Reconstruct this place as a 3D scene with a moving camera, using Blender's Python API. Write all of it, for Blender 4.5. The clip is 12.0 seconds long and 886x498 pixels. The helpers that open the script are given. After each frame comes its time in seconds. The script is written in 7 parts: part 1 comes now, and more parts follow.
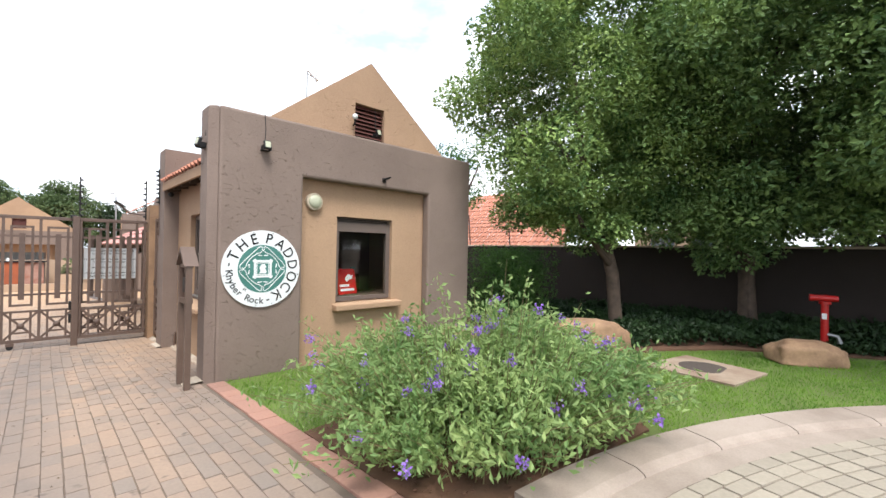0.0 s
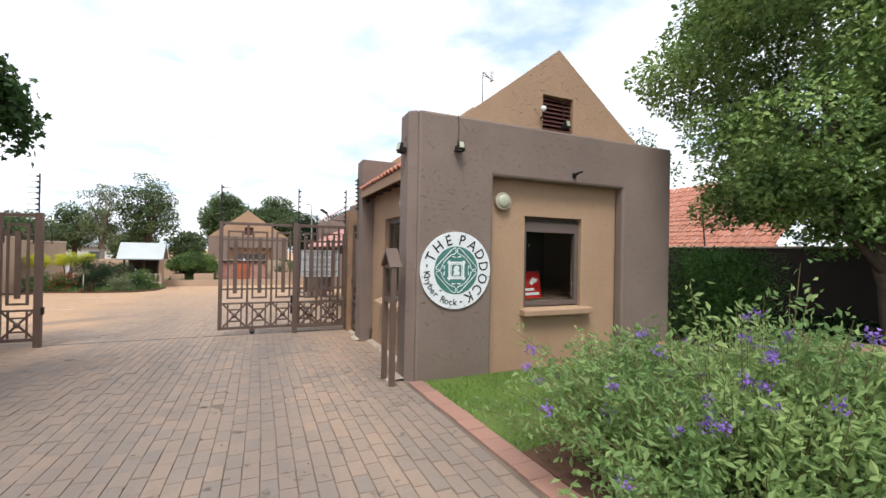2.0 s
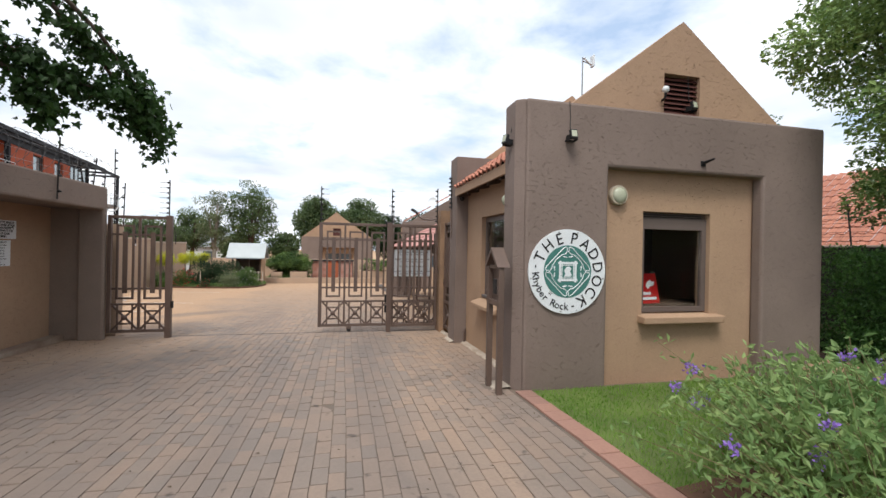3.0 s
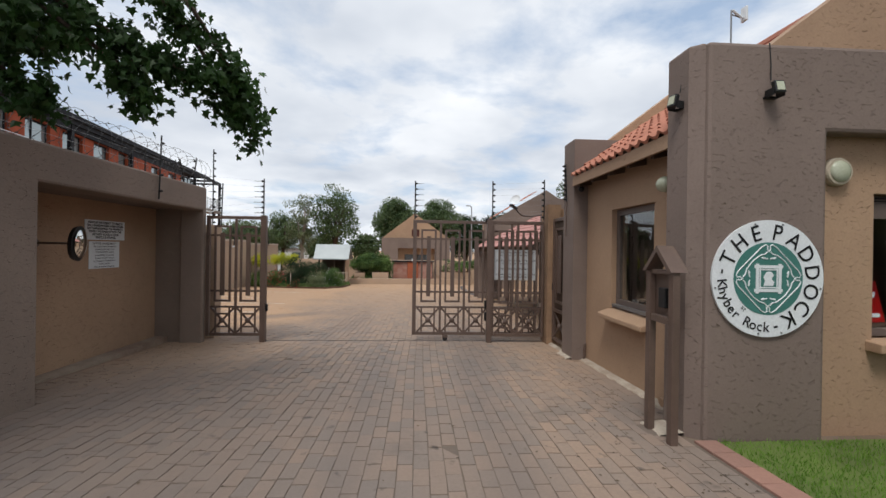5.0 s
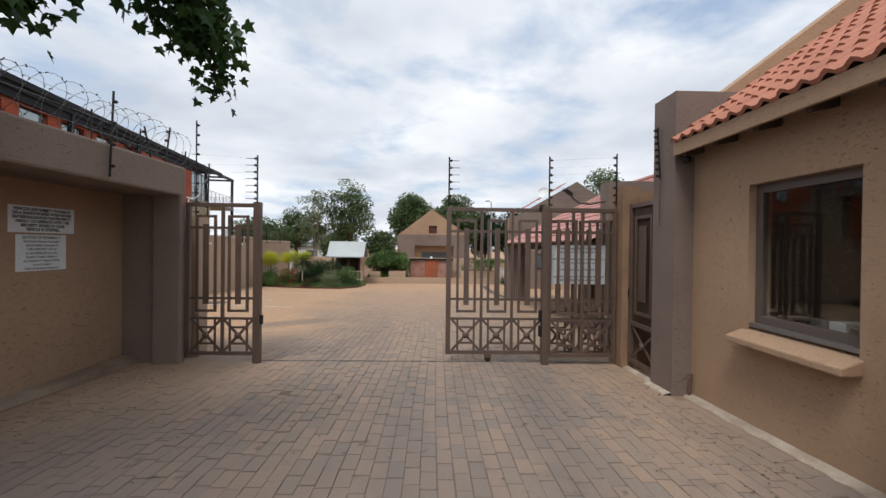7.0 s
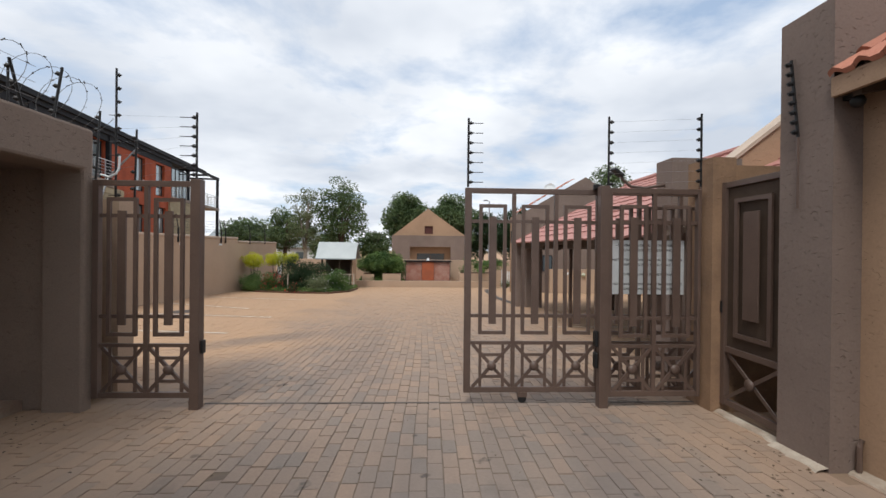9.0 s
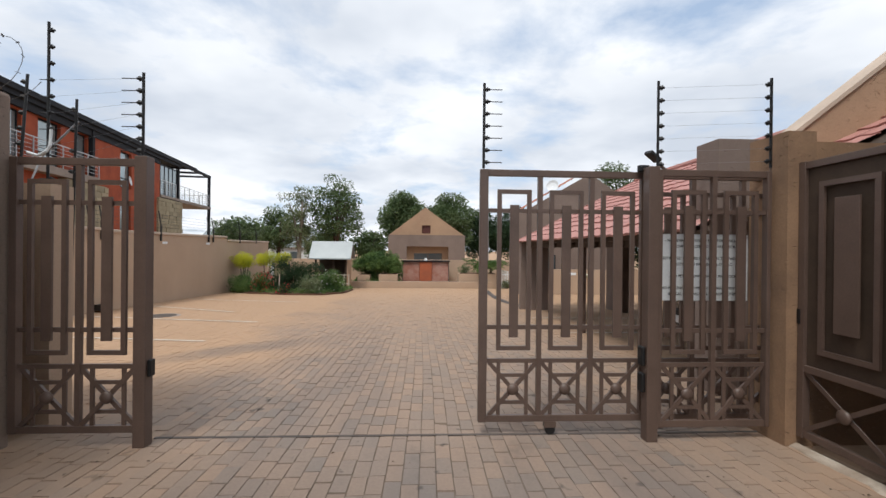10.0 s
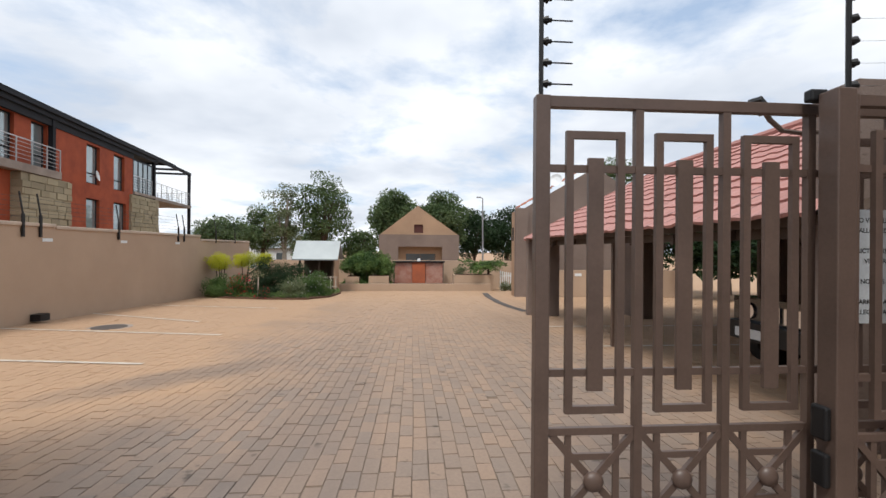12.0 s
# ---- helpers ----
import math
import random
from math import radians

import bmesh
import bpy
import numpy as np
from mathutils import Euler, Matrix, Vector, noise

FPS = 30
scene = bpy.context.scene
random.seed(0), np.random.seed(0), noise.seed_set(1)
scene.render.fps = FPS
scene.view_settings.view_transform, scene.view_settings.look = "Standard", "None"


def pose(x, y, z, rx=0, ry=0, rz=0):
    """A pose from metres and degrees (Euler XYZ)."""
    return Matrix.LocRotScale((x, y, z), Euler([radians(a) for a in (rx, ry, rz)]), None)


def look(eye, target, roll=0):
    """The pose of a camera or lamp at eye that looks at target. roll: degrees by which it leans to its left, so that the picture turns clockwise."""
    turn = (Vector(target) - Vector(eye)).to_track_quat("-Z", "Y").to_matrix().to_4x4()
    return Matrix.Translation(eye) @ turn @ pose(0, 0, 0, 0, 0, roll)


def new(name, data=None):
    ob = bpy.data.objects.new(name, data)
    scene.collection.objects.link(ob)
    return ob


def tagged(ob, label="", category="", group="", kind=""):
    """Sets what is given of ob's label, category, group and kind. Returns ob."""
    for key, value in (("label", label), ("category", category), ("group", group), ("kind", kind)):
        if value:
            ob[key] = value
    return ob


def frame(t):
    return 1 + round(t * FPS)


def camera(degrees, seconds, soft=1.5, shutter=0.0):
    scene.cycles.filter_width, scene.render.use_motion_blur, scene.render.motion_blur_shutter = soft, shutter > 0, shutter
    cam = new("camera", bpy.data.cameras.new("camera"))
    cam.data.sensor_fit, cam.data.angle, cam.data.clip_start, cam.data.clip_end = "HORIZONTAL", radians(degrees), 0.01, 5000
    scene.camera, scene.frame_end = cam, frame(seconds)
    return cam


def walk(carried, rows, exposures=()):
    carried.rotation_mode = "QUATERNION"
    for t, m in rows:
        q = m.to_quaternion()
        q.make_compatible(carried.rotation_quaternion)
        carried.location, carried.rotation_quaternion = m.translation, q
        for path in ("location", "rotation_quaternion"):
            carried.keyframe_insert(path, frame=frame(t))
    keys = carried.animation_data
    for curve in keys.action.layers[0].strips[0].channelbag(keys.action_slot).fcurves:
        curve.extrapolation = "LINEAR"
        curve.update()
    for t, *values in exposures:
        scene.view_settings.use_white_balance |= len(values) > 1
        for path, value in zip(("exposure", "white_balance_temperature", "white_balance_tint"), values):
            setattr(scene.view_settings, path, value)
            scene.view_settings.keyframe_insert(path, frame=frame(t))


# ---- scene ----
cam = camera(93.0, 12.0)
PATH = [
    (0, (1.544, -9.859, 1.791), (2.924, -8.412, 1.799), 1.1),
    (0.5, (1.463, -9.692, 1.784), (2.768, -8.177, 1.793), 1.1),
    (1, (1.395, -9.547, 1.778), (2.573, -7.93, 1.786), 1.1),
    (1.5, (1.337, -9.378, 1.773), (2.34, -7.648, 1.779), 1.1),
    (2, (1.304, -9.2, 1.768), (2.101, -7.366, 1.774), 1.1),
    (2.5, (1.194, -8.983, 1.771), (1.809, -7.08, 1.77), 1.1),
    (3, (1.067, -8.788, 1.752), (1.523, -6.841, 1.751), 1.1),
    (3.5, (0.988, -8.571, 1.756), (1.309, -6.597, 1.747), 1.1),
    (3.7, (0.917, -8.518, 1.764), (1.182, -6.536, 1.754), 1.2),
    (5.3, (0.625, -7.48, 1.725), (0.727, -5.483, 1.722), 0.9),
    (5.5, (0.589, -7.318, 1.73), (0.68, -5.32, 1.72), 1.0),
    (6, (0.488, -6.874, 1.706), (0.554, -4.876, 1.692), 0.9),
    (6.5, (0.445, -6.434, 1.703), (0.493, -4.434, 1.689), 0.7),
    (7, (0.363, -5.993, 1.689), (0.411, -3.994, 1.673), 0.7),
    (9, (0.162, -4.256, 1.62), (0.24, -2.258, 1.614), 0.6),
    (9.5, (0.131, -3.829, 1.604), (0.214, -1.831, 1.595), 0.6),
    (10, (0.083, -3.411, 1.58), (0.178, -1.413, 1.575), 0.6),
    (10.5, (0.04, -2.979, 1.562), (0.146, -0.982, 1.557), 0.6),
    (11, (0.025, -2.582, 1.541), (0.14, -0.586, 1.537), 0.6),
    (11.5, (-0.002, -2.193, 1.525), (0.124, -0.197, 1.523), 0.5),
    (12, (-0.017, -1.857, 1.508), (0.12, 0.138, 1.508), 0.4),
]
walk(cam, [(t, look(eye, target, roll)) for t, eye, target, roll in PATH], [(0, 1.12), (1.0, 1.05), (2.0, 0.62), (3.0, 0.4), (3.7, 0.2), (5.5, -0.05), (7.0, 0.0), (9.0, 0.05), (12.0, 0.15)])

# world, sun and exposure
SUN_EL, SUN_AZ = radians(60), radians(207)
world = bpy.data.worlds.new("world")
scene.world = world
world.use_nodes = True
wn, wl = world.node_tree.nodes, world.node_tree.links
wn.clear()


def wnode(kind, **kw):
    n = wn.new(kind)
    for k, v in kw.items():
        if k in n.inputs:
            n.inputs[k].default_value = v
    return n


sky = wn.new("ShaderNodeTexSky")
sky.sky_type, sky.sun_disc, sky.sun_elevation, sky.sun_rotation = "NISHITA", False, SUN_EL, SUN_AZ
sky.air_density, sky.dust_density = 1.0, 1.5
tc = wn.new("ShaderNodeTexCoord")
sep = wn.new("ShaderNodeSeparateXYZ")
wl.new(tc.outputs["Generated"], sep.inputs[0])
zc = wn.new("ShaderNodeMath")
zc.operation = "MAXIMUM"
zc.inputs[1].default_value = 0.0
wl.new(sep.outputs["Z"], zc.inputs[0])
za = wn.new("ShaderNodeMath")
za.operation = "ADD"
za.inputs[1].default_value = 0.18
wl.new(zc.outputs[0], za.inputs[0])
cmb = wn.new("ShaderNodeCombineXYZ")
for axis in ("X", "Y"):
    dv = wn.new("ShaderNodeMath")
    dv.operation = "DIVIDE"
    wl.new(sep.outputs[axis], dv.inputs[0])
    wl.new(za.outputs[0], dv.inputs[1])
    wl.new(dv.outputs[0], cmb.inputs[axis])
clouds = wnode("ShaderNodeTexNoise", Scale=1.35, Detail=8.0, Roughness=0.56, Distortion=0.15)
wl.new(cmb.outputs[0], clouds.inputs["Vector"])
cover = wn.new("ShaderNodeValToRGB")
cover.color_ramp.elements[0].position, cover.color_ramp.elements[1].position = 0.33, 0.50
wl.new(clouds.outputs["Fac"], cover.inputs[0])
shade = wnode("ShaderNodeTexNoise", Scale=0.8, Detail=5.0, Roughness=0.5)
wl.new(cmb.outputs[0], shade.inputs["Vector"])
tone = wn.new("ShaderNodeValToRGB")
tone.color_ramp.elements[0].position, tone.color_ramp.elements[1].position = 0.36, 0.62
tone.color_ramp.elements[0].color = (5.3, 5.8, 6.6, 1)
tone.color_ramp.elements[1].color = (8.8, 9.05, 9.4, 1)
wl.new(shade.outputs["Fac"], tone.inputs[0])
blue = wn.new("ShaderNodeMix")
blue.data_type = "RGBA"
blue.inputs[0].default_value = 0.55
blue.inputs[7].default_value = (5.2, 6.6, 8.6, 1)
wl.new(sky.outputs[0], blue.inputs[6])
mx = wn.new("ShaderNodeMix")
mx.data_type = "RGBA"
wl.new(cover.outputs[0], mx.inputs[0])
wl.new(blue.outputs[2], mx.inputs[6])
wl.new(tone.outputs[0], mx.inputs[7])
bg = wn.new("ShaderNodeBackground")
bg.inputs["Strength"].default_value = 0.115
wl.new(mx.outputs[2], bg.inputs[0])
wo = wn.new("ShaderNodeOutputWorld")
wl.new(bg.outputs[0], wo.inputs[0])

sun = bpy.data.lights.new("sun", "SUN")
sun.energy, sun.angle, sun.color = 2.3, radians(20), (1.0, 0.96, 0.9)
sun_ob = new("sun", sun)
sdir = Vector((math.sin(SUN_AZ) * math.cos(SUN_EL), math.cos(SUN_AZ) * math.cos(SUN_EL), math.sin(SUN_EL)))
sun_ob.matrix_world = look(sdir * 50, (0, 0, 0))


# materials
def material(name, color, color2=None, rough=0.8, metal=0.0, stain=0.6, grain=60.0, bump=0.15, spread=0.25, relief=None,
             per="", specular=0.4, coat=0.0):
    """Two scales of colour (stains, grain), grain bump, an optional larger relief: (scale, stretch, depth), and
    a change from piece to piece (per: island or object)."""
    m = bpy.data.materials.new(name)
    m.use_nodes = True
    n, l = m.node_tree.nodes, m.node_tree.links
    b = n["Principled BSDF"]
    b.inputs["Roughness"].default_value, b.inputs["Metallic"].default_value = rough, metal
    b.inputs["Specular IOR Level"].default_value = specular
    b.inputs["Coat Weight"].default_value = coat
    color2 = color2 or tuple(c * (1 - spread) for c in color)
    geo = n.new("ShaderNodeNewGeometry")
    big = n.new("ShaderNodeTexNoise")
    big.inputs["Scale"].default_value, big.inputs["Detail"].default_value, big.inputs["Roughness"].default_value = stain, 6, 0.6
    l.new(geo.outputs["Position"], big.inputs["Vector"])
    fine = n.new("ShaderNodeTexNoise")
    fine.inputs["Scale"].default_value, fine.inputs["Detail"].default_value = grain, 4
    l.new(geo.outputs["Position"], fine.inputs["Vector"])
    ramp = n.new("ShaderNodeMapRange")
    ramp.inputs["From Min"].default_value, ramp.inputs["From Max"].default_value = 0.35, 0.65
    l.new(big.outputs["Fac"], ramp.inputs["Value"])
    mixer = n.new("ShaderNodeMix")
    mixer.data_type = "RGBA"
    mixer.inputs[6].default_value, mixer.inputs[7].default_value = (*color, 1), (*color2, 1)
    if per:
        src = geo.outputs["Random Per Island"]
        if per == "object":
            oi = n.new("ShaderNodeObjectInfo")
            src = oi.outputs["Random"]
        av = n.new("ShaderNodeMath")
        av.operation = "MULTIPLY_ADD"
        av.inputs[1].default_value, av.inputs[2].default_value = 0.35, 0.0
        l.new(ramp.outputs[0], av.inputs[0])
        sc = n.new("ShaderNodeMath")
        sc.operation = "MULTIPLY_ADD"
        sc.inputs[1].default_value = 0.65
        l.new(src, sc.inputs[0])
        l.new(av.outputs[0], sc.inputs[2])
        l.new(sc.outputs[0], mixer.inputs[0])
    else:
        l.new(ramp.outputs[0], mixer.inputs[0])
    g = n.new("ShaderNodeMix")
    g.data_type, g.blend_type = "RGBA", "MULTIPLY"
    g.inputs[0].default_value = 1.0
    gr = n.new("ShaderNodeMapRange")
    gr.inputs["To Min"].default_value, gr.inputs["To Max"].default_value = 0.84, 1.16
    l.new(fine.outputs["Fac"], gr.inputs["Value"])
    l.new(mixer.outputs[2], g.inputs[6])
    l.new(gr.outputs[0], g.inputs[7])
    l.new(g.outputs[2], b.inputs["Base Color"])
    bp = n.new("ShaderNodeBump")
    bp.inputs["Strength"].default_value, bp.inputs["Distance"].default_value = bump, 0.004
    l.new(fine.outputs["Fac"], bp.inputs["Height"])
    if relief:
        scale, stretch, depth = relief
        mp = n.new("ShaderNodeMapping")
        mp.inputs["Scale"].default_value = (1, 1, stretch)
        rn = n.new("ShaderNodeTexNoise")
        rn.inputs["Scale"].default_value, rn.inputs["Detail"].default_value, rn.inputs["Distortion"].default_value = scale, 3, 0.6
        rr = n.new("ShaderNodeMapRange")
        rr.inputs["From Min"].default_value, rr.inputs["From Max"].default_value = 0.305, 0.375
        l.new(geo.outputs["Position"], mp.inputs["Vector"])
        l.new(mp.outputs[0], rn.inputs["Vector"])
        l.new(rn.outputs["Fac"], rr.inputs["Value"])
        b2 = n.new("ShaderNodeBump")
        b2.inputs["Strength"].default_value, b2.inputs["Distance"].default_value = 0.8, depth
        l.new(rr.outputs[0], b2.inputs["Height"])
        l.new(bp.outputs[0], b2.inputs["Normal"])
        l.new(b2.outputs[0], b.inputs["Normal"])
    else:
        l.new(bp.outputs[0], b.inputs["Normal"])
    return m


def leafy(name, color, color2, rough=0.5, trans=0.35):
    """Leaves: a colour for each leaf between two greens, with light passing through."""
    m = bpy.data.materials.new(name)
    m.use_nodes = True
    n, l = m.node_tree.nodes, m.node_tree.links
    b = n["Principled BSDF"]
    geo = n.new("ShaderNodeNewGeometry")
    mixer = n.new("ShaderNodeMix")
    mixer.data_type = "RGBA"
    mixer.inputs[6].default_value, mixer.inputs[7].default_value = (*color, 1), (*color2, 1)
    drift = n.new("ShaderNodeTexNoise")
    drift.inputs["Scale"].default_value, drift.inputs["Detail"].default_value = 1.6, 3
    l.new(geo.outputs["Position"], drift.inputs["Vector"])
    wide = n.new("ShaderNodeMath")
    wide.operation = "MULTIPLY_ADD"
    wide.inputs[1].default_value, wide.inputs[2].default_value = 2.4, -0.95
    l.new(drift.outputs["Fac"], wide.inputs[0])
    both = n.new("ShaderNodeMath")
    both.operation, both.use_clamp = "MULTIPLY_ADD", True
    both.inputs[1].default_value = 0.6
    l.new(geo.outputs["Random Per Island"], both.inputs[0])
    l.new(wide.outputs[0], both.inputs[2])
    l.new(both.outputs[0], mixer.inputs[0])
    l.new(mixer.outputs[2], b.inputs["Base Color"])
    b.inputs["Roughness"].default_value = rough
    b.inputs["Specular IOR Level"].default_value = 0.3
    tr = n.new("ShaderNodeBsdfTranslucent")
    l.new(mixer.outputs[2], tr.inputs["Color"])
    ms = n.new("ShaderNodeMixShader")
    ms.inputs[0].default_value = trans
    l.new(b.outputs[0], ms.inputs[1])
    l.new(tr.outputs[0], ms.inputs[2])
    l.new(ms.outputs[0], n["Material Output"].inputs["Surface"])
    return m


def glass(name, tint=(0.8, 0.85, 0.85), rough=0.0):
    m = bpy.data.materials.new(name)
    m.use_nodes = True
    b = m.node_tree.nodes["Principled BSDF"]
    b.inputs["Base Color"].default_value = (*tint, 1)
    b.inputs["Roughness"].default_value = rough
    b.inputs["Transmission Weight"].default_value = 1.0
    b.inputs["IOR"].default_value = 1.45
    return m


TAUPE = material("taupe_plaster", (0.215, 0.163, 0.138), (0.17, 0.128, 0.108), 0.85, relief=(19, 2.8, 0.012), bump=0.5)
TAN = material("tan_plaster", (0.40, 0.265, 0.17), (0.33, 0.215, 0.14), 0.85, relief=(19, 3.0, 0.011), bump=0.5)
# Dark brown, lowered further to put the trees' deep shade into the colour.
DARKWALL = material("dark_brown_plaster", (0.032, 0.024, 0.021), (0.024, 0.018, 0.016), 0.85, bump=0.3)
PIER = material("ochre_brown_plaster", (0.30, 0.185, 0.11), (0.21, 0.13, 0.08), 0.85, relief=(20, 2.5, 0.014), bump=0.5, stain=2.5)
# Lighter, more beige taupe for the left boundary wall and its return.
TAUPE_WEST = material("light_taupe_plaster", (0.26, 0.20, 0.16), (0.205, 0.155, 0.125), 0.85, relief=(19, 2.8, 0.010), bump=0.5)
COURT = material("beige_plaster", (0.46, 0.335, 0.24), (0.39, 0.28, 0.20), 0.85, bump=0.2, stain=0.35)
COPING = material("pale_coping", (0.55, 0.44, 0.35), rough=0.8)
STEEL = material("brown_painted_steel", (0.122, 0.081, 0.064), (0.096, 0.064, 0.051), 0.42, bump=0.05, stain=3, specular=0.5)
FRAME = material("bronze_window_frame", (0.13, 0.10, 0.088), rough=0.5, bump=0.05)
BLACK = material("black_plastic", (0.012, 0.012, 0.013), rough=0.5, bump=0.05)
DARKSTEEL = material("charcoal_steel", (0.022, 0.023, 0.027), rough=0.65, specular=0.15, bump=0.05)
WHITE = material("white_board", (0.72, 0.75, 0.76), (0.66, 0.69, 0.71), 0.45, bump=0.03, stain=4)
GREEN = material("green_paint", (0.06, 0.19, 0.165), (0.05, 0.165, 0.14), 0.5, bump=0.05, stain=6)
INK = material("black_ink", (0.01, 0.01, 0.012), rough=0.5, bump=0.0)
WIRE = material("galvanised_wire", (0.35, 0.35, 0.36), rough=0.4, metal=0.8, bump=0.0)
ROOFTILE = material("terracotta_tile", (0.44, 0.18, 0.115), (0.32, 0.125, 0.08), 0.7, per="island", bump=0.3, grain=90)
PINKTILE = material("rose_red_roof_tile", (0.43, 0.215, 0.185), (0.38, 0.18, 0.155), 0.65, per="island", bump=0.2)
BRICKRED = material("orange_red_face_brick", (0.36, 0.075, 0.028), (0.26, 0.05, 0.02), 0.8, stain=1.5, grain=25, bump=0.3)
PAVER = material("clay_paver", (0.325, 0.226, 0.163), (0.208, 0.174, 0.150), 0.85, per="island", stain=0.35, grain=45, bump=0.4)
PAVERO = material("clay_paver_piece", (0.325, 0.226, 0.163), (0.208, 0.174, 0.150), 0.85, per="object", stain=0.35, grain=45, bump=0.4)
EDGEBRICK = material("red_edging_brick", (0.34, 0.185, 0.14), (0.26, 0.15, 0.12), 0.85, per="object", grain=40, bump=0.4)
JOINT = material("sandy_joint", (0.18, 0.13, 0.092), (0.10, 0.077, 0.06), 0.95, grain=120, bump=0.5, stain=1.2)
GREYPAVER = material("worn_grey_paver", (0.33, 0.29, 0.235), (0.25, 0.22, 0.18), 0.85, per="island", stain=0.5, grain=40, bump=0.4)
SLABM = material("stained_concrete", (0.33, 0.265, 0.205), (0.22, 0.15, 0.11), 0.9, stain=2.5, grain=60, bump=0.5)
KERB = material("cast_concrete", (0.33, 0.275, 0.235), (0.235, 0.19, 0.16), 0.85, stain=1.6, grain=70, bump=0.4)
GRASSBASE = material("turf_soil", (0.12, 0.17, 0.04), (0.09, 0.12, 0.035), 0.95, stain=2, grain=80, bump=0.6)
SOIL = material("brown_soil", (0.13, 0.065, 0.04), (0.09, 0.05, 0.03), 0.95, stain=3, grain=60, bump=0.8)
ROCK = material("sandstone_rock", (0.33, 0.21, 0.125), (0.20, 0.12, 0.075), 0.85, stain=4.5, grain=25, bump=0.8)
BARK = material("brown_bark", (0.11, 0.078, 0.058), (0.055, 0.04, 0.03), 0.9, stain=5, grain=40, bump=1.0, relief=(14, 0.25, 0.02))
RED = material("red_enamel", (0.45, 0.012, 0.012), rough=0.35, bump=0.05, specular=0.5)
STONE = material("buff_sandstone_block", (0.42, 0.36, 0.24), (0.25, 0.21, 0.14), 0.9, per="island", grain=20, bump=0.6)
TERRA = material("rust_cladding", (0.42, 0.11, 0.045), (0.30, 0.09, 0.045), 0.6, stain=1.5, bump=0.3)
PINKSTONE = material("pink_wet_stone", (0.33, 0.14, 0.10), (0.42, 0.25, 0.2), 0.4, stain=3, bump=0.3)
ZINC = material("corrugated_zinc", (0.30, 0.33, 0.34), (0.25, 0.28, 0.29), 0.45, metal=0.3, bump=0.1)
WOOD = material("dark_timber", (0.07, 0.045, 0.03), rough=0.8, stain=4)
LINEPAINT = material("white_line_paint", (0.62, 0.56, 0.48), (0.42, 0.35, 0.28), 0.8, stain=5)
IRON = material("cast_iron", (0.09, 0.07, 0.06), (0.06, 0.05, 0.045), 0.7, bump=0.5)
LOUVRE = material("dark_red_louvre", (0.10, 0.032, 0.025), rough=0.6)
LAMPGLASS = material("milky_lamp_glass", (0.46, 0.48, 0.36), rough=0.25, bump=0.02)
GLASS = glass("clear_glass")
DARKGLASS = material("tinted_glass", (0.10, 0.125, 0.14), (0.08, 0.10, 0.115), 0.06, bump=0.0, specular=1.0)
OFFICEGLASS = material("reflective_office_glass", (0.36, 0.42, 0.43), (0.30, 0.35, 0.36), 0.08, metal=0.55, bump=0.0, specular=1.0)
MIRROR = material("convex_mirror", (0.85, 0.85, 0.8), rough=0.03, metal=1.0, bump=0.0)
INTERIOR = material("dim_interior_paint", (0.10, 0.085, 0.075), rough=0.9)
CARPAINT = material("black_car_paint", (0.012, 0.012, 0.014), rough=0.2, bump=0.0, coat=1.0)
CHROMEISH = material("pale_steel_rail", (0.5, 0.5, 0.5), rough=0.35, metal=0.6, bump=0.0)
CHROME = material("chrome", (0.7, 0.7, 0.72), rough=0.12, metal=1.0, bump=0.0)
RUBBER = material("tyre_rubber", (0.02, 0.02, 0.02), rough=0.8)
PURPLE = leafy("purple_petals", (0.24, 0.12, 0.50), (0.36, 0.22, 0.66))
REDPETAL = leafy("red_petals", (0.5, 0.02, 0.03), (0.6, 0.06, 0.08))
LEAF_TREE = leafy("tree_leaves", (0.33, 0.455, 0.14), (0.07, 0.145, 0.045), trans=0.22)
LEAF_DEEP = leafy("deep_green_leaves", (0.25, 0.37, 0.125), (0.06, 0.125, 0.045), trans=0.28)
LEAF_BED = leafy("bed_shrub_leaves", (0.17, 0.26, 0.07), (0.04, 0.09, 0.028))
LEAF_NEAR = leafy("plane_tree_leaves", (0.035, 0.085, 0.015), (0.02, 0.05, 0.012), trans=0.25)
LEAF_DARK = leafy("dark_leaves", (0.035, 0.07, 0.024), (0.018, 0.04, 0.016))
LEAF_SHRUB = leafy("shrub_leaves", (0.36, 0.47, 0.18), (0.15, 0.26, 0.09), trans=0.45)
LEAF_HEDGE = leafy("hedge_leaves", (0.10, 0.21, 0.045), (0.03, 0.08, 0.02))
LEAF_FAR = leafy("distant_leaves", (0.145, 0.20, 0.08), (0.06, 0.10, 0.042))
LEAF_GREY = leafy("grey_green_leaves", (0.20, 0.23, 0.12), (0.12, 0.15, 0.07))
LEAF_YELLOW = leafy("yellow_green_leaves", (0.62, 0.58, 0.04), (0.42, 0.46, 0.04))
GRASS = leafy("grass_blades", (0.20, 0.36, 0.05), (0.11, 0.23, 0.035), trans=0.45)


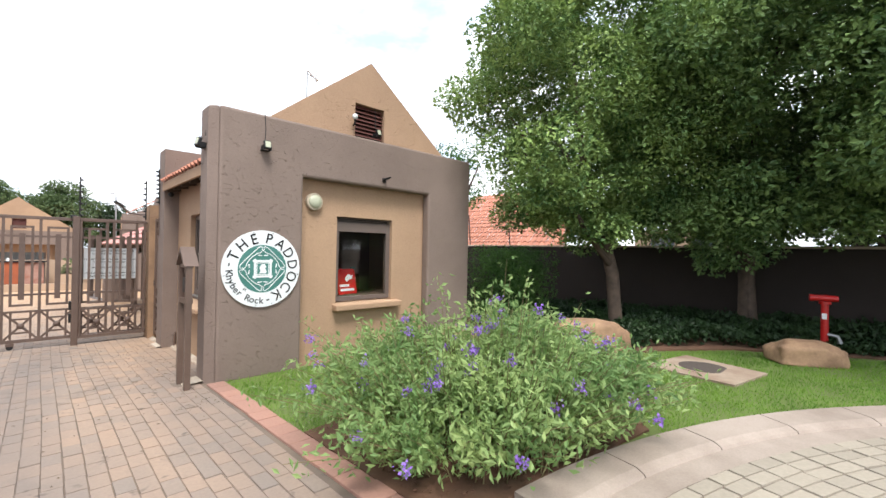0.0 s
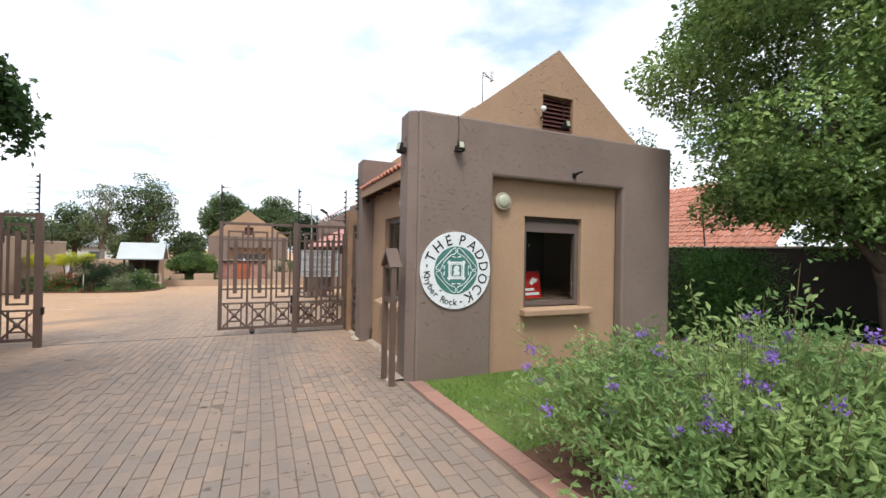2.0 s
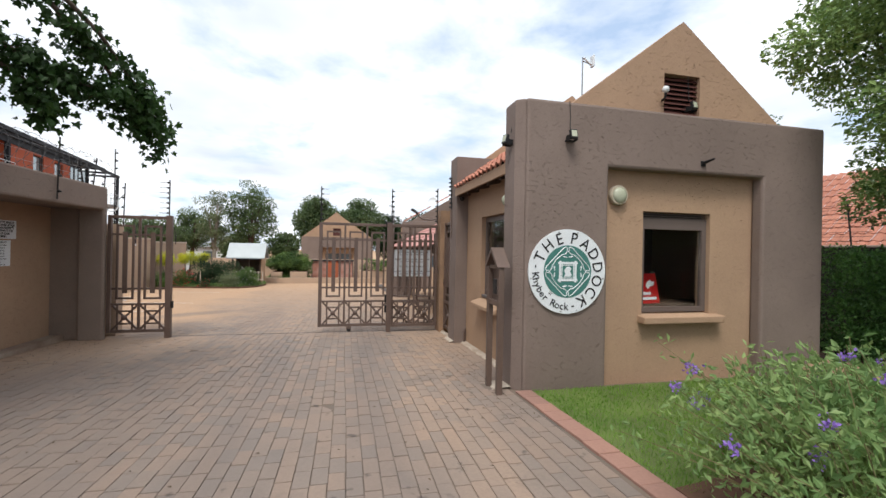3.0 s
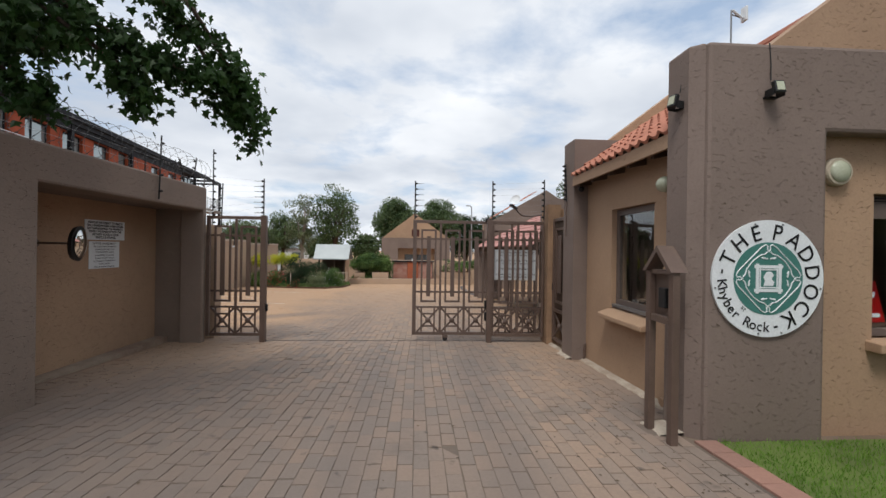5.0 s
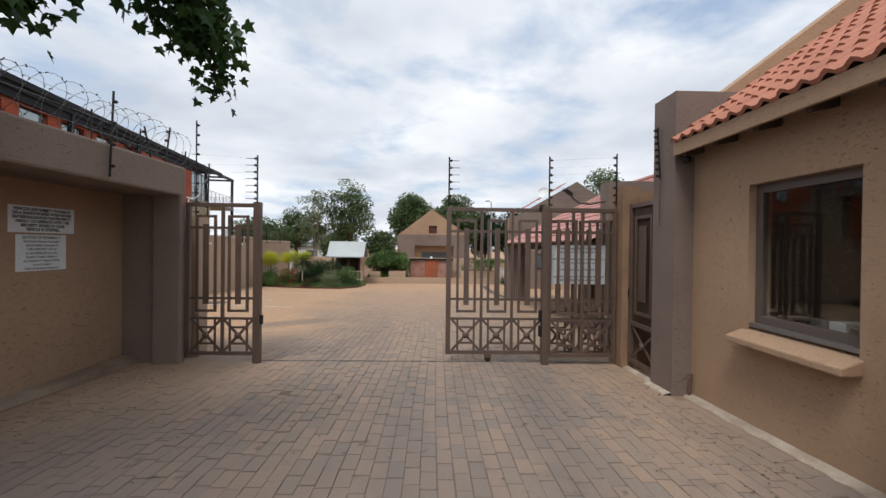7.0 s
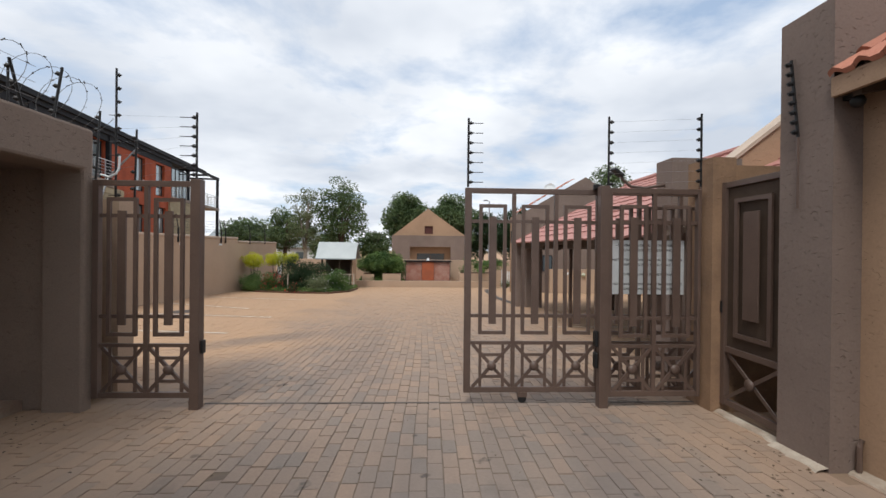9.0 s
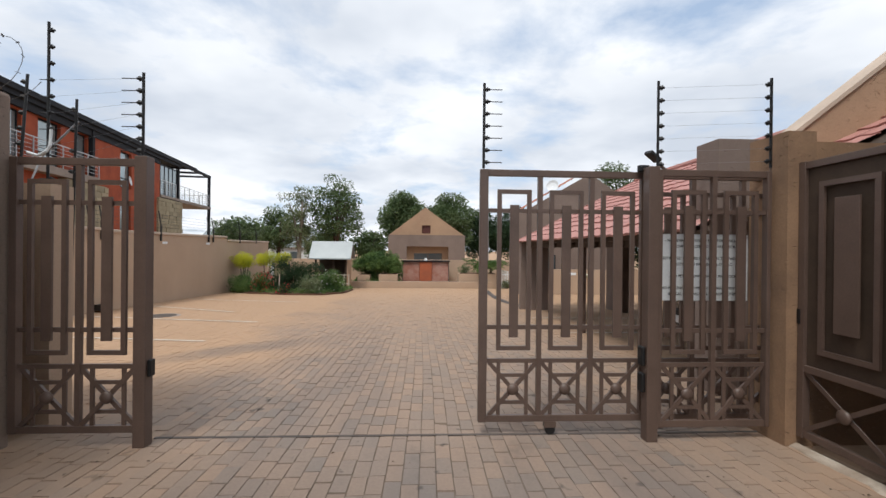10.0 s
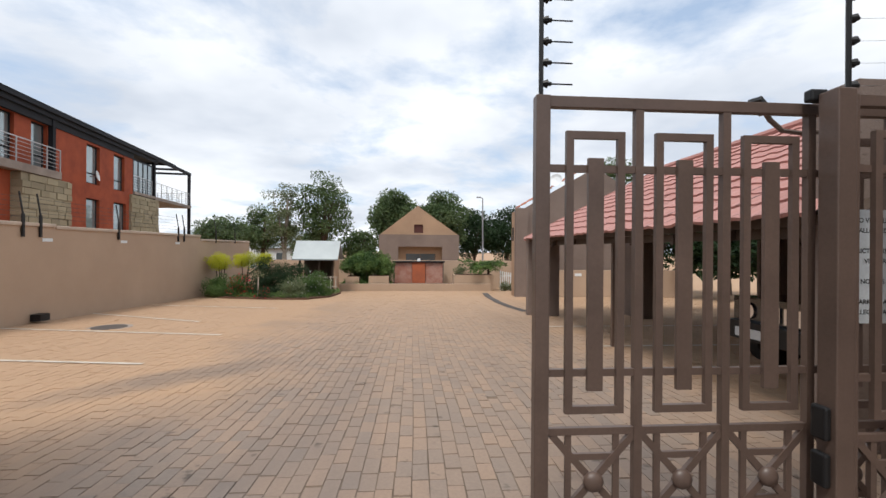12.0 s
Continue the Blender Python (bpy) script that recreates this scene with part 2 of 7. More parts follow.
def dust_and_shade(m, sand=(0.43, 0.275, 0.165), dark=(0.20, 0.165, 0.14)):
    """Drifts of orange sand that traffic leaves at the sides of the lane, the greyer, worn wheel lane, and shade
    painted into the colour on the left of the front drive.
    """
    n, l = m.node_tree.nodes, m.node_tree.links
    b = n["Principled BSDF"]
    src = b.inputs["Base Color"].links[0].from_socket
    geo = n.new("ShaderNodeNewGeometry")
    sp = n.new("ShaderNodeSeparateXYZ")
    l.new(geo.outputs["Position"], sp.inputs[0])
    nz = n.new("ShaderNodeTexNoise")
    nz.inputs["Scale"].default_value, nz.inputs["Detail"].default_value = 0.45, 5
    l.new(geo.outputs["Position"], nz.inputs["Vector"])

    def m_(op, a, c, clamp=False):
        k = n.new("ShaderNodeMath")
        k.operation, k.use_clamp = op, clamp
        for i, v in enumerate((a, c)):
            if isinstance(v, (int, float)):
                k.inputs[i].default_value = v
            else:
                l.new(v, k.inputs[i])
        return k.outputs[0]

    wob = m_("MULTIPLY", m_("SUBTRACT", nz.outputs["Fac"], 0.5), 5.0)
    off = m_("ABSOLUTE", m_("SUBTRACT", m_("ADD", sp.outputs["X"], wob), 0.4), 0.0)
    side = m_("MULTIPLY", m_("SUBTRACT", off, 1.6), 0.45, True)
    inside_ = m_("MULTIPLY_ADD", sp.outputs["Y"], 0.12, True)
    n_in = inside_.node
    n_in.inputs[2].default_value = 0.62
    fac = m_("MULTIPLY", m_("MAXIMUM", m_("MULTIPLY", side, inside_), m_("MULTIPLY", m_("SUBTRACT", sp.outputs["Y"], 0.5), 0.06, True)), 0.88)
    blot = n.new("ShaderNodeTexNoise")
    blot.inputs["Scale"].default_value, blot.inputs["Detail"].default_value, blot.inputs["Roughness"].default_value = 1.7, 6, 0.65
    l.new(geo.outputs["Position"], blot.inputs["Vector"])
    spot = m_("MULTIPLY", m_("SUBTRACT", blot.outputs["Fac"], 0.57), 6.0, True)
    dk = n.new("ShaderNodeMix")
    dk.data_type = "RGBA"
    dk.inputs[7].default_value = (0.12, 0.098, 0.085, 1)
    l.new(m_("MULTIPLY", spot, 0.55), dk.inputs[0])
    l.new(src, dk.inputs[6])
    lm = n.new("ShaderNodeMapping")
    lm.inputs["Scale"].default_value = (1.1, 0.16, 1)
    ln = n.new("ShaderNodeTexNoise")
    ln.inputs["Scale"].default_value, ln.inputs["Detail"].default_value = 0.9, 4
    l.new(geo.outputs["Position"], lm.inputs["Vector"])
    l.new(lm.outputs[0], ln.inputs["Vector"])
    lane = n.new("ShaderNodeMix")
    lane.data_type = "RGBA"
    lane.inputs[7].default_value = (0.145, 0.122, 0.112, 1)
    l.new(m_("MULTIPLY", m_("MULTIPLY", m_("SUBTRACT", ln.outputs["Fac"], 0.45), 4.0, True), 0.6), lane.inputs[0])
    l.new(dk.outputs[2], lane.inputs[6])
    oil = n.new("ShaderNodeTexNoise")
    oil.inputs["Scale"].default_value, oil.inputs["Detail"].default_value = 5.5, 3
    l.new(geo.outputs["Position"], oil.inputs["Vector"])
    drip = n.new("ShaderNodeMix")
    drip.data_type = "RGBA"
    drip.inputs[7].default_value = (0.06, 0.05, 0.045, 1)
    l.new(m_("MULTIPLY", m_("MULTIPLY", m_("SUBTRACT", oil.outputs["Fac"], 0.665), 14.0, True), 0.75), drip.inputs[0])
    l.new(lane.outputs[2], drip.inputs[6])
    # Tree shade on the left of the front drive, mixed into the paving colour.
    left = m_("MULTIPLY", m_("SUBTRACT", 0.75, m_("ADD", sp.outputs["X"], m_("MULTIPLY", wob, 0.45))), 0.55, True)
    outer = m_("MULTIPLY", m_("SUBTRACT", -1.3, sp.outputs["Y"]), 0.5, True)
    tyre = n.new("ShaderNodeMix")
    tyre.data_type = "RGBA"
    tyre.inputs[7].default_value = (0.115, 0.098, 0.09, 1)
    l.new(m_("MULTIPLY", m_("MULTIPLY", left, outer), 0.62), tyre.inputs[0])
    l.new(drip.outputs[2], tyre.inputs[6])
    dx_, dy_ = m_("ADD", sp.outputs["X"], 2.9), m_("SUBTRACT", sp.outputs["Y"], 3.7)
    along = m_("MULTIPLY", m_("ADD", m_("MULTIPLY", dx_, 0.74), m_("MULTIPLY", dy_, 0.67)), 0.6)
    across = m_("MULTIPLY", m_("SUBTRACT", m_("MULTIPLY", dy_, 0.74), m_("MULTIPLY", dx_, 0.67)), 1.9)
    far_ = m_("ADD", m_("MULTIPLY", along, along), m_("MULTIPLY", across, across))
    pool = m_("SUBTRACT", m_("ADD", 0.55, blot.outputs["Fac"]), far_, True)
    damp = n.new("ShaderNodeMix")
    damp.data_type = "RGBA"
    damp.inputs[7].default_value = (0.15, 0.125, 0.11, 1)
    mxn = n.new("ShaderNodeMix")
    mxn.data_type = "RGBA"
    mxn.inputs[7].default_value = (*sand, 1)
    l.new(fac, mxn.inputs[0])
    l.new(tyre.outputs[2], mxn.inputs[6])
    l.new(m_("MULTIPLY", pool, 0.6), damp.inputs[0])
    l.new(mxn.outputs[2], damp.inputs[6])
    l.new(damp.outputs[2], b.inputs["Base Color"])
    return m


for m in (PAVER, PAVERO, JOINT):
    dust_and_shade(m)


# mesh tools
def gz(y):
    """Height of the ground, which falls gently along the drive."""
    return -0.034 * min(max(y, -30.0), 45.0)


def world_of(ob):
    m = ob.matrix_basis.copy()
    while ob.parent:
        ob = ob.parent
        m = ob.matrix_basis @ m
    return m


def finish(name, bm, mat, parent=None, label="", smooth=False, kind="", at=None):
    """Links a bmesh, given in world coordinates, as one mesh object."""
    me = bpy.data.meshes.new(name)
    origin = Vector(at) if at else Vector((0, 0, 0))
    bm.transform(world_of(parent).inverted() if parent else Matrix.Translation(-origin))
    bm.to_mesh(me)
    bm.free()
    me.materials.append(mat)
    if smooth:
        me.shade_smooth()
    ob = new(name, me)
    if parent:
        ob.parent = parent
    else:
        ob.location = origin
    return tagged(ob, label=label, kind=kind)


def part(name, bm, mat, parent, label="", smooth=False, kind=""):
    return finish(name, bm, mat, parent, label, smooth, kind)


def thing(name, loc, label, category, group="", turn=0.0):
    ob = new(name)
    ob.matrix_basis = pose(*loc, 0, 0, turn)
    ob.empty_display_size = 0.1
    return tagged(ob, label, category, group)


def box(bm, x0, x1, y0, y1, z0, z1, bevel=0.0, m=None):
    vs = [bm.verts.new(Vector(c)) for c in ((x0, y0, z0), (x1, y0, z0), (x1, y1, z0), (x0, y1, z0), (x0, y0, z1), (x1, y0, z1), (x1, y1, z1), (x0, y1, z1))]
    if m:
        for v in vs:
            v.co = m @ v.co
    fs = [bm.faces.new([vs[i] for i in f]) for f in ((0, 3, 2, 1), (4, 5, 6, 7), (0, 1, 5, 4), (1, 2, 6, 5), (2, 3, 7, 6), (3, 0, 4, 7))]
    if bevel:
        es = list({e for f in fs for e in f.edges})
        bmesh.ops.bevel(bm, geom=es, offset=bevel, segments=2, affect="EDGES", profile=0.5)
    return bm


def slab(x0, x1, y0, y1, z0, z1, bevel=0.0):
    return box(bmesh.new(), x0, x1, y0, y1, z0, z1, bevel)


def tube(bm, pts, radii, n=8, cap=True):
    """A round bar along points."""
    if isinstance(radii, (int, float)):
        radii = [radii] * len(pts)
    pts = [Vector(p) for p in pts]
    rings = []
    for i, (p, r) in enumerate(zip(pts, radii)):
        d = (pts[min(i + 1, len(pts) - 1)] - pts[max(i - 1, 0)]).normalized()
        a = d.orthogonal().normalized() if abs(d.z) < 0.99 else Vector((1, 0, 0))
        if abs(d.z) < 0.99:
            a = d.cross(Vector((0, 0, 1))).normalized()
        b = d.cross(a)
        rings.append([bm.verts.new(p + r * (math.cos(t) * a + math.sin(t) * b)) for t in (2 * math.pi * k / n for k in range(n))])
    for a, b in zip(rings, rings[1:]):
        for k in range(n):
            bm.faces.new((a[k], a[(k + 1) % n], b[(k + 1) % n], b[k]))
    if cap:
        bm.faces.new(rings[0][::-1])
        bm.faces.new(rings[-1])
    return bm


def prism(outline, axis, a, b, bm=None):
    """A solid from a flat outline swept along an axis (0, 1 or 2) from a to b."""
    bm = bm or bmesh.new()

    def at(p, v):
        q = list(p)
        q.insert(axis, v)
        return Vector(q)

    lo = [bm.verts.new(at(p, a)) for p in outline]
    hi = [bm.verts.new(at(p, b)) for p in outline]
    bm.faces.new(lo[::-1])
    bm.faces.new(hi)
    for i in range(len(lo)):
        j = (i + 1) % len(lo)
        bm.faces.new((lo[i], lo[j], hi[j], hi[i]))
    bmesh.ops.recalc_face_normals(bm, faces=bm.faces)
    return bm


def ball(bm, c, r, sub=2, squash=(1, 1, 1), lump=0.0, seed=0.0):
    g = bmesh.ops.create_icosphere(bm, subdivisions=sub, radius=1.0)
    for v in g["verts"]:
        k = 1 + lump * noise.noise(v.co * 1.7 + Vector((seed, seed * 2, 0)))
        v.co = Vector(c) + Vector([v.co[i] * r * squash[i] * k for i in range(3)])
    return bm


def mesh_from(name, verts, faces, mat, parent=None, at=(0, 0, 0), kind="", label=""):
    me = bpy.data.meshes.new(name)
    me.from_pydata((np.asarray(verts) - np.asarray(at)).tolist(), [], faces.tolist() if isinstance(faces, np.ndarray) else faces)
    me.materials.append(mat)
    ob = new(name, me)
    if parent:
        ob.parent = parent
    else:
        ob.location = at
    return tagged(ob, label=label, kind=kind)


def wall_with_holes(bm, axis, u0, u1, z0, z1, d0, d1, holes):
    """A wall with thickness and rectangular openings. axis: 0 if it runs along x, 1 along y; holes: (u0, u1, z0, z1)."""
    us = sorted({u0, u1, *[h[0] for h in holes], *[h[1] for h in holes]})
    zs = sorted({z0, z1, *[h[2] for h in holes], *[h[3] for h in holes]})
    solid = lambda i, j: 0 <= i < len(us) - 1 and 0 <= j < len(zs) - 1 and not any(
        h[0] <= (us[i] + us[i + 1]) / 2 <= h[1] and h[2] <= (zs[j] + zs[j + 1]) / 2 <= h[3] for h in holes)
    cache = {}

    def v(u, d, z):
        k = (u, d, z)
        if k not in cache:
            cache[k] = bm.verts.new((u, d, z) if axis == 0 else (d, u, z))
        return cache[k]

    for i in range(len(us) - 1):
        for j in range(len(zs) - 1):
            if not solid(i, j):
                continue
            a, b, c, e = us[i], us[i + 1], zs[j], zs[j + 1]
            bm.faces.new((v(a, d0, c), v(b, d0, c), v(b, d0, e), v(a, d0, e)))
            bm.faces.new((v(a, d1, c), v(a, d1, e), v(b, d1, e), v(b, d1, c)))
            if not solid(i - 1, j):
                bm.faces.new((v(a, d0, c), v(a, d0, e), v(a, d1, e), v(a, d1, c)))
            if not solid(i + 1, j):
                bm.faces.new((v(b, d0, c), v(b, d1, c), v(b, d1, e), v(b, d0, e)))
            if not solid(i, j - 1):
                bm.faces.new((v(a, d0, c), v(a, d1, c), v(b, d1, c), v(b, d0, c)))
            if not solid(i, j + 1):
                bm.faces.new((v(a, d0, e), v(b, d0, e), v(b, d1, e), v(a, d1, e)))
    bmesh.ops.recalc_face_normals(bm, faces=bm.faces)
    return bm


def soften(bm, r=0.02):
    """Rounds the sharp outer edges of a plastered wall."""
    es = [e for e in bm.edges if len(e.link_faces) == 2 and e.calc_face_angle(0) > 0.9]
    bmesh.ops.bevel(bm, geom=es, offset=r, segments=2, affect="EDGES", profile=0.5)
    return bm


# ---- the ground: one sheet to the horizon ----
bm = bmesh.new()
ys = [-400, -60, -30, 0, 45, 80, 400]
xs = [-400, -40, 0, 40, 400]
grid = [[bm.verts.new((x, y, gz(y) - 0.045)) for x in xs] for y in ys]
for j in range(len(ys) - 1):
    for i in range(len(xs) - 1):
        bm.faces.new((grid[j][i], grid[j][i + 1], grid[j + 1][i + 1], grid[j + 1][i]))
tagged(finish("ground", bm, JOINT), "brown earth and sand under the paving", kind="structure")

PHI_C, PHI_R = (3.2, -14.8), 6.6   # the turning circle of the road


def sheet(name, outline, z, mat, label):
    """A flat piece of ground that follows the fall of the drive, z above it, 4 cm thick."""
    b = prism(outline, 2, -0.04, 0.0)
    for v in b.verts:
        v.co.z += z + gz(v.co.y)
    return tagged(finish(name, b, mat), label, kind="structure")


def arc(r, a0, a1, n=24):
    return [(PHI_C[0] + r * math.cos(radians(a0 + (a1 - a0) * k / n)), PHI_C[1] + r * math.sin(radians(a0 + (a1 - a0) * k / n))) for k in range(n + 1)]


lawn_edge = [(3.28, -4.36), (3.42, -8.2)]
sheet("lawn", [(3.165, -4.36), (3.165, -8.28)] + arc(6.5, 82, 0) + [(12.8, -14.8), (12.8, -4.0), (9.0, -3.0), (7.4, -4.3)], 0.0, GRASSBASE, "short green lawn beside the gatehouse")
BED = [(8.3, -4.35), (7.6, -5.6), (7.75, -7.0), (8.7, -7.4), (9.6, -8.2), (10.1, -9.2), (10.5, -10.4), (10.9, -12.5), (12.75, -13.5), (12.75, 0.5), (8.3, 0.5)]
sheet("ivy_bed_soil", BED, 0.025, SOIL, "dark soil under the ivy by the wall")
sheet("shrub_bed_soil", [(3.17, -6.5), (3.17, -8.29), (4.2, -8.35), (5.3, -8.5), (5.9, -7.9), (5.6, -6.9), (4.6, -6.3)], 0.02, SOIL, "red-brown soil under the flowering shrub")

# kerb blocks round the turning circle
kerb_a = 86.0
kb = []
while kerb_a > 5:
    a1 = kerb_a - 8.2
    b = bmesh.new()
    prof = [(6.50, 0.045), (6.50, -0.1), (6.16, -0.1), (6.165, -0.012), (6.18, 0.012), (6.24, 0.035)]
    ringv = []
    for k in range(5):
        t = radians(kerb_a - 0.05 + (a1 - kerb_a + 0.10) * k / 4)
        ringv.append([b.verts.new((PHI_C[0] + r * math.cos(t), PHI_C[1] + r * math.sin(t), h + gz(PHI_C[1] + r * math.sin(t)))) for r, h in prof])
    for p, q in zip(ringv, ringv[1:]):
        for k in range(len(prof)):
            j = (k + 1) % len(prof)
            b.faces.new((p[k], p[j], q[j], q[k]))
    b.faces.new(ringv[0])
    b.faces.new(ringv[-1][::-1])
    bmesh.ops.recalc_face_normals(b, faces=b.faces)
    tagged(finish("kerb", b, KERB), "pale cast concrete kerb block", kind="structure")
    kerb_a = a1
b = bmesh.new()
inner, outer = arc(5.97, 88, 0), arc(6.17, 88, 0)
lo = [b.verts.new((x, y, gz(y) - 0.012)) for x, y in inner]
hi = [b.verts.new((x, y, gz(y) - 0.008)) for x, y in outer]
for i in range(len(lo) - 1):
    b.faces.new((lo[i], lo[i + 1], hi[i + 1], hi[i]))
tagged(finish("gutter", b, KERB), "pale cement haunch along the kerb", kind="structure")

# ---- gatehouse ----
WX0, WX1, FY = 3.07, 7.5, -4.33
TOP = 3.505
b = bmesh.new()
# front screen wall with its rounded west end, and the deep recess of the window
b = wall_with_holes(bmesh.new(), 0, WX0, WX1, 0.0, TOP, FY, FY + 0.17, [(4.14, 6.45, 0.0, 2.77)])
tagged(finish("wall_south", soften(b, 0.035), TAUPE), "taupe scraped-plaster front wall of the gatehouse", kind="structure")
b = prism([(2.97, FY + 0.11), (3.07, FY + 0.02), (3.07, FY + 0.168), (3.25, FY + 0.172), (3.25, FY + 0.42), (2.97, FY + 0.42)], 2, 0.0, TOP - 0.002)
tagged(finish("wall_end", soften(b, 0.02), TAUPE), "taupe plaster splayed end of the front wall", kind="structure")
b = wall_with_holes(bmesh.new(), 0, 3.26, WX1 - 0.1, -0.1, TOP - 0.05, FY + 0.173, FY + 0.40, [(4.76, 5.79, 0.94, 2.28)])
tagged(finish("wall_recess", b, TAN), "tan plaster wall round the front window", kind="structure")
# west wall
b = wall_with_holes(bmesh.new(), 1, FY + 0.402, -1.38, -0.1, 2.85, 3.26, 3.48, [(-3.22, -2.2, 0.95, 2.28)])
tagged(finish("wall_west", b, TAN), "tan plaster side wall with a window", kind="structure")
b = slab(7.2, 7.42, FY + 0.402, -1.38, -0.1, 2.85)
tagged(finish("wall_east", b, TAN), "tan plaster wall", kind="structure")
# north fin
b = slab(3.04, 7.5, -1.38, -0.93, -0.1, 3.44)
tagged(finish("wall_north", soften(b, 0.03), TAUPE), "taupe plaster fin wall by the gate", kind="structure")
# gables
RX, RZ = 5.33, 4.78
gable = [(3.26, 2.9), (3.26, 3.18), (3.55, 3.41), (RX, RZ), (7.1, 3.38), (7.4, 3.15), (7.4, 2.9)]
tri = [(3.3, 3.3), (3.4, 3.3), (RX, RZ), (7.22, 3.3)]


def gable_wall(y0, y1, hole):
    """A triangular parapet; the front one has a louvred opening."""
    b2 = bmesh.new()
    pieces = []
    l = lambda x: 3.2 + (RZ - 3.2) * (1 - abs(x - RX) / 2.06)
    if hole:
        h0, h1, z0, z1 = hole
        outs = [[(3.27, 3.2), (h0, 3.2), (h0, l(h0))], [(h1, 3.2), (7.39, 3.2), (h1, l(h1))],
                [(h0, z1), (h1, z1), (h1, l(h1)), (RX, RZ), (h0, l(h0))], [(h0, 3.2), (h1, 3.2), (h1, z0), (h0, z0)]]
    else:
        outs = [[(3.27, 3.2), (7.39, 3.2), (RX, RZ)]]
    for o in outs:
        prism(o, 1, y0, y1, b2)
    prism([(3.27, 2.8), (7.39, 2.8), (7.39, 3.2), (3.27, 3.2)], 1, y0, y1, b2)
    return b2


tagged(finish("gable_south", gable_wall(FY + 0.19, FY + 0.402, (5.05, 5.6, 3.5, 4.08)), TAN), "tan plaster gable with a louvred opening", kind="structure")
tagged(finish("gable_north", gable_wall(-1.375, -1.10, None), TAN), "tan plaster gable", kind="structure")
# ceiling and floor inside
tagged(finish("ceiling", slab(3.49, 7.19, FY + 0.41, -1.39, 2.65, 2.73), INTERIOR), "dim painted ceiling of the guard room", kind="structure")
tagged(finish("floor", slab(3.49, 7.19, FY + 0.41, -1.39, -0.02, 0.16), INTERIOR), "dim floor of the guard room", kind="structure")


def tiled_slope(parent, x_eave, z_eave, x_ridge, z_ridge, y0, y1, mat, w=0.30, c=0.34, roll=1.0, name="roof_tile"):
    """Courses of interlocking tiles with a rolled profile on a slope that rises along x, as one mesh."""
    vs, fs = [], []
    L = math.hypot(x_ridge - x_eave, z_ridge - z_eave)
    ux, uz = (x_ridge - x_eave) / L, (z_ridge - z_eave) / L
    nx, nz = -uz * (1 if ux > 0 else -1), abs(ux)
    rows, cols = max(1, round(L / c)), max(1, round((y1 - y0) / w))
    prof = [(0.0, 0.012), (0.10, 0.0), (0.42, 0.0), (0.52, 0.022), (0.70, 0.045), (0.88, 0.030), (0.985, 0.012)]
    prof = [(u, h * roll) for u, h in prof]
    rnd = random.Random(5)
    for i in range(rows):
        s0, s1 = L * i / rows - 0.03, L * (i + 1) / rows
        for j in range(cols):
            base = len(vs)
            t = rnd.uniform(-0.004, 0.004)
            for s, lift in ((s0, 0.036), (s1, 0.010)):
                for u, h in prof:
                    d = lift + h + t
                    vs.append((x_eave + ux * s + nx * d, y0 + (j + u) * (y1 - y0) / cols, z_eave + uz * s + nz * d))
            for u, h in prof:
                d = h + t - 0.0
                vs.append((x_eave + ux * s0 + nx * d, y0 + (j + u) * (y1 - y0) / cols, z_eave + uz * s0 + nz * d))
            k = len(prof)
            for q in range(k - 1):
                fs.append((base + q, base + q + 1, base + k + q + 1, base + k + q))
                fs.append((base + 2 * k + q, base + 2 * k + q + 1, base + q + 1, base + q))
    me = bpy.data.meshes.new(name)
    o = world_of(parent).translation if parent else Vector()
    me.from_pydata([tuple(Vector(v) - o) for v in vs], [], fs)
    me.materials.append(mat)
    ob = new(name, me)
    ob.parent = parent
    return tagged(ob, kind="stuff")


gh_roof = thing("gatehouse_roof", (5.3, -2.6, 3.0), "red terracotta tiled roof of the gatehouse between two gables", "roof")
tiled_slope(gh_roof, 3.03, 2.86, RX, 4.50, FY + 0.43, -1.385, ROOFTILE, 0.18, 0.26, 0.85)
tiled_slope(gh_roof, 7.65, 2.86, RX, 4.50, FY + 0.43, -1.385, ROOFTILE, 0.18, 0.26, 0.85)
part("roof_deck", prism([(3.07, 2.84), (RX, 4.48), (7.6, 2.84), (7.6, 2.76), (RX, 4.40), (3.07, 2.76)], 1, FY + 0.435, -1.39), WOOD, gh_roof)
part("ridge_cap", tube(bmesh.new(), [(RX, FY + 0.44, 4.53), (RX, -1.4, 4.53)], 0.1, 10), ROOFTILE, gh_roof)
part("fascia_board", slab(3.01, 3.045, FY + 0.43, -1.385, 2.71, 2.85, 0.004), TAN, gh_roof, "tan painted fascia board")
for k in range(5):
    y = FY + 0.8 + k * 0.5
    part("rafter", prism([(3.05, 2.76), (3.25, 2.88), (3.25, 2.72), (3.05, 2.68)], 1, y - 0.03, y + 0.03), WOOD, gh_roof)

# ---- left-hand screen wall with its recess ----
LX = -3.12
b = wall_with_holes(bmesh.new(), 1, -9.5, 0.02, -0.2, 2.74, LX - 0.40, LX, [(-3.3, -0.1, -0.2, 2.33)])
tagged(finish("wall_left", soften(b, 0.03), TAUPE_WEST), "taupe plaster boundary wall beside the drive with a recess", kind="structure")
tagged(finish("wall_left_back", slab(LX - 1.1, LX - 0.85, -3.7, 0.6, -0.2, 2.6), TAN), "tan plaster back of the recess", kind="structure")
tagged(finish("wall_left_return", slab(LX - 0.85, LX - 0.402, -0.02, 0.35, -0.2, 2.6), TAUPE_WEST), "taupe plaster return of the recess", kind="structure")
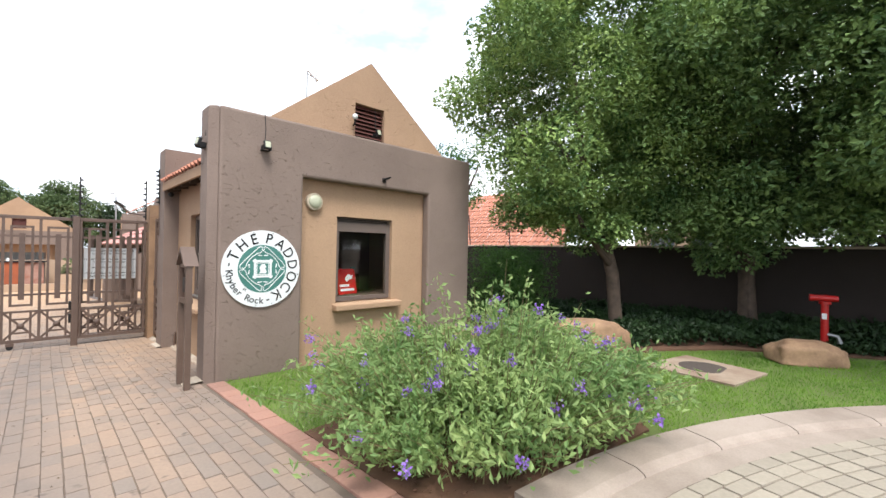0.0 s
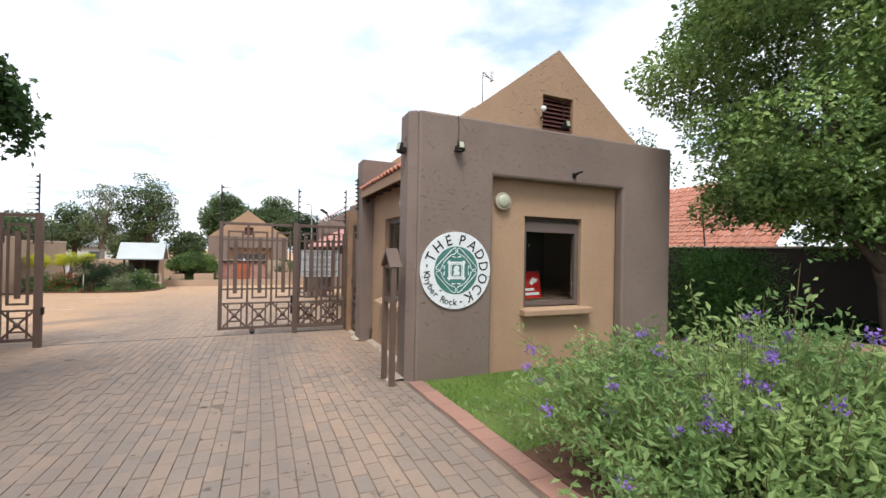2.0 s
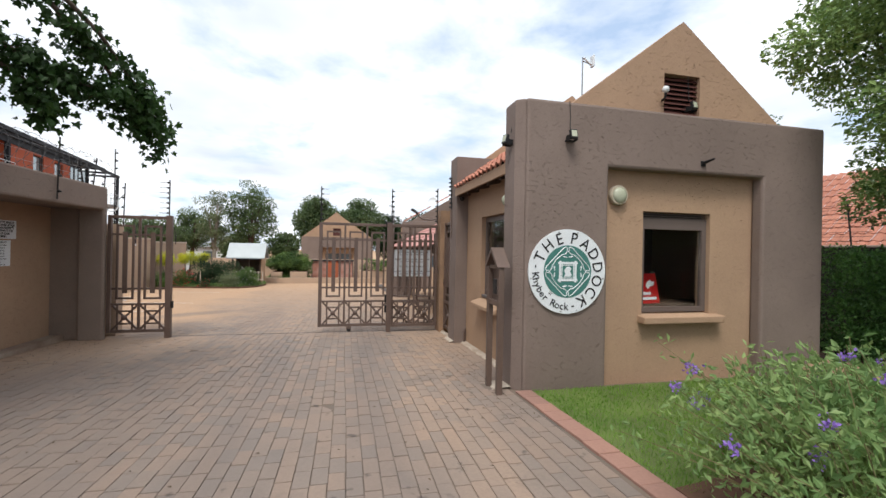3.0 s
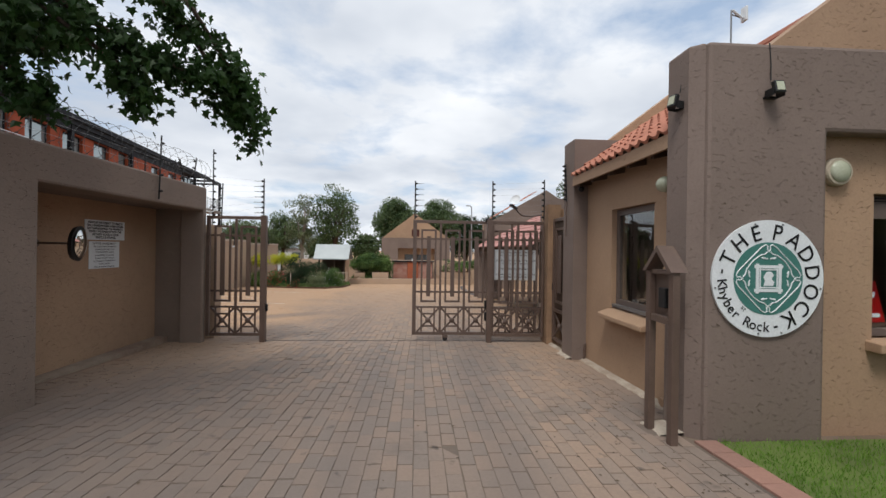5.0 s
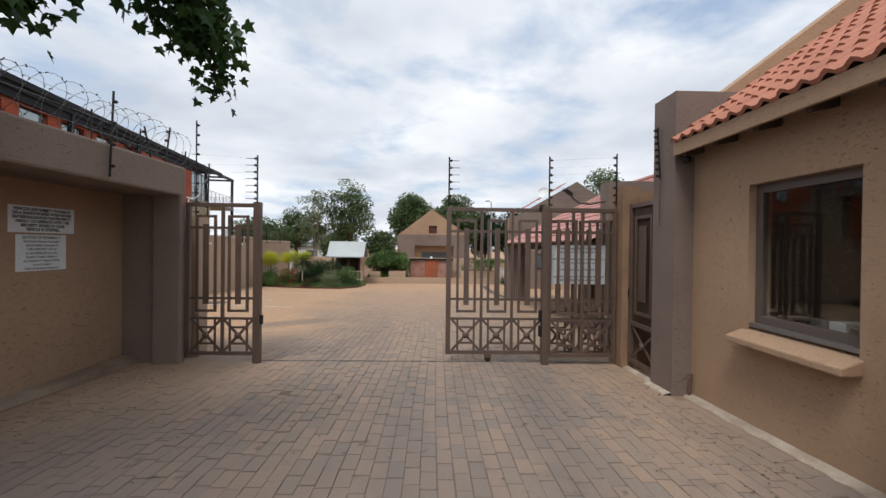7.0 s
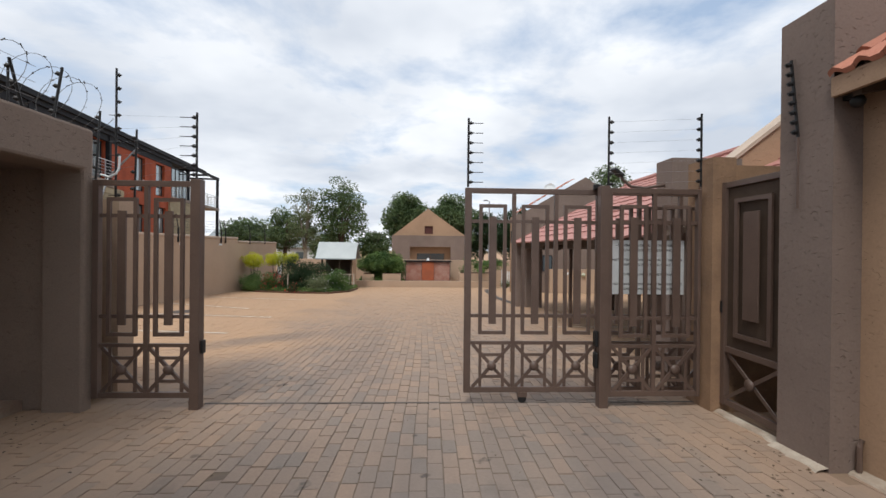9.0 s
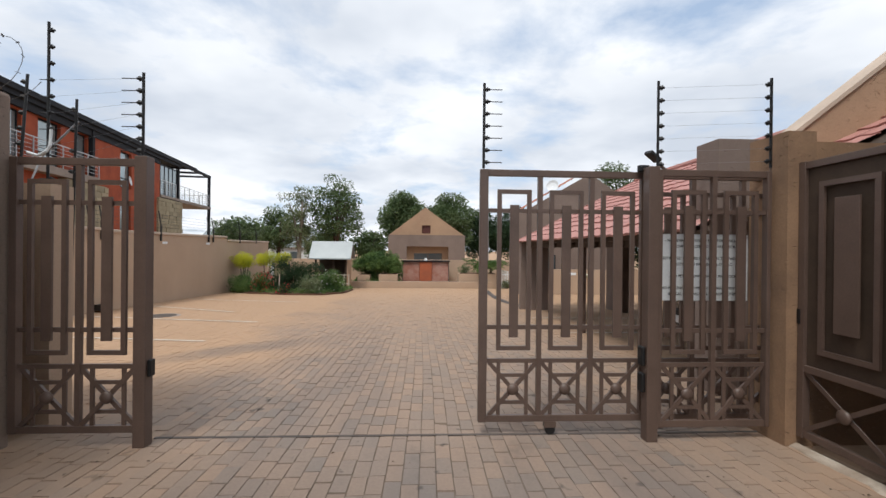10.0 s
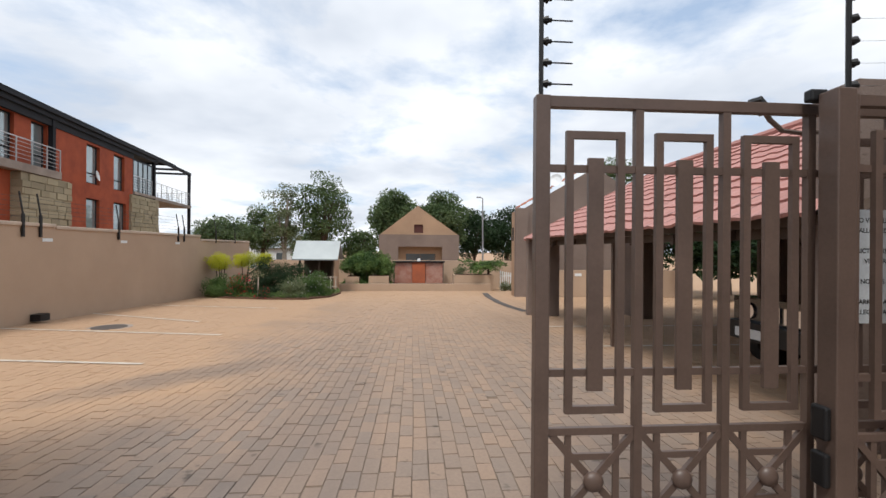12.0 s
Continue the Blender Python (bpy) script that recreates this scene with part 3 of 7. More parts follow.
tagged(finish("wall_left_side", slab(LX - 0.85, LX - 0.402, -3.7, -3.31, -0.2, 2.6), TAN), "tan plaster return of the recess", kind="structure")
tagged(finish("recess_soffit", slab(LX - 0.85, LX - 0.402, -3.30, -0.03, 2.34, 2.6), TAUPE), "taupe plaster soffit of the recess", kind="structure")
tagged(finish("wall_behind_gate", slab(-8.9, LX - 0.0, 0.36, 0.6, -0.3, 2.1), COURT), "beige plaster boundary wall", kind="structure")
# courtyard wall in stepping lengths
for y0, y1, t in ((0.6, 9.2, 2.06), (9.2, 16.3, 2.02), (16.3, 21.5, 1.86)):
    tagged(finish("wall_court", slab(-9.15, -8.9, y0, y1, -1.0, t - 0.09), COURT), "beige plaster boundary wall of the parking court", kind="structure")
    tagged(finish("coping", slab(-9.2, -8.86, y0, y1 - 0.003, t - 0.09, t, 0.02), COPING), "pale cement coping on the boundary wall", kind="structure")
tagged(finish("wall_court_end", slab(-9.15, 6.2, 23.2, 23.45, -1.2, 0.82), COURT), "beige plaster end wall", kind="structure")
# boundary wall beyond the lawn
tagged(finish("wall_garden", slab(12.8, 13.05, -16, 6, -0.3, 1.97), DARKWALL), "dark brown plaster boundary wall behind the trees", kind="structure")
tagged(finish("coping_garden", slab(12.77, 13.08, -16, 6, 1.97, 2.02, 0.01), COPING), "pale coping on the dark wall", kind="structure")
# pier beside the gate and the wall between it and the fin
tagged(finish("gate_pier", soften(slab(3.03, 3.27, -0.14, 0.26, -0.1, 2.56), 0.025), PIER), "tan plaster gate pier", kind="structure")
tagged(finish("pier_wall", slab(3.275, 6.5, -0.05, 0.20, -0.1, 2.50), PIER), "tan plaster wall behind the gate pier", kind="structure")
tagged(finish("stub_wall", soften(slab(3.36, 4.3, 1.12, 1.5, -0.2, 2.83), 0.02), TAUPE), "taupe plaster pier at the end of the carport", kind="structure")

# ---- sliding gate, fixed panels ----
UNIT = 0.448


def panel(parent, x0, n, y, z0=0.11, z1=2.25, t=0.04, post=0.07):
    """n bays of the patterned steel gate, from x0 on: frame, rails, bars, loops, planks and crossed cells."""
    w = n * UNIT + post * 2
    yy = (y - t / 2, y + t / 2)
    for xa in (x0, x0 + w - post):
        part("frame_post", slab(xa, xa + post, yy[0] - 0.01, yy[1] + 0.01, z0, z1, 0.004), STEEL, parent)
    part("frame_rail", slab(x0 + post, x0 + w - post, *yy, z0, z0 + 0.055, 0.003), STEEL, parent)
    part("frame_rail", slab(x0 + post, x0 + w - post, *yy, z1 - 0.055, z1, 0.003), STEEL, parent)
    for za in (0.61, 0.895, 1.885):
        part("rail", slab(x0 + post, x0 + w - post, y - 0.012, y + 0.012, za, za + 0.035), STEEL, parent)
    for k in range(n):
        xc = x0 + post + (k + 0.5) * UNIT
        if k:
            part("bar", slab(xc - UNIT / 2 - 0.02, xc - UNIT / 2 + 0.02, y - 0.018, y + 0.018, z0 + 0.055, z1 - 0.055), STEEL, parent)
        lw = 0.145
        lb = bmesh.new()
        box(lb, xc - lw, xc - lw + 0.036, y - 0.03, y - 0.004, 0.72, 2.08)
        box(lb, xc + lw - 0.036, xc + lw, y - 0.03, y - 0.004, 0.72, 2.08)
        box(lb, xc - lw + 0.036, xc + lw - 0.036, y - 0.03, y - 0.004, 0.72, 0.756)
        box(lb, xc - lw + 0.036, xc + lw - 0.036, y - 0.03, y - 0.004, 2.044, 2.08)
        part("loop", lb, STEEL, parent)
        part("plank", slab(xc - 0.038, xc + 0.038, y - 0.034, y - 0.012, 0.83, 1.95), STEEL, parent)
        cz, hh, hw = (0.165 + 0.61) / 2, 0.2225, UNIT / 2 - 0.022
        xb = bmesh.new()
        for s in (-1, 1):
            a, c = Vector((xc - hw, 0, cz - s * hh)), Vector((xc + hw, 0, cz + s * hh))
            d = (c - a).normalized()
            nn = Vector((-d.z, 0, d.x)) * 0.017
            prism([((a + nn).x, (a + nn).z), ((c + nn).x, (c + nn).z), ((c - nn).x, (c - nn).z), ((a - nn).x, (a - nn).z)], 1, y - 0.012 - 0.003 * s, y + 0.010 - 0.003 * s, xb)
        part("cross", xb, STEEL, parent)
        sb = bmesh.new()
        for xa in (xc - 0.135, xc + 0.105):
            box(sb, xa, xa + 0.03, y - 0.008, y + 0.008, 0.1655, 0.6095)
        for za in (cz - 0.13, cz + 0.10):
            box(sb, xc - 0.105, xc + 0.105, y - 0.008, y + 0.008, za, za + 0.03)
        part("square", sb, STEEL, parent)
        rb = bmesh.new()
        ball(rb, (xc, y - 0.02, cz), 0.052, 2, (1, 0.55, 1))
        part("boss", rb, STEEL, parent, smooth=True)
    return w


left_panel = thing("fixed_gate", (-2.6, 0, 0), "fixed brown steel gate panel with crossed squares beside the wall", "gate")
panel(left_panel, LX + 0.02, 2, 0.0, post=0.06)
part("post", slab(-2.155, -2.06, -0.05, 0.05, 0.0, 2.27, 0.006), STEEL, left_panel)
part("catch", slab(-2.058, -2.03, -0.03, 0.03, 0.55, 0.68, 0.006), BLACK, left_panel)
right_panel = thing("fixed_gate", (2.5, 0, 0), "fixed brown steel gate panel the sliding gate runs behind", "gate")
part("post", slab(1.93, 2.025, -0.05, 0.05, 0.0, 2.27, 0.006), STEEL, right_panel)
panel(right_panel, 2.027, 2, 0.0, post=0.035)
part("guide", slab(1.90, 1.99, 0.052, 0.10, 2.24, 2.30, 0.01), BLACK, right_panel)
for z in (0.62, 0.40):
    part("buffer", slab(1.895, 1.93, -0.03, 0.05, z, z + 0.16, 0.012), BLACK, right_panel)
GX = 0.56
gate = thing("sliding_gate", (GX + 2, 0.14, 0), "half-open brown steel sliding gate with crossed squares", "gate")
gw = panel(gate, GX, 9, 0.14)
for x in (GX + 0.62, GX + 3.6):
    part("wheel", tube(bmesh.new(), [(x, 0.12, 0.045), (x, 0.16, 0.045)], 0.045, 14), BLACK, gate)
    part("wheel_bracket", slab(x - 0.05, x + 0.05, 0.115, 0.165, 0.06, 0.11), STEEL, gate)
tagged(finish("gate_track", slab(-2.1, 4.8, 0.125, 0.155, -0.05, 0.0), IRON), "rusty steel gate track across the paving", kind="structure")



def text_mesh(body, size, bold=0.0, spacing=1.0):
    """Letters as a flat mesh, centred, in the x-y plane."""
    cu = bpy.data.curves.new("letters", "FONT")
    cu.body, cu.size, cu.align_x, cu.align_y, cu.offset, cu.space_character = body, size, "CENTER", "CENTER", bold, spacing
    cu.resolution_u = 3
    tmp = new("letters_tmp", cu)
    dg = bpy.context.evaluated_depsgraph_get()
    me = bpy.data.meshes.new_from_object(tmp.evaluated_get(dg))
    bpy.data.objects.remove(tmp)
    return me


def letters(bm, body, size, m, bold=0.0, spacing=1.0):
    me = text_mesh(body, size, bold, spacing)
    me.transform(m)
    bm.from_mesh(me)
    bpy.data.meshes.remove(me)


def face_y(x, y, z, turn=0.0):
    """Places drawing that lies in x-y upright, seen from the south (turn 0); turned about z by degrees."""
    return Matrix.Translation((x, y, z)) @ pose(0, 0, 0, 90, 0, turn)


# ---- round estate sign on the front wall ----
sign = thing("round_wall_sign", (3.6, FY, 1.515), "round white and green estate name sign on the taupe wall", "sign")
SC = face_y(3.6, FY - 0.005, 1.515)
R = 0.492


def disc(bm, r0, r1, z0, z1, m, n=72, cx=0.0, cy=0.0):
    ring = [[bm.verts.new(m @ Vector((cx + r * math.cos(2 * math.pi * k / n), cy + r * math.sin(2 * math.pi * k / n), z))) for k in range(n)] for r, z in ((r0, z0), (r1, z0), (r1, z1), (r0, z1)) if r > 0]
    if r0 > 0:
        for a, c in zip(ring, ring[1:] + ring[:1]):
            for k in range(n):
                bm.faces.new((a[k], a[(k + 1) % n], c[(k + 1) % n], c[k]))
    else:
        for k in range(n):
            bm.faces.new((ring[0][k], ring[0][(k + 1) % n], ring[1][(k + 1) % n], ring[1][k]))
        bm.faces.new(ring[1])
        bm.faces.new(ring[0][::-1])
    return bm


part("board", disc(bmesh.new(), 0, R, 0, 0.02, SC), WHITE, sign)
part("green_disc", disc(bmesh.new(), 0, 0.305, 0.021, 0.023, SC), GREEN, sign)


def letter(ch, size, m, bold):
    b2 = bmesh.new()
    letters(b2, ch, size, m, bold)
    part("letter", b2, INK, sign, "black letter")


for ch, a in zip("THEPADDOCK", (155, 131, 107, 79, 55, 32, 8, -16, -39, -62)):
    letter(ch, 0.19, SC @ Matrix.Translation((0.385 * math.cos(radians(a)), 0.385 * math.sin(radians(a)), 0.024)) @ pose(0, 0, 0, 0, 0, a - 90) @ Matrix.Diagonal((0.92, 1, 1, 1)), 0.001)
for k, ch in enumerate("Khyber Rock"):
    a = 186 + 8.2 * k
    if ch != " ":
        letter(ch, 0.118, SC @ Matrix.Translation((0.41 * math.cos(radians(a)), 0.41 * math.sin(radians(a)), 0.024)) @ pose(0, 0, 0, 0, 0, a + 90), 0.0012)
letter("at", 0.06, SC @ Matrix.Translation((-0.215, -0.25, 0.024)) @ pose(0, 0, 0, 0, 0, -42), 0.0)
for a in (172, 280):
    letter("-", 0.13, SC @ Matrix.Translation((0.40 * math.cos(radians(a)), 0.40 * math.sin(radians(a)), 0.024)) @ pose(0, 0, 0, 0, 0, a + 90), 0.002)
eb = bmesh.new()
for k in range(4):
    m = SC @ pose(0, 0, 0, 0, 0, 90 * k)
    tube(eb, [m @ Vector((x, y, 0.024)) for x, y in ((0.0, 0.225), (0.014, 0.25), (0.01, 0.275), (0.03, 0.285), (0.065, 0.265), (0.265, 0.065), (0.285, 0.03), (0.275, 0.01), (0.25, 0.014), (0.225, 0.0))], 0.0055, 5)
    tube(eb, [m @ Vector((x, y, 0.024)) for x, y in ((0.014, 0.225), (0.035, 0.205), (0.075, 0.195), (0.13, 0.155), (0.155, 0.13), (0.195, 0.075), (0.205, 0.035), (0.225, 0.014))], 0.0055, 5)
    for s in (-1, 1):
        pts = [m @ Vector((s * (0.012 + 0.05 * math.sin(t * 2.2)), 0.165 + 0.04 * t - 0.035 * t * t, 0.024)) for t in [i / 7 for i in range(9)]]
        tube(eb, pts, 0.006, 5)
for h, w in ((0.125, 0.026), (0.085, 0.010)):
    for s in (-1, 1):
        box(eb, -h, h, s * (h - w) - w / 2, s * (h - w) + w / 2, 0.0235, 0.027, m=SC)
        box(eb, s * (h - w) - w / 2, s * (h - w) + w / 2, -h, h, 0.0235, 0.0275, m=SC)
hx = bmesh.new()
prism([(-0.045, -0.06), (0.04, -0.06), (0.05, -0.03), (0.025, 0.0), (0.045, 0.03), (0.02, 0.06), (-0.02, 0.055), (-0.045, 0.01), (-0.03, -0.02)], 2, 0.0235, 0.027, hx)
hx.transform(SC)
part("emblem_line", eb, WHITE, sign, kind="stuff")
part("emblem_figure", hx, WHITE, sign)
sb = bmesh.new()
for a in (75, 105, 190, 350, 260, 285):
    disc(sb, 0, 0.008, 0.021, 0.026, SC @ Matrix.Translation((0.47 * math.cos(radians(a)), 0.47 * math.sin(radians(a)), 0)), 8)
part("screw", sb, WIRE, sign, kind="stuff")

# ---- front window ----
YB = FY + 0.173
win = thing("window_front", (5.27, YB, 0.94), "bronze framed guard room window with clear glass and a tan sill", "window")
fb = wall_with_holes(bmesh.new(), 0, 4.762, 5.788, 0.985, 2.20, YB + 0.06, YB + 0.12, [(4.83, 5.72, 1.05, 2.06)])
part("frame", fb, FRAME, win)
part("head_slot", slab(4.762, 5.788, YB + 0.14, YB + 0.2, 2.2, 2.278), BLACK, win)
for k in range(3):
    part("head_slat", slab(4.765, 5.785, YB + 0.07, YB + 0.1, 2.205 + k * 0.026, 2.215 + k * 0.026), FRAME, win)
g = part("glass", slab(4.83, 5.72, YB + 0.085, YB + 0.091, 1.05, 2.06), GLASS, win)
g.visible_shadow = False
part("sill", soften(prism([(YB - 0.14, 0.86), (YB - 0.002, 0.86), (YB + 0.18, 0.9), (YB + 0.18, 0.975), (YB - 0.14, 0.945)], 0, 4.70, 5.93), 0.012), TAN, win, "sloping tan plastered sill")
# inside
desk = thing("desk", (5.4, -3.3, 0.16), "dark wooden guard desk under the window", "desk")
part("top", slab(4.5, 6.3, -3.9, -3.2, 1.0, 1.04), WOOD, desk)
part("front", slab(4.55, 6.25, -3.88, -3.85, 0.16, 0.998), WOOD, desk)
bx = thing("red_board", (5.2, -3.7, 1.04), "red printed board with a white figure behind the glass", "sign")
part("panel", box(bmesh.new(), -0.2, 0.2, -0.01, 0.01, 0, 0.42, m=Matrix.Translation((5.22, -3.74, 1.045)) @ pose(0, 0, 0, -12, 0, 12)), RED, bx)
rb = bmesh.new()
prism([(-0.04, 0.24), (0.0, 0.3), (0.06, 0.33), (0.1, 0.3), (0.15, 0.31), (0.12, 0.25), (0.05, 0.24), (0.0, 0.2)], 1, -0.016, -0.012, rb)
rb.transform(Matrix.Translation((5.22, -3.74, 1.045)) @ pose(0, 0, 0, -12, 0, 12))
part("figure", rb, WHITE, bx)
rb = bmesh.new()
for k in range(2):
    box(rb, -0.16, 0.14 - 0.1 * k, -0.016, -0.012, 0.05 + 0.07 * k, 0.09 + 0.07 * k, m=Matrix.Translation((5.22, -3.74, 1.045)) @ pose(0, 0, 0, -12, 0, 12))
part("print", rb, WHITE, bx)
sp = thing("spray_bottle", (5.46, -3.5, 1.04), "white plastic spray bottle on the desk", "bottle")
part("body", tube(bmesh.new(), [(5.46, -3.5, 1.04), (5.46, -3.5, 1.28), (5.46, -3.5, 1.36), (5.46, -3.5, 1.44)], [0.045, 0.045, 0.02, 0.018], 12), WHITE, sp)
part("trigger", slab(5.40, 5.49, -3.515, -3.485, 1.44, 1.48, 0.005), GREEN, sp)
pr = thing("desk_phone", (5.05, -3.4, 1.04), "pale desk machine beside the board", "machine")
part("body", slab(5.0, 5.28, -3.55, -3.3, 1.042, 1.45, 0.02), WIRE, pr)
part("screen", slab(5.04, 5.24, -3.556, -3.551, 1.33, 1.41), DARKGLASS, pr)
cab = thing("cupboard", (6.5, -2.0, 0.16), "dark cupboard at the back of the guard room", "cupboard")
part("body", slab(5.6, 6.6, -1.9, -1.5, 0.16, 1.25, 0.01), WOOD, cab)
swt = thing("wall_switch", (6.2, -1.43, 1.5), "white switch plate on the guard room wall", "switch")
part("plate", slab(5.98, 6.05, -1.44, -1.425, 1.45, 1.58, 0.004), WHITE, swt)

# ---- side window ----
win2 = thing("window_side", (3.3, -2.7, 0.95), "bronze framed side window of the guard room with a tan sill", "window")
fb = wall_with_holes(bmesh.new(), 1, -3.218, -2.202, 1.0, 2.278, 3.33, 3.39, [(-3.15, -2.27, 1.09, 2.2)])
part("frame", fb, FRAME, win2)
part("track", slab(3.27, 3.325, -3.21, -2.21, 0.985, 1.02), WIRE, win2)
g = part("glass", slab(3.35, 3.356, -3.15, -2.27, 1.09, 2.2), GLASS, win2)
g.visible_shadow = False
part("sill", soften(prism([(3.10, 0.835), (3.258, 0.835), (3.34, 0.90), (3.34, 0.98), (3.10, 0.895)], 1, -3.25, -2.13), 0.012), TAN, win2, "sloping tan plastered sill")
tray = thing("desk_clutter", (3.8, -2.8, 0.95), "books and papers stacked on a table by the window", "papers")
part("table", slab(3.5, 4.2, -3.3, -2.0, 0.98, 1.02), WOOD, tray)
rnd = random.Random(3)
for k in range(6):
    y = -3.15 + 0.17 * k
    part("stack", slab(3.58, 3.80, y, y + 0.14, 1.021, 1.06 + rnd.uniform(0, 0.09), 0.004), rnd.choice([WHITE, BLACK, GREEN, WIRE]), tray)

# ---- intercom post ----
post = thing("intercom_stand", (2.77, -4.2, 0.13), "brown steel intercom stand with a small gabled head beside the wall", "intercom stand")
for y in (-4.06, -4.40):
    part("leg", slab(2.727, 2.79, y - 0.032, y + 0.032, 0.12, 1.56, 0.004), STEEL, post)
part("crossbar", slab(2.735, 2.815, -4.36, -4.10, 1.12, 1.18, 0.003), STEEL, post)
part("crossbar", slab(2.735, 2.815, -4.36, -4.10, 1.535, 1.575, 0.003), STEEL, post)
part("gable_cap", prism([(-4.45, 1.56), (-4.23, 1.78), (-4.01, 1.56), (-4.06, 1.56), (-4.23, 1.725), (-4.40, 1.56)], 0, 2.70, 2.85), STEEL, post)
part("back", slab(2.779, 2.789, -4.366, -4.094, 1.18, 1.535), STEEL, post)
part("intercom", slab(2.74, 2.778, -4.30, -4.20, 1.25, 1.42, 0.006), BLACK, post, "small black keypad")
part("footing", slab(2.68, 2.88, -4.47, -3.98, 0.08, 0.142, 0.004), JOINT, post)

# ---- downpipe, lamps, floodlights ----
dp = thing("downpipe", (3.2, -3.72, 0.3), "tan painted downpipe on the side wall", "downpipe")
part("pipe", slab(3.165, 3.245, -3.77, -3.69, 0.36, 2.72, 0.01), TAN, dp)
part("bracket", slab(3.155, 3.255, -3.78, -3.68, 2.22, 2.26, 0.004), TAN, dp)
part("shoe", tube(bmesh.new(), [(3.20, -3.73, 0.42), (3.19, -3.73, 0.33), (3.12, -3.73, 0.26), (3.06, -3.73, 0.25)], 0.045, 10), TAN, dp)


def bulkhead(x, y, z, nx, ny, label):
    """A round lamp with a milky glass and a rim, facing (nx, ny)."""
    t = thing("wall_lamp", (x, y, z), label, "wall lamp")
    d = Vector((nx, ny, 0))
    c = Vector((x, y, z))
    part("base", tube(bmesh.new(), [c, c + d * 0.05], 0.125, 24), LAMPRIM, t)
    part("rim", tube(bmesh.new(), [c + d * 0.05, c + d * 0.065], [0.125, 0.115], 24), LAMPRIM, t)
    bb = bmesh.new()
    ball(bb, c + d * 0.06, 0.098, 3, (0.45 if nx else 1, 0.45 if ny else 1, 1))
    part("glass", bb, LAMPGLASS, t, smooth=True)


LAMPRIM = material("cream_lamp_rim", (0.50, 0.43, 0.33), rough=0.5, bump=0.05)
bulkhead(4.37, YB, 2.46, 0, -1, "round cream bulkhead lamp on the tan wall")
gl = thing("globe_lamp", (3.18, -3.62, 2.4), "white globe lamp on the side wall under the eave", "wall lamp")
part("base", tube(bmesh.new(), [(3.26, -3.6, 2.4), (3.2, -3.6, 2.4)], 0.05, 12), LAMPRIM, gl)
gb = bmesh.new()
ball(gb, (3.14, -3.6, 2.41), 0.08, 3)
part("globe", gb, LAMPGLASS, gl, smooth=True)


def floodlight(loc, turn, label):
    t = thing("floodlight", loc, label, "floodlight", "floodlights on the gatehouse", turn)
    m = t.matrix_basis @ Matrix.Scale(1.15, 4)
    part("bracket", box(bmesh.new(), -0.045, 0.045, -0.012, 0.02, -0.055, -0.04, m=m), BLACK, t)
    for sx in (-0.045, 0.039):
        part("arm", box(bmesh.new(), sx, sx + 0.006, -0.075, 0.0, -0.055, 0.0, m=m), BLACK, t)
    part("housing", box(bmesh.new(), -0.038, 0.038, -0.085, -0.05, -0.06, 0.035, 0.006, m=m @ pose(0, 0, 0, -14)), BLACK, t)
    part("lens", box(bmesh.new(), -0.028, 0.028, -0.088, -0.0855, -0.045, 0.022, m=m @ pose(0, 0, 0, -14)), LAMPGLASS, t)
    part("cable", tube(bmesh.new(), [m @ Vector((0, 0.0, 0.08)), m @ Vector((0.01, 0.012, 0.2)), m @ Vector((0.0, 0.015, 0.36))], 0.005, 5), BLACK, t)


floodlight((3.6, FY - 0.02, 3.09), 0, "small black floodlight on the front wall")
floodlight((2.965, FY + 0.22, 3.05), -75, "small black floodlight on the end of the front wall")
floodlight((5.42, FY + 0.18, 3.66), 8, "black floodlight in the gable opening")
spk = thing("wall_spout", (5.52, FY, 2.9), "small black bracket on the front wall", "bracket")
part("arm", tube(bmesh.new(), [(5.48, FY, 2.9), (5.5, FY - 0.16, 2.93)], [0.025, 0.012], 8), BLACK, spk)
part("plate", slab(5.45, 5.52, FY - 0.012, FY, 2.86, 2.93, 0.003), BLACK, spk)
cam1 = thing("security_camera", (5.0, FY + 0.17, 3.8), "white dome camera by the gable opening", "camera")
cb = bmesh.new()
ball(cb, (4.98, FY + 0.08, 3.82), 0.045, 2)
part("dome", cb, WHITE, cam1, smooth=True)
part("arm", tube(bmesh.new(), [(5.02, FY + 0.19, 3.72), (4.99, FY + 0.1, 3.72), (4.98, FY + 0.08, 3.80)], 0.015, 8), BLACK, cam1)
lv = thing("gable_louvre", (5.32, FY + 0.25, 3.5), "dark brown louvred vent in the gable", "vent")
for k in range(9):
    z = 3.52 + 0.062 * k
    part("slat", prism([(FY + 0.23, z), (FY + 0.235, z - 0.004), (FY + 0.28, z + 0.05), (FY + 0.275, z + 0.055)], 0, 5.052, 5.598), LOUVRE, lv)
part("back", slab(5.052, 5.598, FY + 0.30, FY + 0.31, 3.502, 4.078), BLACK, lv)
an = thing("antenna", (5.6, -1.25, 4.4), "thin steel antenna mast with a small panel behind the gable", "antenna")
part("mast", tube(bmesh.new(), [(5.62, -1.24, 4.2), (5.62, -1.24, 5.62)], 0.014, 6), WIRE, an)
part("panel", slab(5.82, 5.86, -1.3, -1.18, 5.45, 5.68, 0.01), WHITE, an)
part("dish", tube(bmesh.new(), [(5.64, -1.24, 5.62), (5.80, -1.24, 5.5)], 0.02, 6), WHITE, an)
part("arm", tube(bmesh.new(), [(5.62, -1.24, 5.55), (5.82, -1.24, 5.5)], 0.01, 6), WIRE, an)
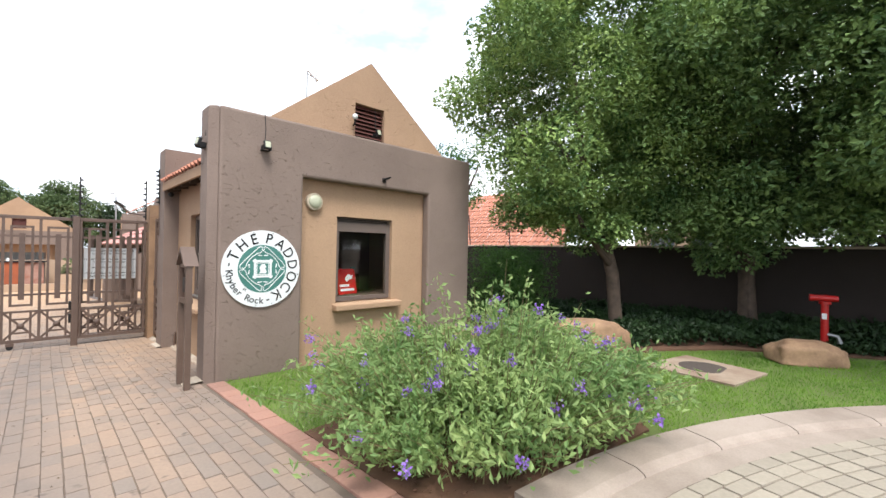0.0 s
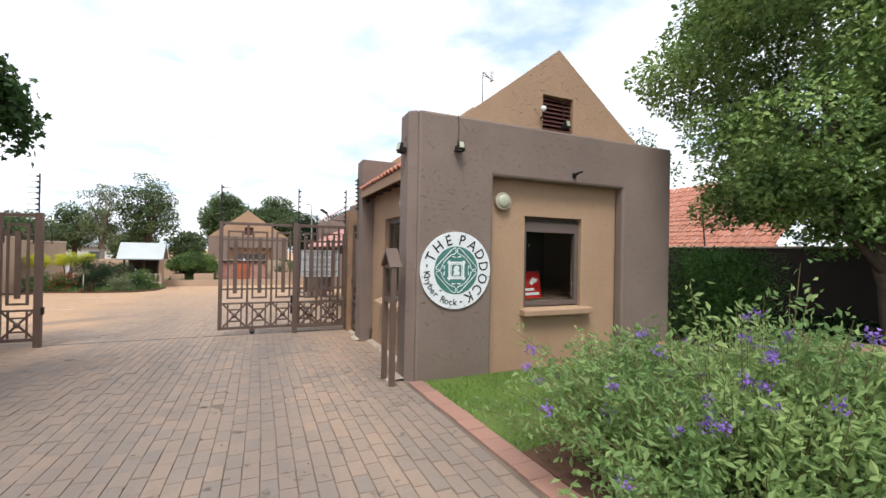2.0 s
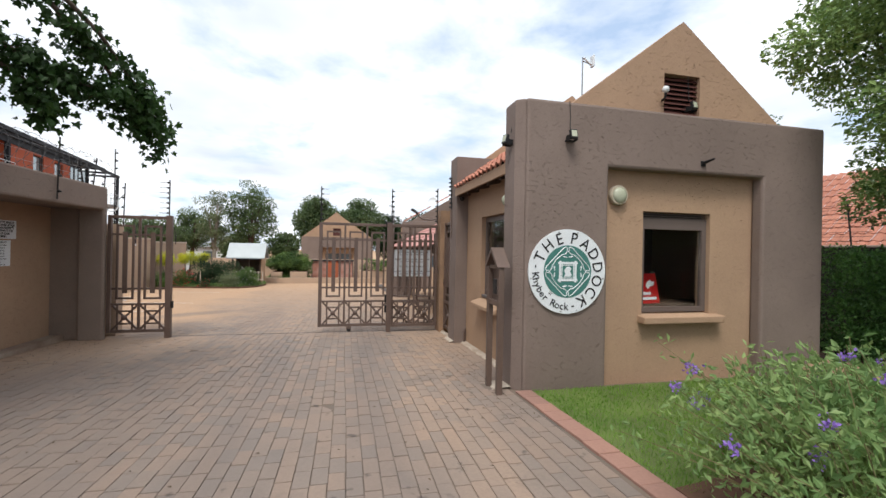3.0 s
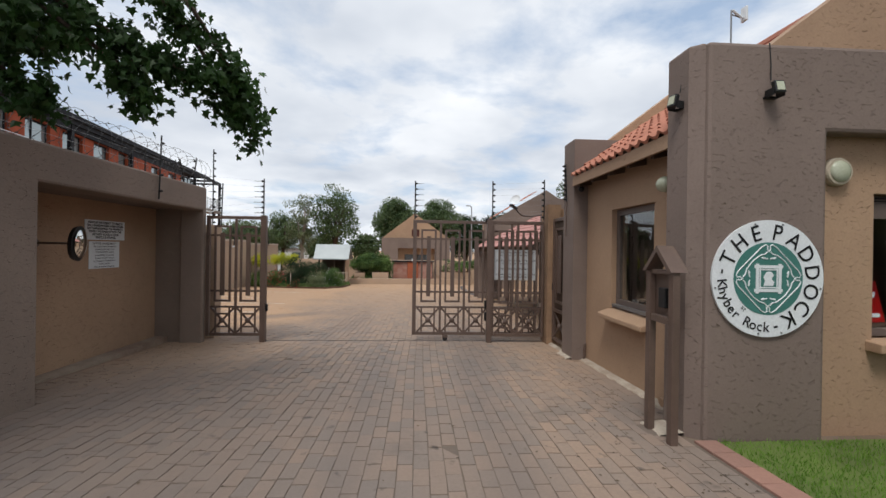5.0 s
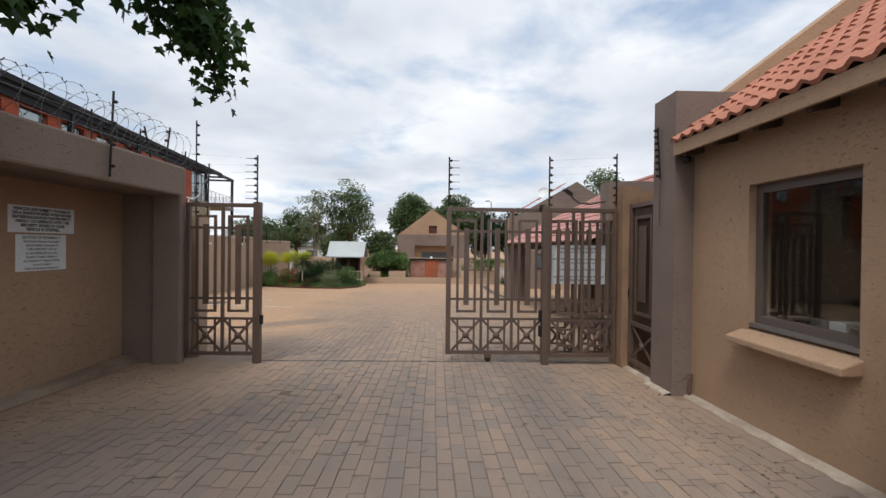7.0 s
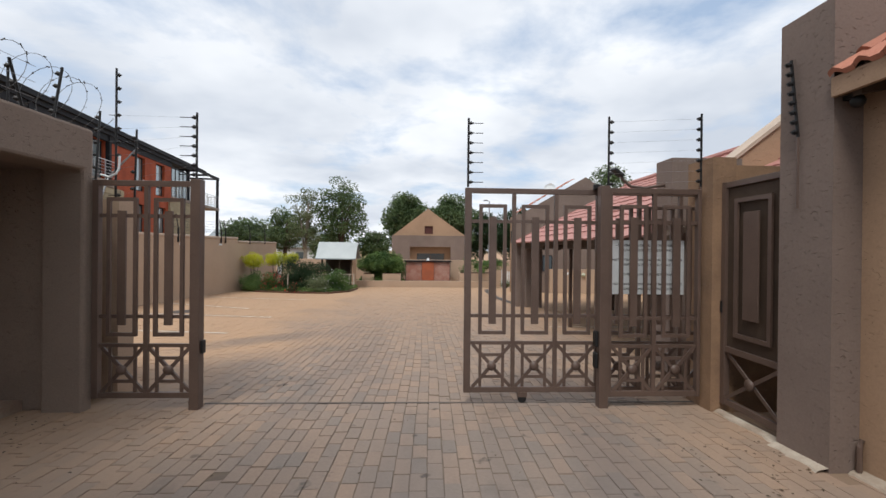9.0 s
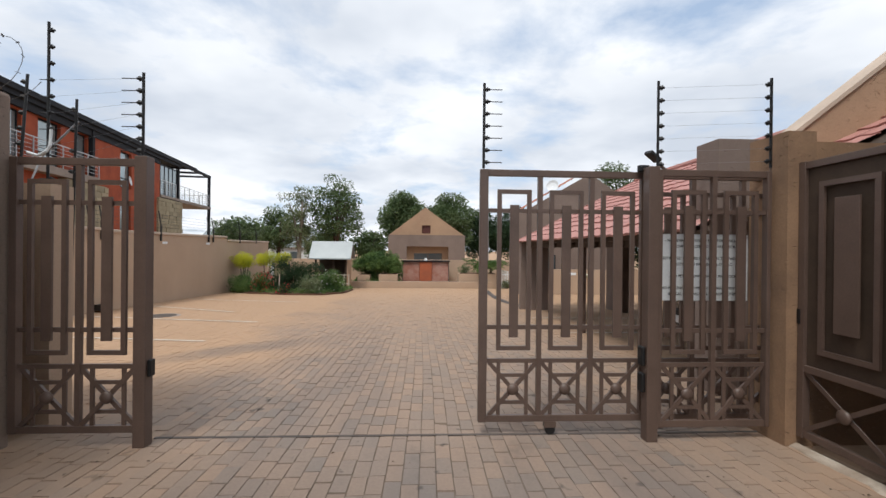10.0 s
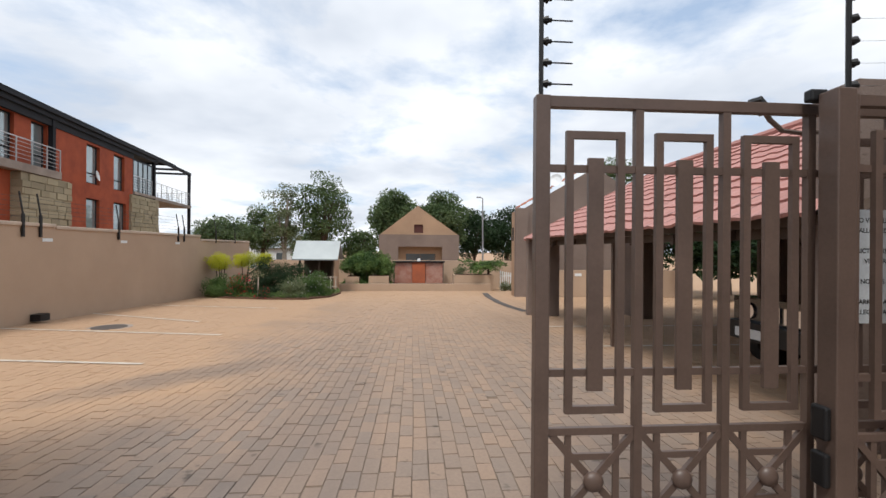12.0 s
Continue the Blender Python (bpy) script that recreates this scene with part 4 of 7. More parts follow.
dm = thing("alarm_dome", (3.1, -1.41, 2.72), "black dome camera under the eave", "camera")
ab = bmesh.new()
ball(ab, (3.12, -1.47, 2.66), 0.045, 2)
part("dome", ab, BLACK, dm, smooth=True)
part("arm", slab(3.10, 3.14, -1.47, -1.385, 2.69, 2.72), BLACK, dm)
tap = thing("floor_pipe", (3.24, -1.5, 0.1), "brown pipe stub at the foot of the side wall", "pipe")
part("pipe", tube(bmesh.new(), [(3.22, -1.42, 0.05), (3.22, -1.42, 0.25), (3.24, -1.42, 0.3)], 0.018, 8), STEEL, tap)

# ---- pedestrian gate between the pier and the fin ----
pg = thing("pedestrian_gate", (3.14, -0.55, 0), "brown steel pedestrian gate with a crossed lower panel", "gate")
X = 3.14
for y in (-0.92, -0.20):
    part("frame_post", slab(X - 0.02, X + 0.04, y, y + 0.055, 0.09, 2.3, 0.003), STEEL, pg)
for z in (0.10, 0.62, 2.24):
    part("frame_rail", slab(X - 0.015, X + 0.035, -0.865, -0.20, z, z + 0.055, 0.003), STEEL, pg)
lb = bmesh.new()
for y in (-0.76, -0.36):
    box(lb, X - 0.022, X, y, y + 0.04, 0.79, 2.12)
for z in (0.79, 2.08):
    box(lb, X - 0.022, X, -0.72, -0.36, z, z + 0.04)
part("loop", lb, STEEL, pg)
part("plank", slab(X - 0.04, X - 0.023, -0.64, -0.46, 0.98, 1.98, 0.003), STEEL, pg)
part("backing_sheet", slab(X + 0.012, X + 0.02, -0.865, -0.20, 0.675, 2.24), WOOD, pg)
for s in (0, 1):
    a, c = ((-0.865, 0.155), (-0.2, 0.62)) if s else ((-0.865, 0.62), (-0.2, 0.155))
    part("brace", prism([(a[0], a[1] - 0.02), (c[0], c[1] - 0.02), (c[0], c[1] + 0.02), (a[0], a[1] + 0.02)], 0, X - 0.012 + 0.012 * s, X + 0.0 + 0.012 * s), STEEL, pg)
pb = bmesh.new()
ball(pb, (X - 0.02, -0.53, 0.39), 0.055, 2, (0.5, 1, 1))
part("boss", pb, STEEL, pg, smooth=True)
part("lock", slab(X - 0.03, X + 0.01, -0.17, -0.15, 1.0, 1.12), BLACK, pg)

# ---- boards with writing ----
gs = thing("gate_notice", (GX + 1.9, 0.1, 1.4), "white rules notice board fixed to the sliding gate", "sign")
GS0 = GX + 1.53
part("board", slab(GS0, GS0 + 0.80, 0.098, 0.102, 1.15, 1.72), WHITE, gs)
tb = bmesh.new()
for k, line in enumerate(["- NO VEHICLE IN EXCESS OF 2 TONS WILL BE", "  ALLOWED ACCESS TO THE PADDOCK", "", "- RESTRICTED VISITORS PARKING IN THE PADDOCK.", "  VISITORS TO PARK IN CUL-DE-SAC", "", "- NO PETS ALLOWED IN THE PADDOCK", "", "- NO PARKING ALLOWED IN THE MAIN DRIVEWAY.", "  ILLEGAL PARKING WILL BE PROSECUTED"]):
    if line:
        letters(tb, line.strip(), 0.033, face_y(GS0 + 0.40, 0.0972, 1.665 - k * 0.051), 0.0008)
part("lettering", tb, INK, gs, kind="stuff")


def face_x(x, y, z):
    """Upright drawing seen from the east."""
    return Matrix.Translation((x, y, z)) @ pose(0, 0, 0, 90, 0, 90)


WXB = LX - 0.85
n1 = thing("search_notice", (WXB, -1.2, 1.9), "white notice with bold black capitals on the recess wall", "sign")
part("board", slab(WXB + 0.001, WXB + 0.006, -1.61, -0.82, 1.775, 2.06), WHITE, n1)
tb = bmesh.new()
for k, line in enumerate(["VEHICLES ARE SUBJECT TO SEARCH", "ON A RANDOM BASIS WHEN EITHER", "ENTERING/LEAVING THE PROPERTY.", "KINDLY CO-OPERATE WITH THE", "SECURITY GUARD IF YOUR", "VEHICLE IS STOPPED."]):
    letters(tb, line, 0.042, face_x(WXB + 0.008, -1.215, 2.025 - k * 0.043), 0.0022, 1.02)
part("lettering", tb, INK, n1, kind="stuff")
n2 = thing("indemnity_notice", (WXB, -1.2, 1.5), "white indemnity notice on the recess wall", "sign")
part("board", slab(WXB + 0.001, WXB + 0.006, -1.53, -0.93, 1.36, 1.755), WHITE, n2)
tb = bmesh.new()
for k, (line, sz) in enumerate([("NOTICE OF INDEMNITY", 0.043), ("The Home Owners Association", 0.034), ("and the Body Corporate of", 0.034), ("THE PADDOCK will not", 0.034), ("accept liability for any Loss,", 0.034), ("Damage, Theft or Injury to", 0.034), ("any Persons or Property whilst", 0.034), ("in the Complex.", 0.034), ("Right of Admission Reserved", 0.034)]):
    letters(tb, line, sz, face_x(WXB + 0.008, -1.23, 1.722 - k * 0.042), 0.0006)
part("lettering", tb, INK, n2, kind="stuff")

mir = thing("convex_mirror", (WXB, -2.4, 1.72), "round convex traffic mirror on an arm from the recess wall", "mirror")
part("arm", tube(bmesh.new(), [(WXB, -2.38, 1.72), (WXB + 0.42, -2.38, 1.72)], 0.014, 8), STEEL, mir)
part("flange", tube(bmesh.new(), [(WXB, -2.38, 1.72), (WXB + 0.03, -2.38, 1.72)], 0.05, 14), STEEL, mir)
MC, MD = Vector((WXB + 0.5, -2.36, 1.72)), Vector((0.95, 0.30, -0.05)).normalized()
part("rim", tube(bmesh.new(), [MC - MD * 0.03, MC + MD * 0.012], [0.20, 0.215], 36), BLACK, mir)
mb = bmesh.new()
bmesh.ops.create_uvsphere(mb, u_segments=40, v_segments=24, radius=0.45)
bmesh.ops.delete(mb, geom=[v for v in mb.verts if v.co.z < 0.402], context="VERTS")
mb.transform(Matrix.Translation(MC - MD * 0.385) @ MD.to_track_quat("Z", "Y").to_matrix().to_4x4())
part("mirror_face", mb, MIRROR, mir, smooth=True)

# ---- electric fences ----
def fence_pole(name, base, top, n, side, mount=0.0, label="black electric fence pole with insulators", group="electric fence poles"):
    """A flat black pole with n insulators from base up to top; side: the way they face."""
    t = thing(name, base, label, "fence pole", group)
    bv, tv, d = Vector(base), Vector(top), Vector(side)
    part("pole", tube(bmesh.new(), [bv, tv], 0.012, 6), BLACK, t)
    if mount:
        part("stay", tube(bmesh.new(), [bv, bv - Vector((0, 0, mount))], 0.009, 6), STEEL, t)
    spots = []
    for k in range(n):
        p = bv.lerp(tv, (k + 0.5) / n)
        part("insulator", tube(bmesh.new(), [p + d * 0.006, p + d * 0.03, p + d * 0.032, p + d * 0.05], [0.012, 0.022, 0.012, 0.01], 8), BLACK, t)
        spots.append(p + d * 0.045)
    return spots


def wires(name, rows, parent_at, label):
    """Live wires between matching spots of poles."""
    t = thing(name, parent_at, label, "wire")
    for group in zip(*rows):
        part("wire", tube(bmesh.new(), list(group), 0.0009, 3), WIRE, t)


HOOK = []
g0 = fence_pole("fence_pole", (GX + 0.03, 0.14, 2.26), (GX + 0.03, 0.14, 2.98), 7, (1, 0, 0))
g1 = fence_pole("fence_pole", (2.02, -0.01, 2.24), (2.02, -0.01, 2.98), 7, (1, 0, 0), 0.3)
g2 = fence_pole("fence_pole", (2.985, -0.02, 2.28), (2.985, -0.02, 3.03), 7, (-1, 0, 0), 0.3)
g3 = fence_pole("fence_pole", (-2.12, 0.0, 2.27), (-2.12, 0.0, 2.93), 7, (-1, 0, 0))
wires("fence_wires", [g1, g2], (2.5, 0, 2.5), "thin fence wires over the fixed gate panel")
g4 = fence_pole("fence_pole", (-3.22, 0.45, 2.08), (-3.22, 0.45, 3.53), 10, (1, 0, 0))
wires("fence_wires", [g3, g4[:7]], (-2.6, 0, 2.5), "thin fence wires over the gate panel by the wall")
g5 = fence_pole("fence_pole", (-3.36, 0.34, 2.1), (-3.36, 0.41, 3.05), 7, (-1, 0, 0))
g6 = fence_pole("fence_pole", (-3.14, -0.41, 2.735), (-3.12, -0.35, 3.20), 4, (-1, 0, 0))
fence_pole("fence_pole", (-3.14, -0.70, 2.735), (-3.15, -0.80, 3.09), 3, (-1, 0, 0))
sp1 = fence_pole("fence_pole", (-3.09, -1.42, 2.38), (-3.10, -1.36, 3.31), 4, (1, 0, 0))
fence_pole("fence_pole", (3.015, -1.12, 2.5), (3.015, -1.05, 3.12), 8, (-1, 0, 0), 0.55)
fence_pole("fence_pole", (-3.17, 0.64, 1.2), (-3.13, 0.64, 2.92), 9, (-1, 0, 0))
br = thing("pole_brace", (-3.15, 0.64, 2.3), "thin slanted steel brace of the electric fence pole", "brace")
part("bar", tube(bmesh.new(), [(-3.13, 0.66, 2.72), (-3.42, 0.62, 2.38), (-3.42, 0.5, 2.1)], 0.009, 6), WIRE, br)
cdt = thing("cable_conduit", (-3.2, 0.34, 2.35), "white plastic cable conduit bent round the wall corner", "conduit")
part("pipe", tube(bmesh.new(), [(-3.30, 0.345, 2.36), (-3.2, 0.33, 2.33), (-3.13, 0.33, 2.37), (-3.11, 0.34, 2.42), (-3.11, 0.35, 2.56)], 0.012, 8), WHITE, cdt)
for k, (hx_, hy) in enumerate([(GX + 0.03, 0.14)]):
    for i, p in enumerate(g0):
        t = p + Vector((0.11, 0, 0))
        HOOK.append((p, t))
hk = thing("fence_hook", (GX + 0.1, 0.14, 2.6), "short steel wire hooks on the fence poles", "wire")
for p in g3 + g4[:7]:
    HOOK.append((p, p - Vector((0.12, 0, 0))))
for p, t in HOOK:
    part("hook", tube(bmesh.new(), [p, t], 0.004, 4), BLACK, hk)
# coil of razor wire on the left wall
RAZOR = material("weathered_razor_wire", (0.13, 0.13, 0.13), rough=0.5, metal=0.5, bump=0.0)
rz = thing("razor_wire", (-3.3, -2.0, 2.9), "loose coil of thin razor wire along the wall top", "razor wire")
cb = bmesh.new()
pts = []
for k in range(660):
    s = k / 660
    a = k * 2 * math.pi / 20
    q = 0.27 + 0.03 * math.sin(k * 0.37)
    pts.append((-3.32 + q * math.cos(a), -6.5 + 6.75 * s + 0.05 * math.sin(a), 2.99 + q * math.sin(a)))
    if k % 2:
        c = Vector(pts[-1])
        box(cb, -0.017, 0.017, -0.006, 0.006, -0.001, 0.001, m=Matrix.Translation(c) @ Matrix.Rotation(a + 0.6, 4, "Y") @ Matrix.Rotation(k, 4, "Z"))
tube(cb, pts, 0.0028, 3)
part("coil", cb, RAZOR, rz)
for z in (2.82, 2.95, 3.08):
    part("strand", tube(bmesh.new(), [(-3.08, -6.5, z), (-3.08, -0.65, z)], 0.002, 4), WIRE, rz)
for y in (-6.2, -4.9, -3.2, -1.4, -0.65):
    part("stay", tube(bmesh.new(), [(-3.3, y, 2.735), (-3.3, y, 3.1)], 0.01, 6), BLACK, rz)
# floodlight on a bent arm by the carport
fl = thing("gooseneck_light", (3.4, 1.3, 2.85), "black floodlight on a curved pipe arm above the gate", "floodlight")
part("arm", tube(bmesh.new(), [(3.37, 1.3, 2.5), (3.1, 1.3, 2.45), (2.9, 1.3, 2.47), (2.8, 1.3, 2.55), (2.75, 1.3, 2.62)], 0.02, 8), STEEL, fl)
part("head", box(bmesh.new(), -0.09, 0.09, -0.05, 0.05, -0.02, 0.02, 0.006, m=Matrix.Translation((2.70, 1.28, 2.65)) @ pose(0, 0, 0, 0, 28, 20)), BLACK, fl)

# ---- red-brick office building beyond the court wall ----
RB = thing("office_building", (-19.41, 35.91, -1.0), "two-storey orange-red brick office building with charcoal steel roof and balconies", "building")
RBM = Matrix.Translation((-19.41, 35.91, 0)) @ Matrix(((0.9899, 0.1419, 0, 0), (0.1419, -0.9899, 0, 0), (0, 0, 1, 0), (0, 0, 0, 1)))


def rbox(w0, w1, u0, u1, z0, z1, bevel=0.0):
    b = box(bmesh.new(), w0, w1, u0, u1, z0, z1, bevel)
    b.transform(RBM)
    bmesh.ops.recalc_face_normals(b, faces=b.faces)
    return b


openings = [(10.6, 11.8, 4.9, 7.0), (13.2, 14.4, 4.9, 7.0), (10.4, 11.8, 2.2, 4.15), (13.2, 14.4, 2.2, 4.1), (17.15, 18.15, 5.05, 7.1), (19.1, 20.5, 5.05, 7.1),
            (21.4, 22.9, 5.1, 7.05), (23.7, 25.2, 5.1, 7.05), (26.0, 27.5, 5.1, 7.05), (28.3, 29.8, 5.1, 7.05), (30.6, 32.1, 5.1, 7.05), (32.9, 34.4, 5.1, 7.05)]
b = wall_with_holes(bmesh.new(), 1, 9.6, 16.9, -1.0, 7.6, -0.25, 0.0, [o for o in openings if o[0] < 17])
wall_with_holes(b, 1, 16.9, 36.0, -1.0, 7.6, -0.36, -0.11, [o for o in openings if o[0] > 17])
b.transform(RBM)
bmesh.ops.recalc_face_normals(b, faces=b.faces)
part("wall", b, BRICKRED, RB)
part("end_wall", rbox(-6.0, -0.26, 9.6, 9.85, -1.0, 7.6), BRICKRED, RB)
part("inner_wall", rbox(-3.2, -3.0, 6.7, 9.59, -1.0, 7.6), BRICKRED, RB)
part("core", rbox(-6.0, -5.8, 9.9, 36, -1.0, 7.6), INTERIOR, RB)
part("floor_slab", rbox(-5.8, -0.62, 9.9, 36, 4.4, 4.6), INTERIOR, RB)
# Charcoal band added for the dark soffit and the shadow under the fascia.
part("soffit_shade_band", rbox(-0.1, 0.05, 9.6, 36.0, 7.12, 7.62), DARKSTEEL, RB)
part("gutter", rbox(0.165, 0.27, 6.5, 36.5, 7.66, 7.76, 0.02), DARKSTEEL, RB)
for u0, u1, z0, z1 in openings:
    K = 0.24 if u0 > 17 else 0.35
    w = part("window", rbox(K - 0.56, K - 0.50, u0, u1, z0, z0 + 0.07), DARKSTEEL, RB, "charcoal framed window")
    part("frame", rbox(K - 0.56, K - 0.50, u0, u1, z1 - 0.07, z1), DARKSTEEL, w)
    part("frame", rbox(K - 0.56, K - 0.50, u0, u0 + 0.07, z0 + 0.07, z1 - 0.07), DARKSTEEL, w)
    part("frame", rbox(K - 0.56, K - 0.50, u1 - 0.07, u1, z0 + 0.07, z1 - 0.07), DARKSTEEL, w)
    if z1 - z0 > 2:
        part("transom", rbox(K - 0.56, K - 0.50, u0 + 0.07, u1 - 0.07, z0 + 0.55, z0 + 0.61), DARKSTEEL, w)
    part("pane", rbox(K - 0.54, K - 0.53, u0 + 0.07, u1 - 0.07, z0 + 0.07, z1 - 0.07), OFFICEGLASS, w)
# glazed corner
gz_ = part("glazed_bay", rbox(-0.06, 0.0, 6.9, 9.58, 7.1, 7.2), DARKSTEEL, RB, "charcoal glazed bay with pale panes")
for k in range(5):
    part("mullion", rbox(-0.06, 0.0, 6.9 + 0.65 * k, 6.98 + 0.65 * k, 5.05, 7.1), DARKSTEEL, gz_)
for k in range(4):
    part("pane", rbox(-0.035, -0.025, 6.98 + 0.65 * k, 7.55 + 0.65 * k, 5.05, 7.1), OFFICEGLASS, gz_)
part("roof", rbox(-7.0, 0.12, 6.5, 36.5, 7.78, 7.98), DARKSTEEL, RB)
part("fascia", rbox(0.05, 0.16, 6.5, 36.5, 7.45, 7.78), DARKSTEEL, RB)
part("soffit", rbox(-6.9, 0.04, 9.9, 36.4, 7.62, 7.70), DARKSTEEL, RB)
for w0 in (0.0, -3.4):
    part("pergola_beam", rbox(w0 - 0.06, w0 + 0.08, -0.1, 6.49, 7.7, 7.92), DARKSTEEL, RB)
for u in (0.0, 2.2, 4.4):
    part("pergola_beam", rbox(-3.3, -0.07, u - 0.06, u + 0.06, 7.72, 7.88), DARKSTEEL, RB)
part("terrace_roof", rbox(-3.3, 0.1, 3.2, 6.49, 7.93, 7.99), DARKSTEEL, RB)
for w0, u in ((-0.05, 0.0), (-3.4, 0.0), (-0.05, 6.6), (0.0, 17.0), (0.0, 22.5), (0.0, 28.0), (0.0, 33.5)):
    part("column", rbox(w0 - 0.1, w0 + 0.1, u - 0.1, u + 0.1, -1.0 if u < 1 else 5.0, 7.72), DARKSTEEL, RB)
part("balcony_deck", rbox(-3.4, 0.1, -0.1, 6.6, 4.85, 5.08, 0.01), KERB, RB)
part("balcony_deck", rbox(-0.1, 0.35, 16.91, 36.0, 4.65, 5.0, 0.01), KERB, RB)


def railing(w0, u0, w1, u1, z):
    r = part("railing", rbox(min(w0, w1) - 0.02, max(w0, w1) + 0.02, min(u0, u1) - 0.02, max(u0, u1) + 0.02, z + 1.0, z + 1.04), CHROMEISH, RB, "pale steel balcony railing")
    for k in range(5):
        part("rail", rbox(min(w0, w1) - 0.008, max(w0, w1) + 0.008, min(u0, u1) - 0.008, max(u0, u1) + 0.008, z + 0.17 * (k + 1), z + 0.17 * (k + 1) + 0.018), CHROMEISH, r)
    n = max(1, round(math.hypot(w1 - w0, u1 - u0) / 0.9))
    for k in range(n + 1):
        w, u = w0 + (w1 - w0) * k / n, u0 + (u1 - u0) * k / n
        part("post", rbox(w - 0.018, w + 0.018, u - 0.018, u + 0.018, z, z + 1.0), CHROMEISH, r)


railing(0.04, 0.0, 0.04, 6.5, 5.08)
railing(-3.3, 0.0, 0.0, 0.0, 5.08)
railing(0.0, 7.0, 0.0, 9.5, 5.08)
part("bay_deck", rbox(-2.9, 0.1, 6.65, 9.58, 4.9, 5.08), KERB, RB)
railing(0.3, 16.95, 0.3, 35.5, 5.0)
for u0, u1, w1 in ((6.2, 10.05, 0.15), (16.1, 19.3, 0.3)):
    col = part("stone_column", rbox(-0.33, w1 - 0.06, u0 + 0.05, u1 - 0.05, -1.0, 4.84 if u0 < 10 else 4.64), STONE, RB, "buff rough sandstone block column")
    sbm = bmesh.new()
    rnd = random.Random(int(u0 * 10))
    z = 1.6
    row = 0
    zt = 4.8 if u0 < 10 else 4.62
    while z < zt - 0.1:
        h = min(0.3, zt - z)
        u = u0 - (0.2 if row % 2 else 0)
        while u < u1:
            w_ = rnd.uniform(0.4, 0.7)
            a, c = max(u, u0), min(u + w_, u1)
            if c - a > 0.08:
                box(sbm, -0.3, w1 + rnd.uniform(-0.03, 0.03), a + 0.01, c - 0.01, z + 0.01, z + h - 0.01, 0.012)
            u += w_
        z += h
        row += 1
    sbm.transform(RBM)
    bmesh.ops.recalc_face_normals(sbm, faces=sbm.faces)
    part("block", sbm, STONE, col, kind="stuff")
sd = part("satellite_dish", rbox(0.001, 0.3, 14.08, 14.12, 5.25, 5.29), WIRE, RB)
db = bmesh.new()
tube(db, [(0, 0, 0), (0, 0, 0.02), (0, 0, 0.07)], [0.02, 0.2, 0.29], 20, False)
db.transform(RBM @ Matrix.Translation((0.32, 14.1, 5.3)) @ pose(0, 0, 0, 0, 80, -14))
part("dish", db, WHITE, sd)

# ---- carport ----
cp = thing("carport", (5.0, 5.0, -0.2), "open carport with a rose-red tiled roof on brown piers", "carport")
tiled_slope(cp, 3.12, 1.80, 7.0, 3.80, 1.2, 9.95, PINKTILE, 0.30, 0.36, 0.35)
tiled_slope(cp, 10.88, 1.80, 7.0, 3.80, 2.01, 9.95, PINKTILE, 0.30, 0.36, 0.35)
part("roof_deck", prism([(3.2, 1.80), (7.0, 3.76), (10.8, 1.80), (10.8, 1.72), (7.0, 3.68), (3.2, 1.72)], 1, 0.95, 9.9), WOOD, cp)
part("ridge_cap", tube(bmesh.new(), [(7.0, 0.9, 3.84), (7.0, 9.95, 3.84)], 0.09, 8), PINKTILE, cp)
part("verge", prism([(3.12, 1.74), (7.0, 3.74), (7.0, 3.86), (3.12, 1.86)], 1, 9.952, 10.0), PINKTILE, cp)
part("eave_beam", slab(3.3, 3.36, 1.5, 9.6, 1.62, 1.72), WOOD, cp)
for y in (2.3, 3.2, 4.2, 5.36, 6.6, 7.8, 9.0):
    part("rafter", prism([(3.2, 1.70), (6.8, 3.56), (6.8, 3.44), (3.2, 1.58)], 1, y - 0.03, y + 0.03), WOOD, cp)
for y in (5.3,):
    for x in (3.48, 6.2, 9.0):
        part("post", slab(x - 0.035, x + 0.035, y - 0.035, y + 0.035, gz(y), 1.70, 0.004), STEEL, cp)
part("pier", slab(3.17, 3.45, 9.72, 9.93, gz(9.8) - 0.1, 1.82, 0.01), TAUPE, cp)
part("pier", slab(3.451, 3.99, 9.50, 9.92, gz(9.8) - 0.1, 1.98, 0.01), TAUPE, cp)
part("pier", slab(6.0, 6.3, 8.8, 9.9, gz(9.8) - 0.1, 3.0, 0.01), TAUPE, cp)
part("pier", slab(10.3, 10.7, 9.4, 9.9, gz(9.8) - 0.1, 1.9, 0.01), TAUPE, cp)
part("back_wall", slab(10.9, 11.1, -0.5, 10.0, -0.6, 1.7), TAUPE, cp)

# ---- houses behind the carport ----
rh = thing("townhouse", (6.5, 18.0, -0.6), "tan plastered townhouse with a monopitch tiled roof beyond the carport", "house")
part("wall", prism([(4.45, -0.9), (4.45, 3.25), (4.75, 3.28), (8.05, 5.2), (8.75, 4.75), (9.6, 4.2), (9.6, -0.9)], 1, 16.4, 16.65), TAUPE, rh)
part("side_wall", slab(4.45, 4.65, 16.66, 17.2, -0.9, 3.2), TAN, rh)
part("parapet", slab(4.40, 4.95, 16.2, 16.39, -0.9, 3.32, 0.02), TAUPE, rh)
tiled_slope(rh, 4.75, 3.42, 7.6, 5.15, 16.7, 17.6, ROOFTILE)
w = part("window", slab(5.9, 6.4, 16.36, 16.399, 0.5, 1.3), DARKSTEEL, rh)
part("pane", slab(5.95, 6.35, 16.35, 16.359, 0.55, 1.25), DARKGLASS, w)
w = part("window", slab(4.44, 4.449, 16.8, 17.05, 1.9, 2.5), DARKSTEEL, rh)
db = bmesh.new()
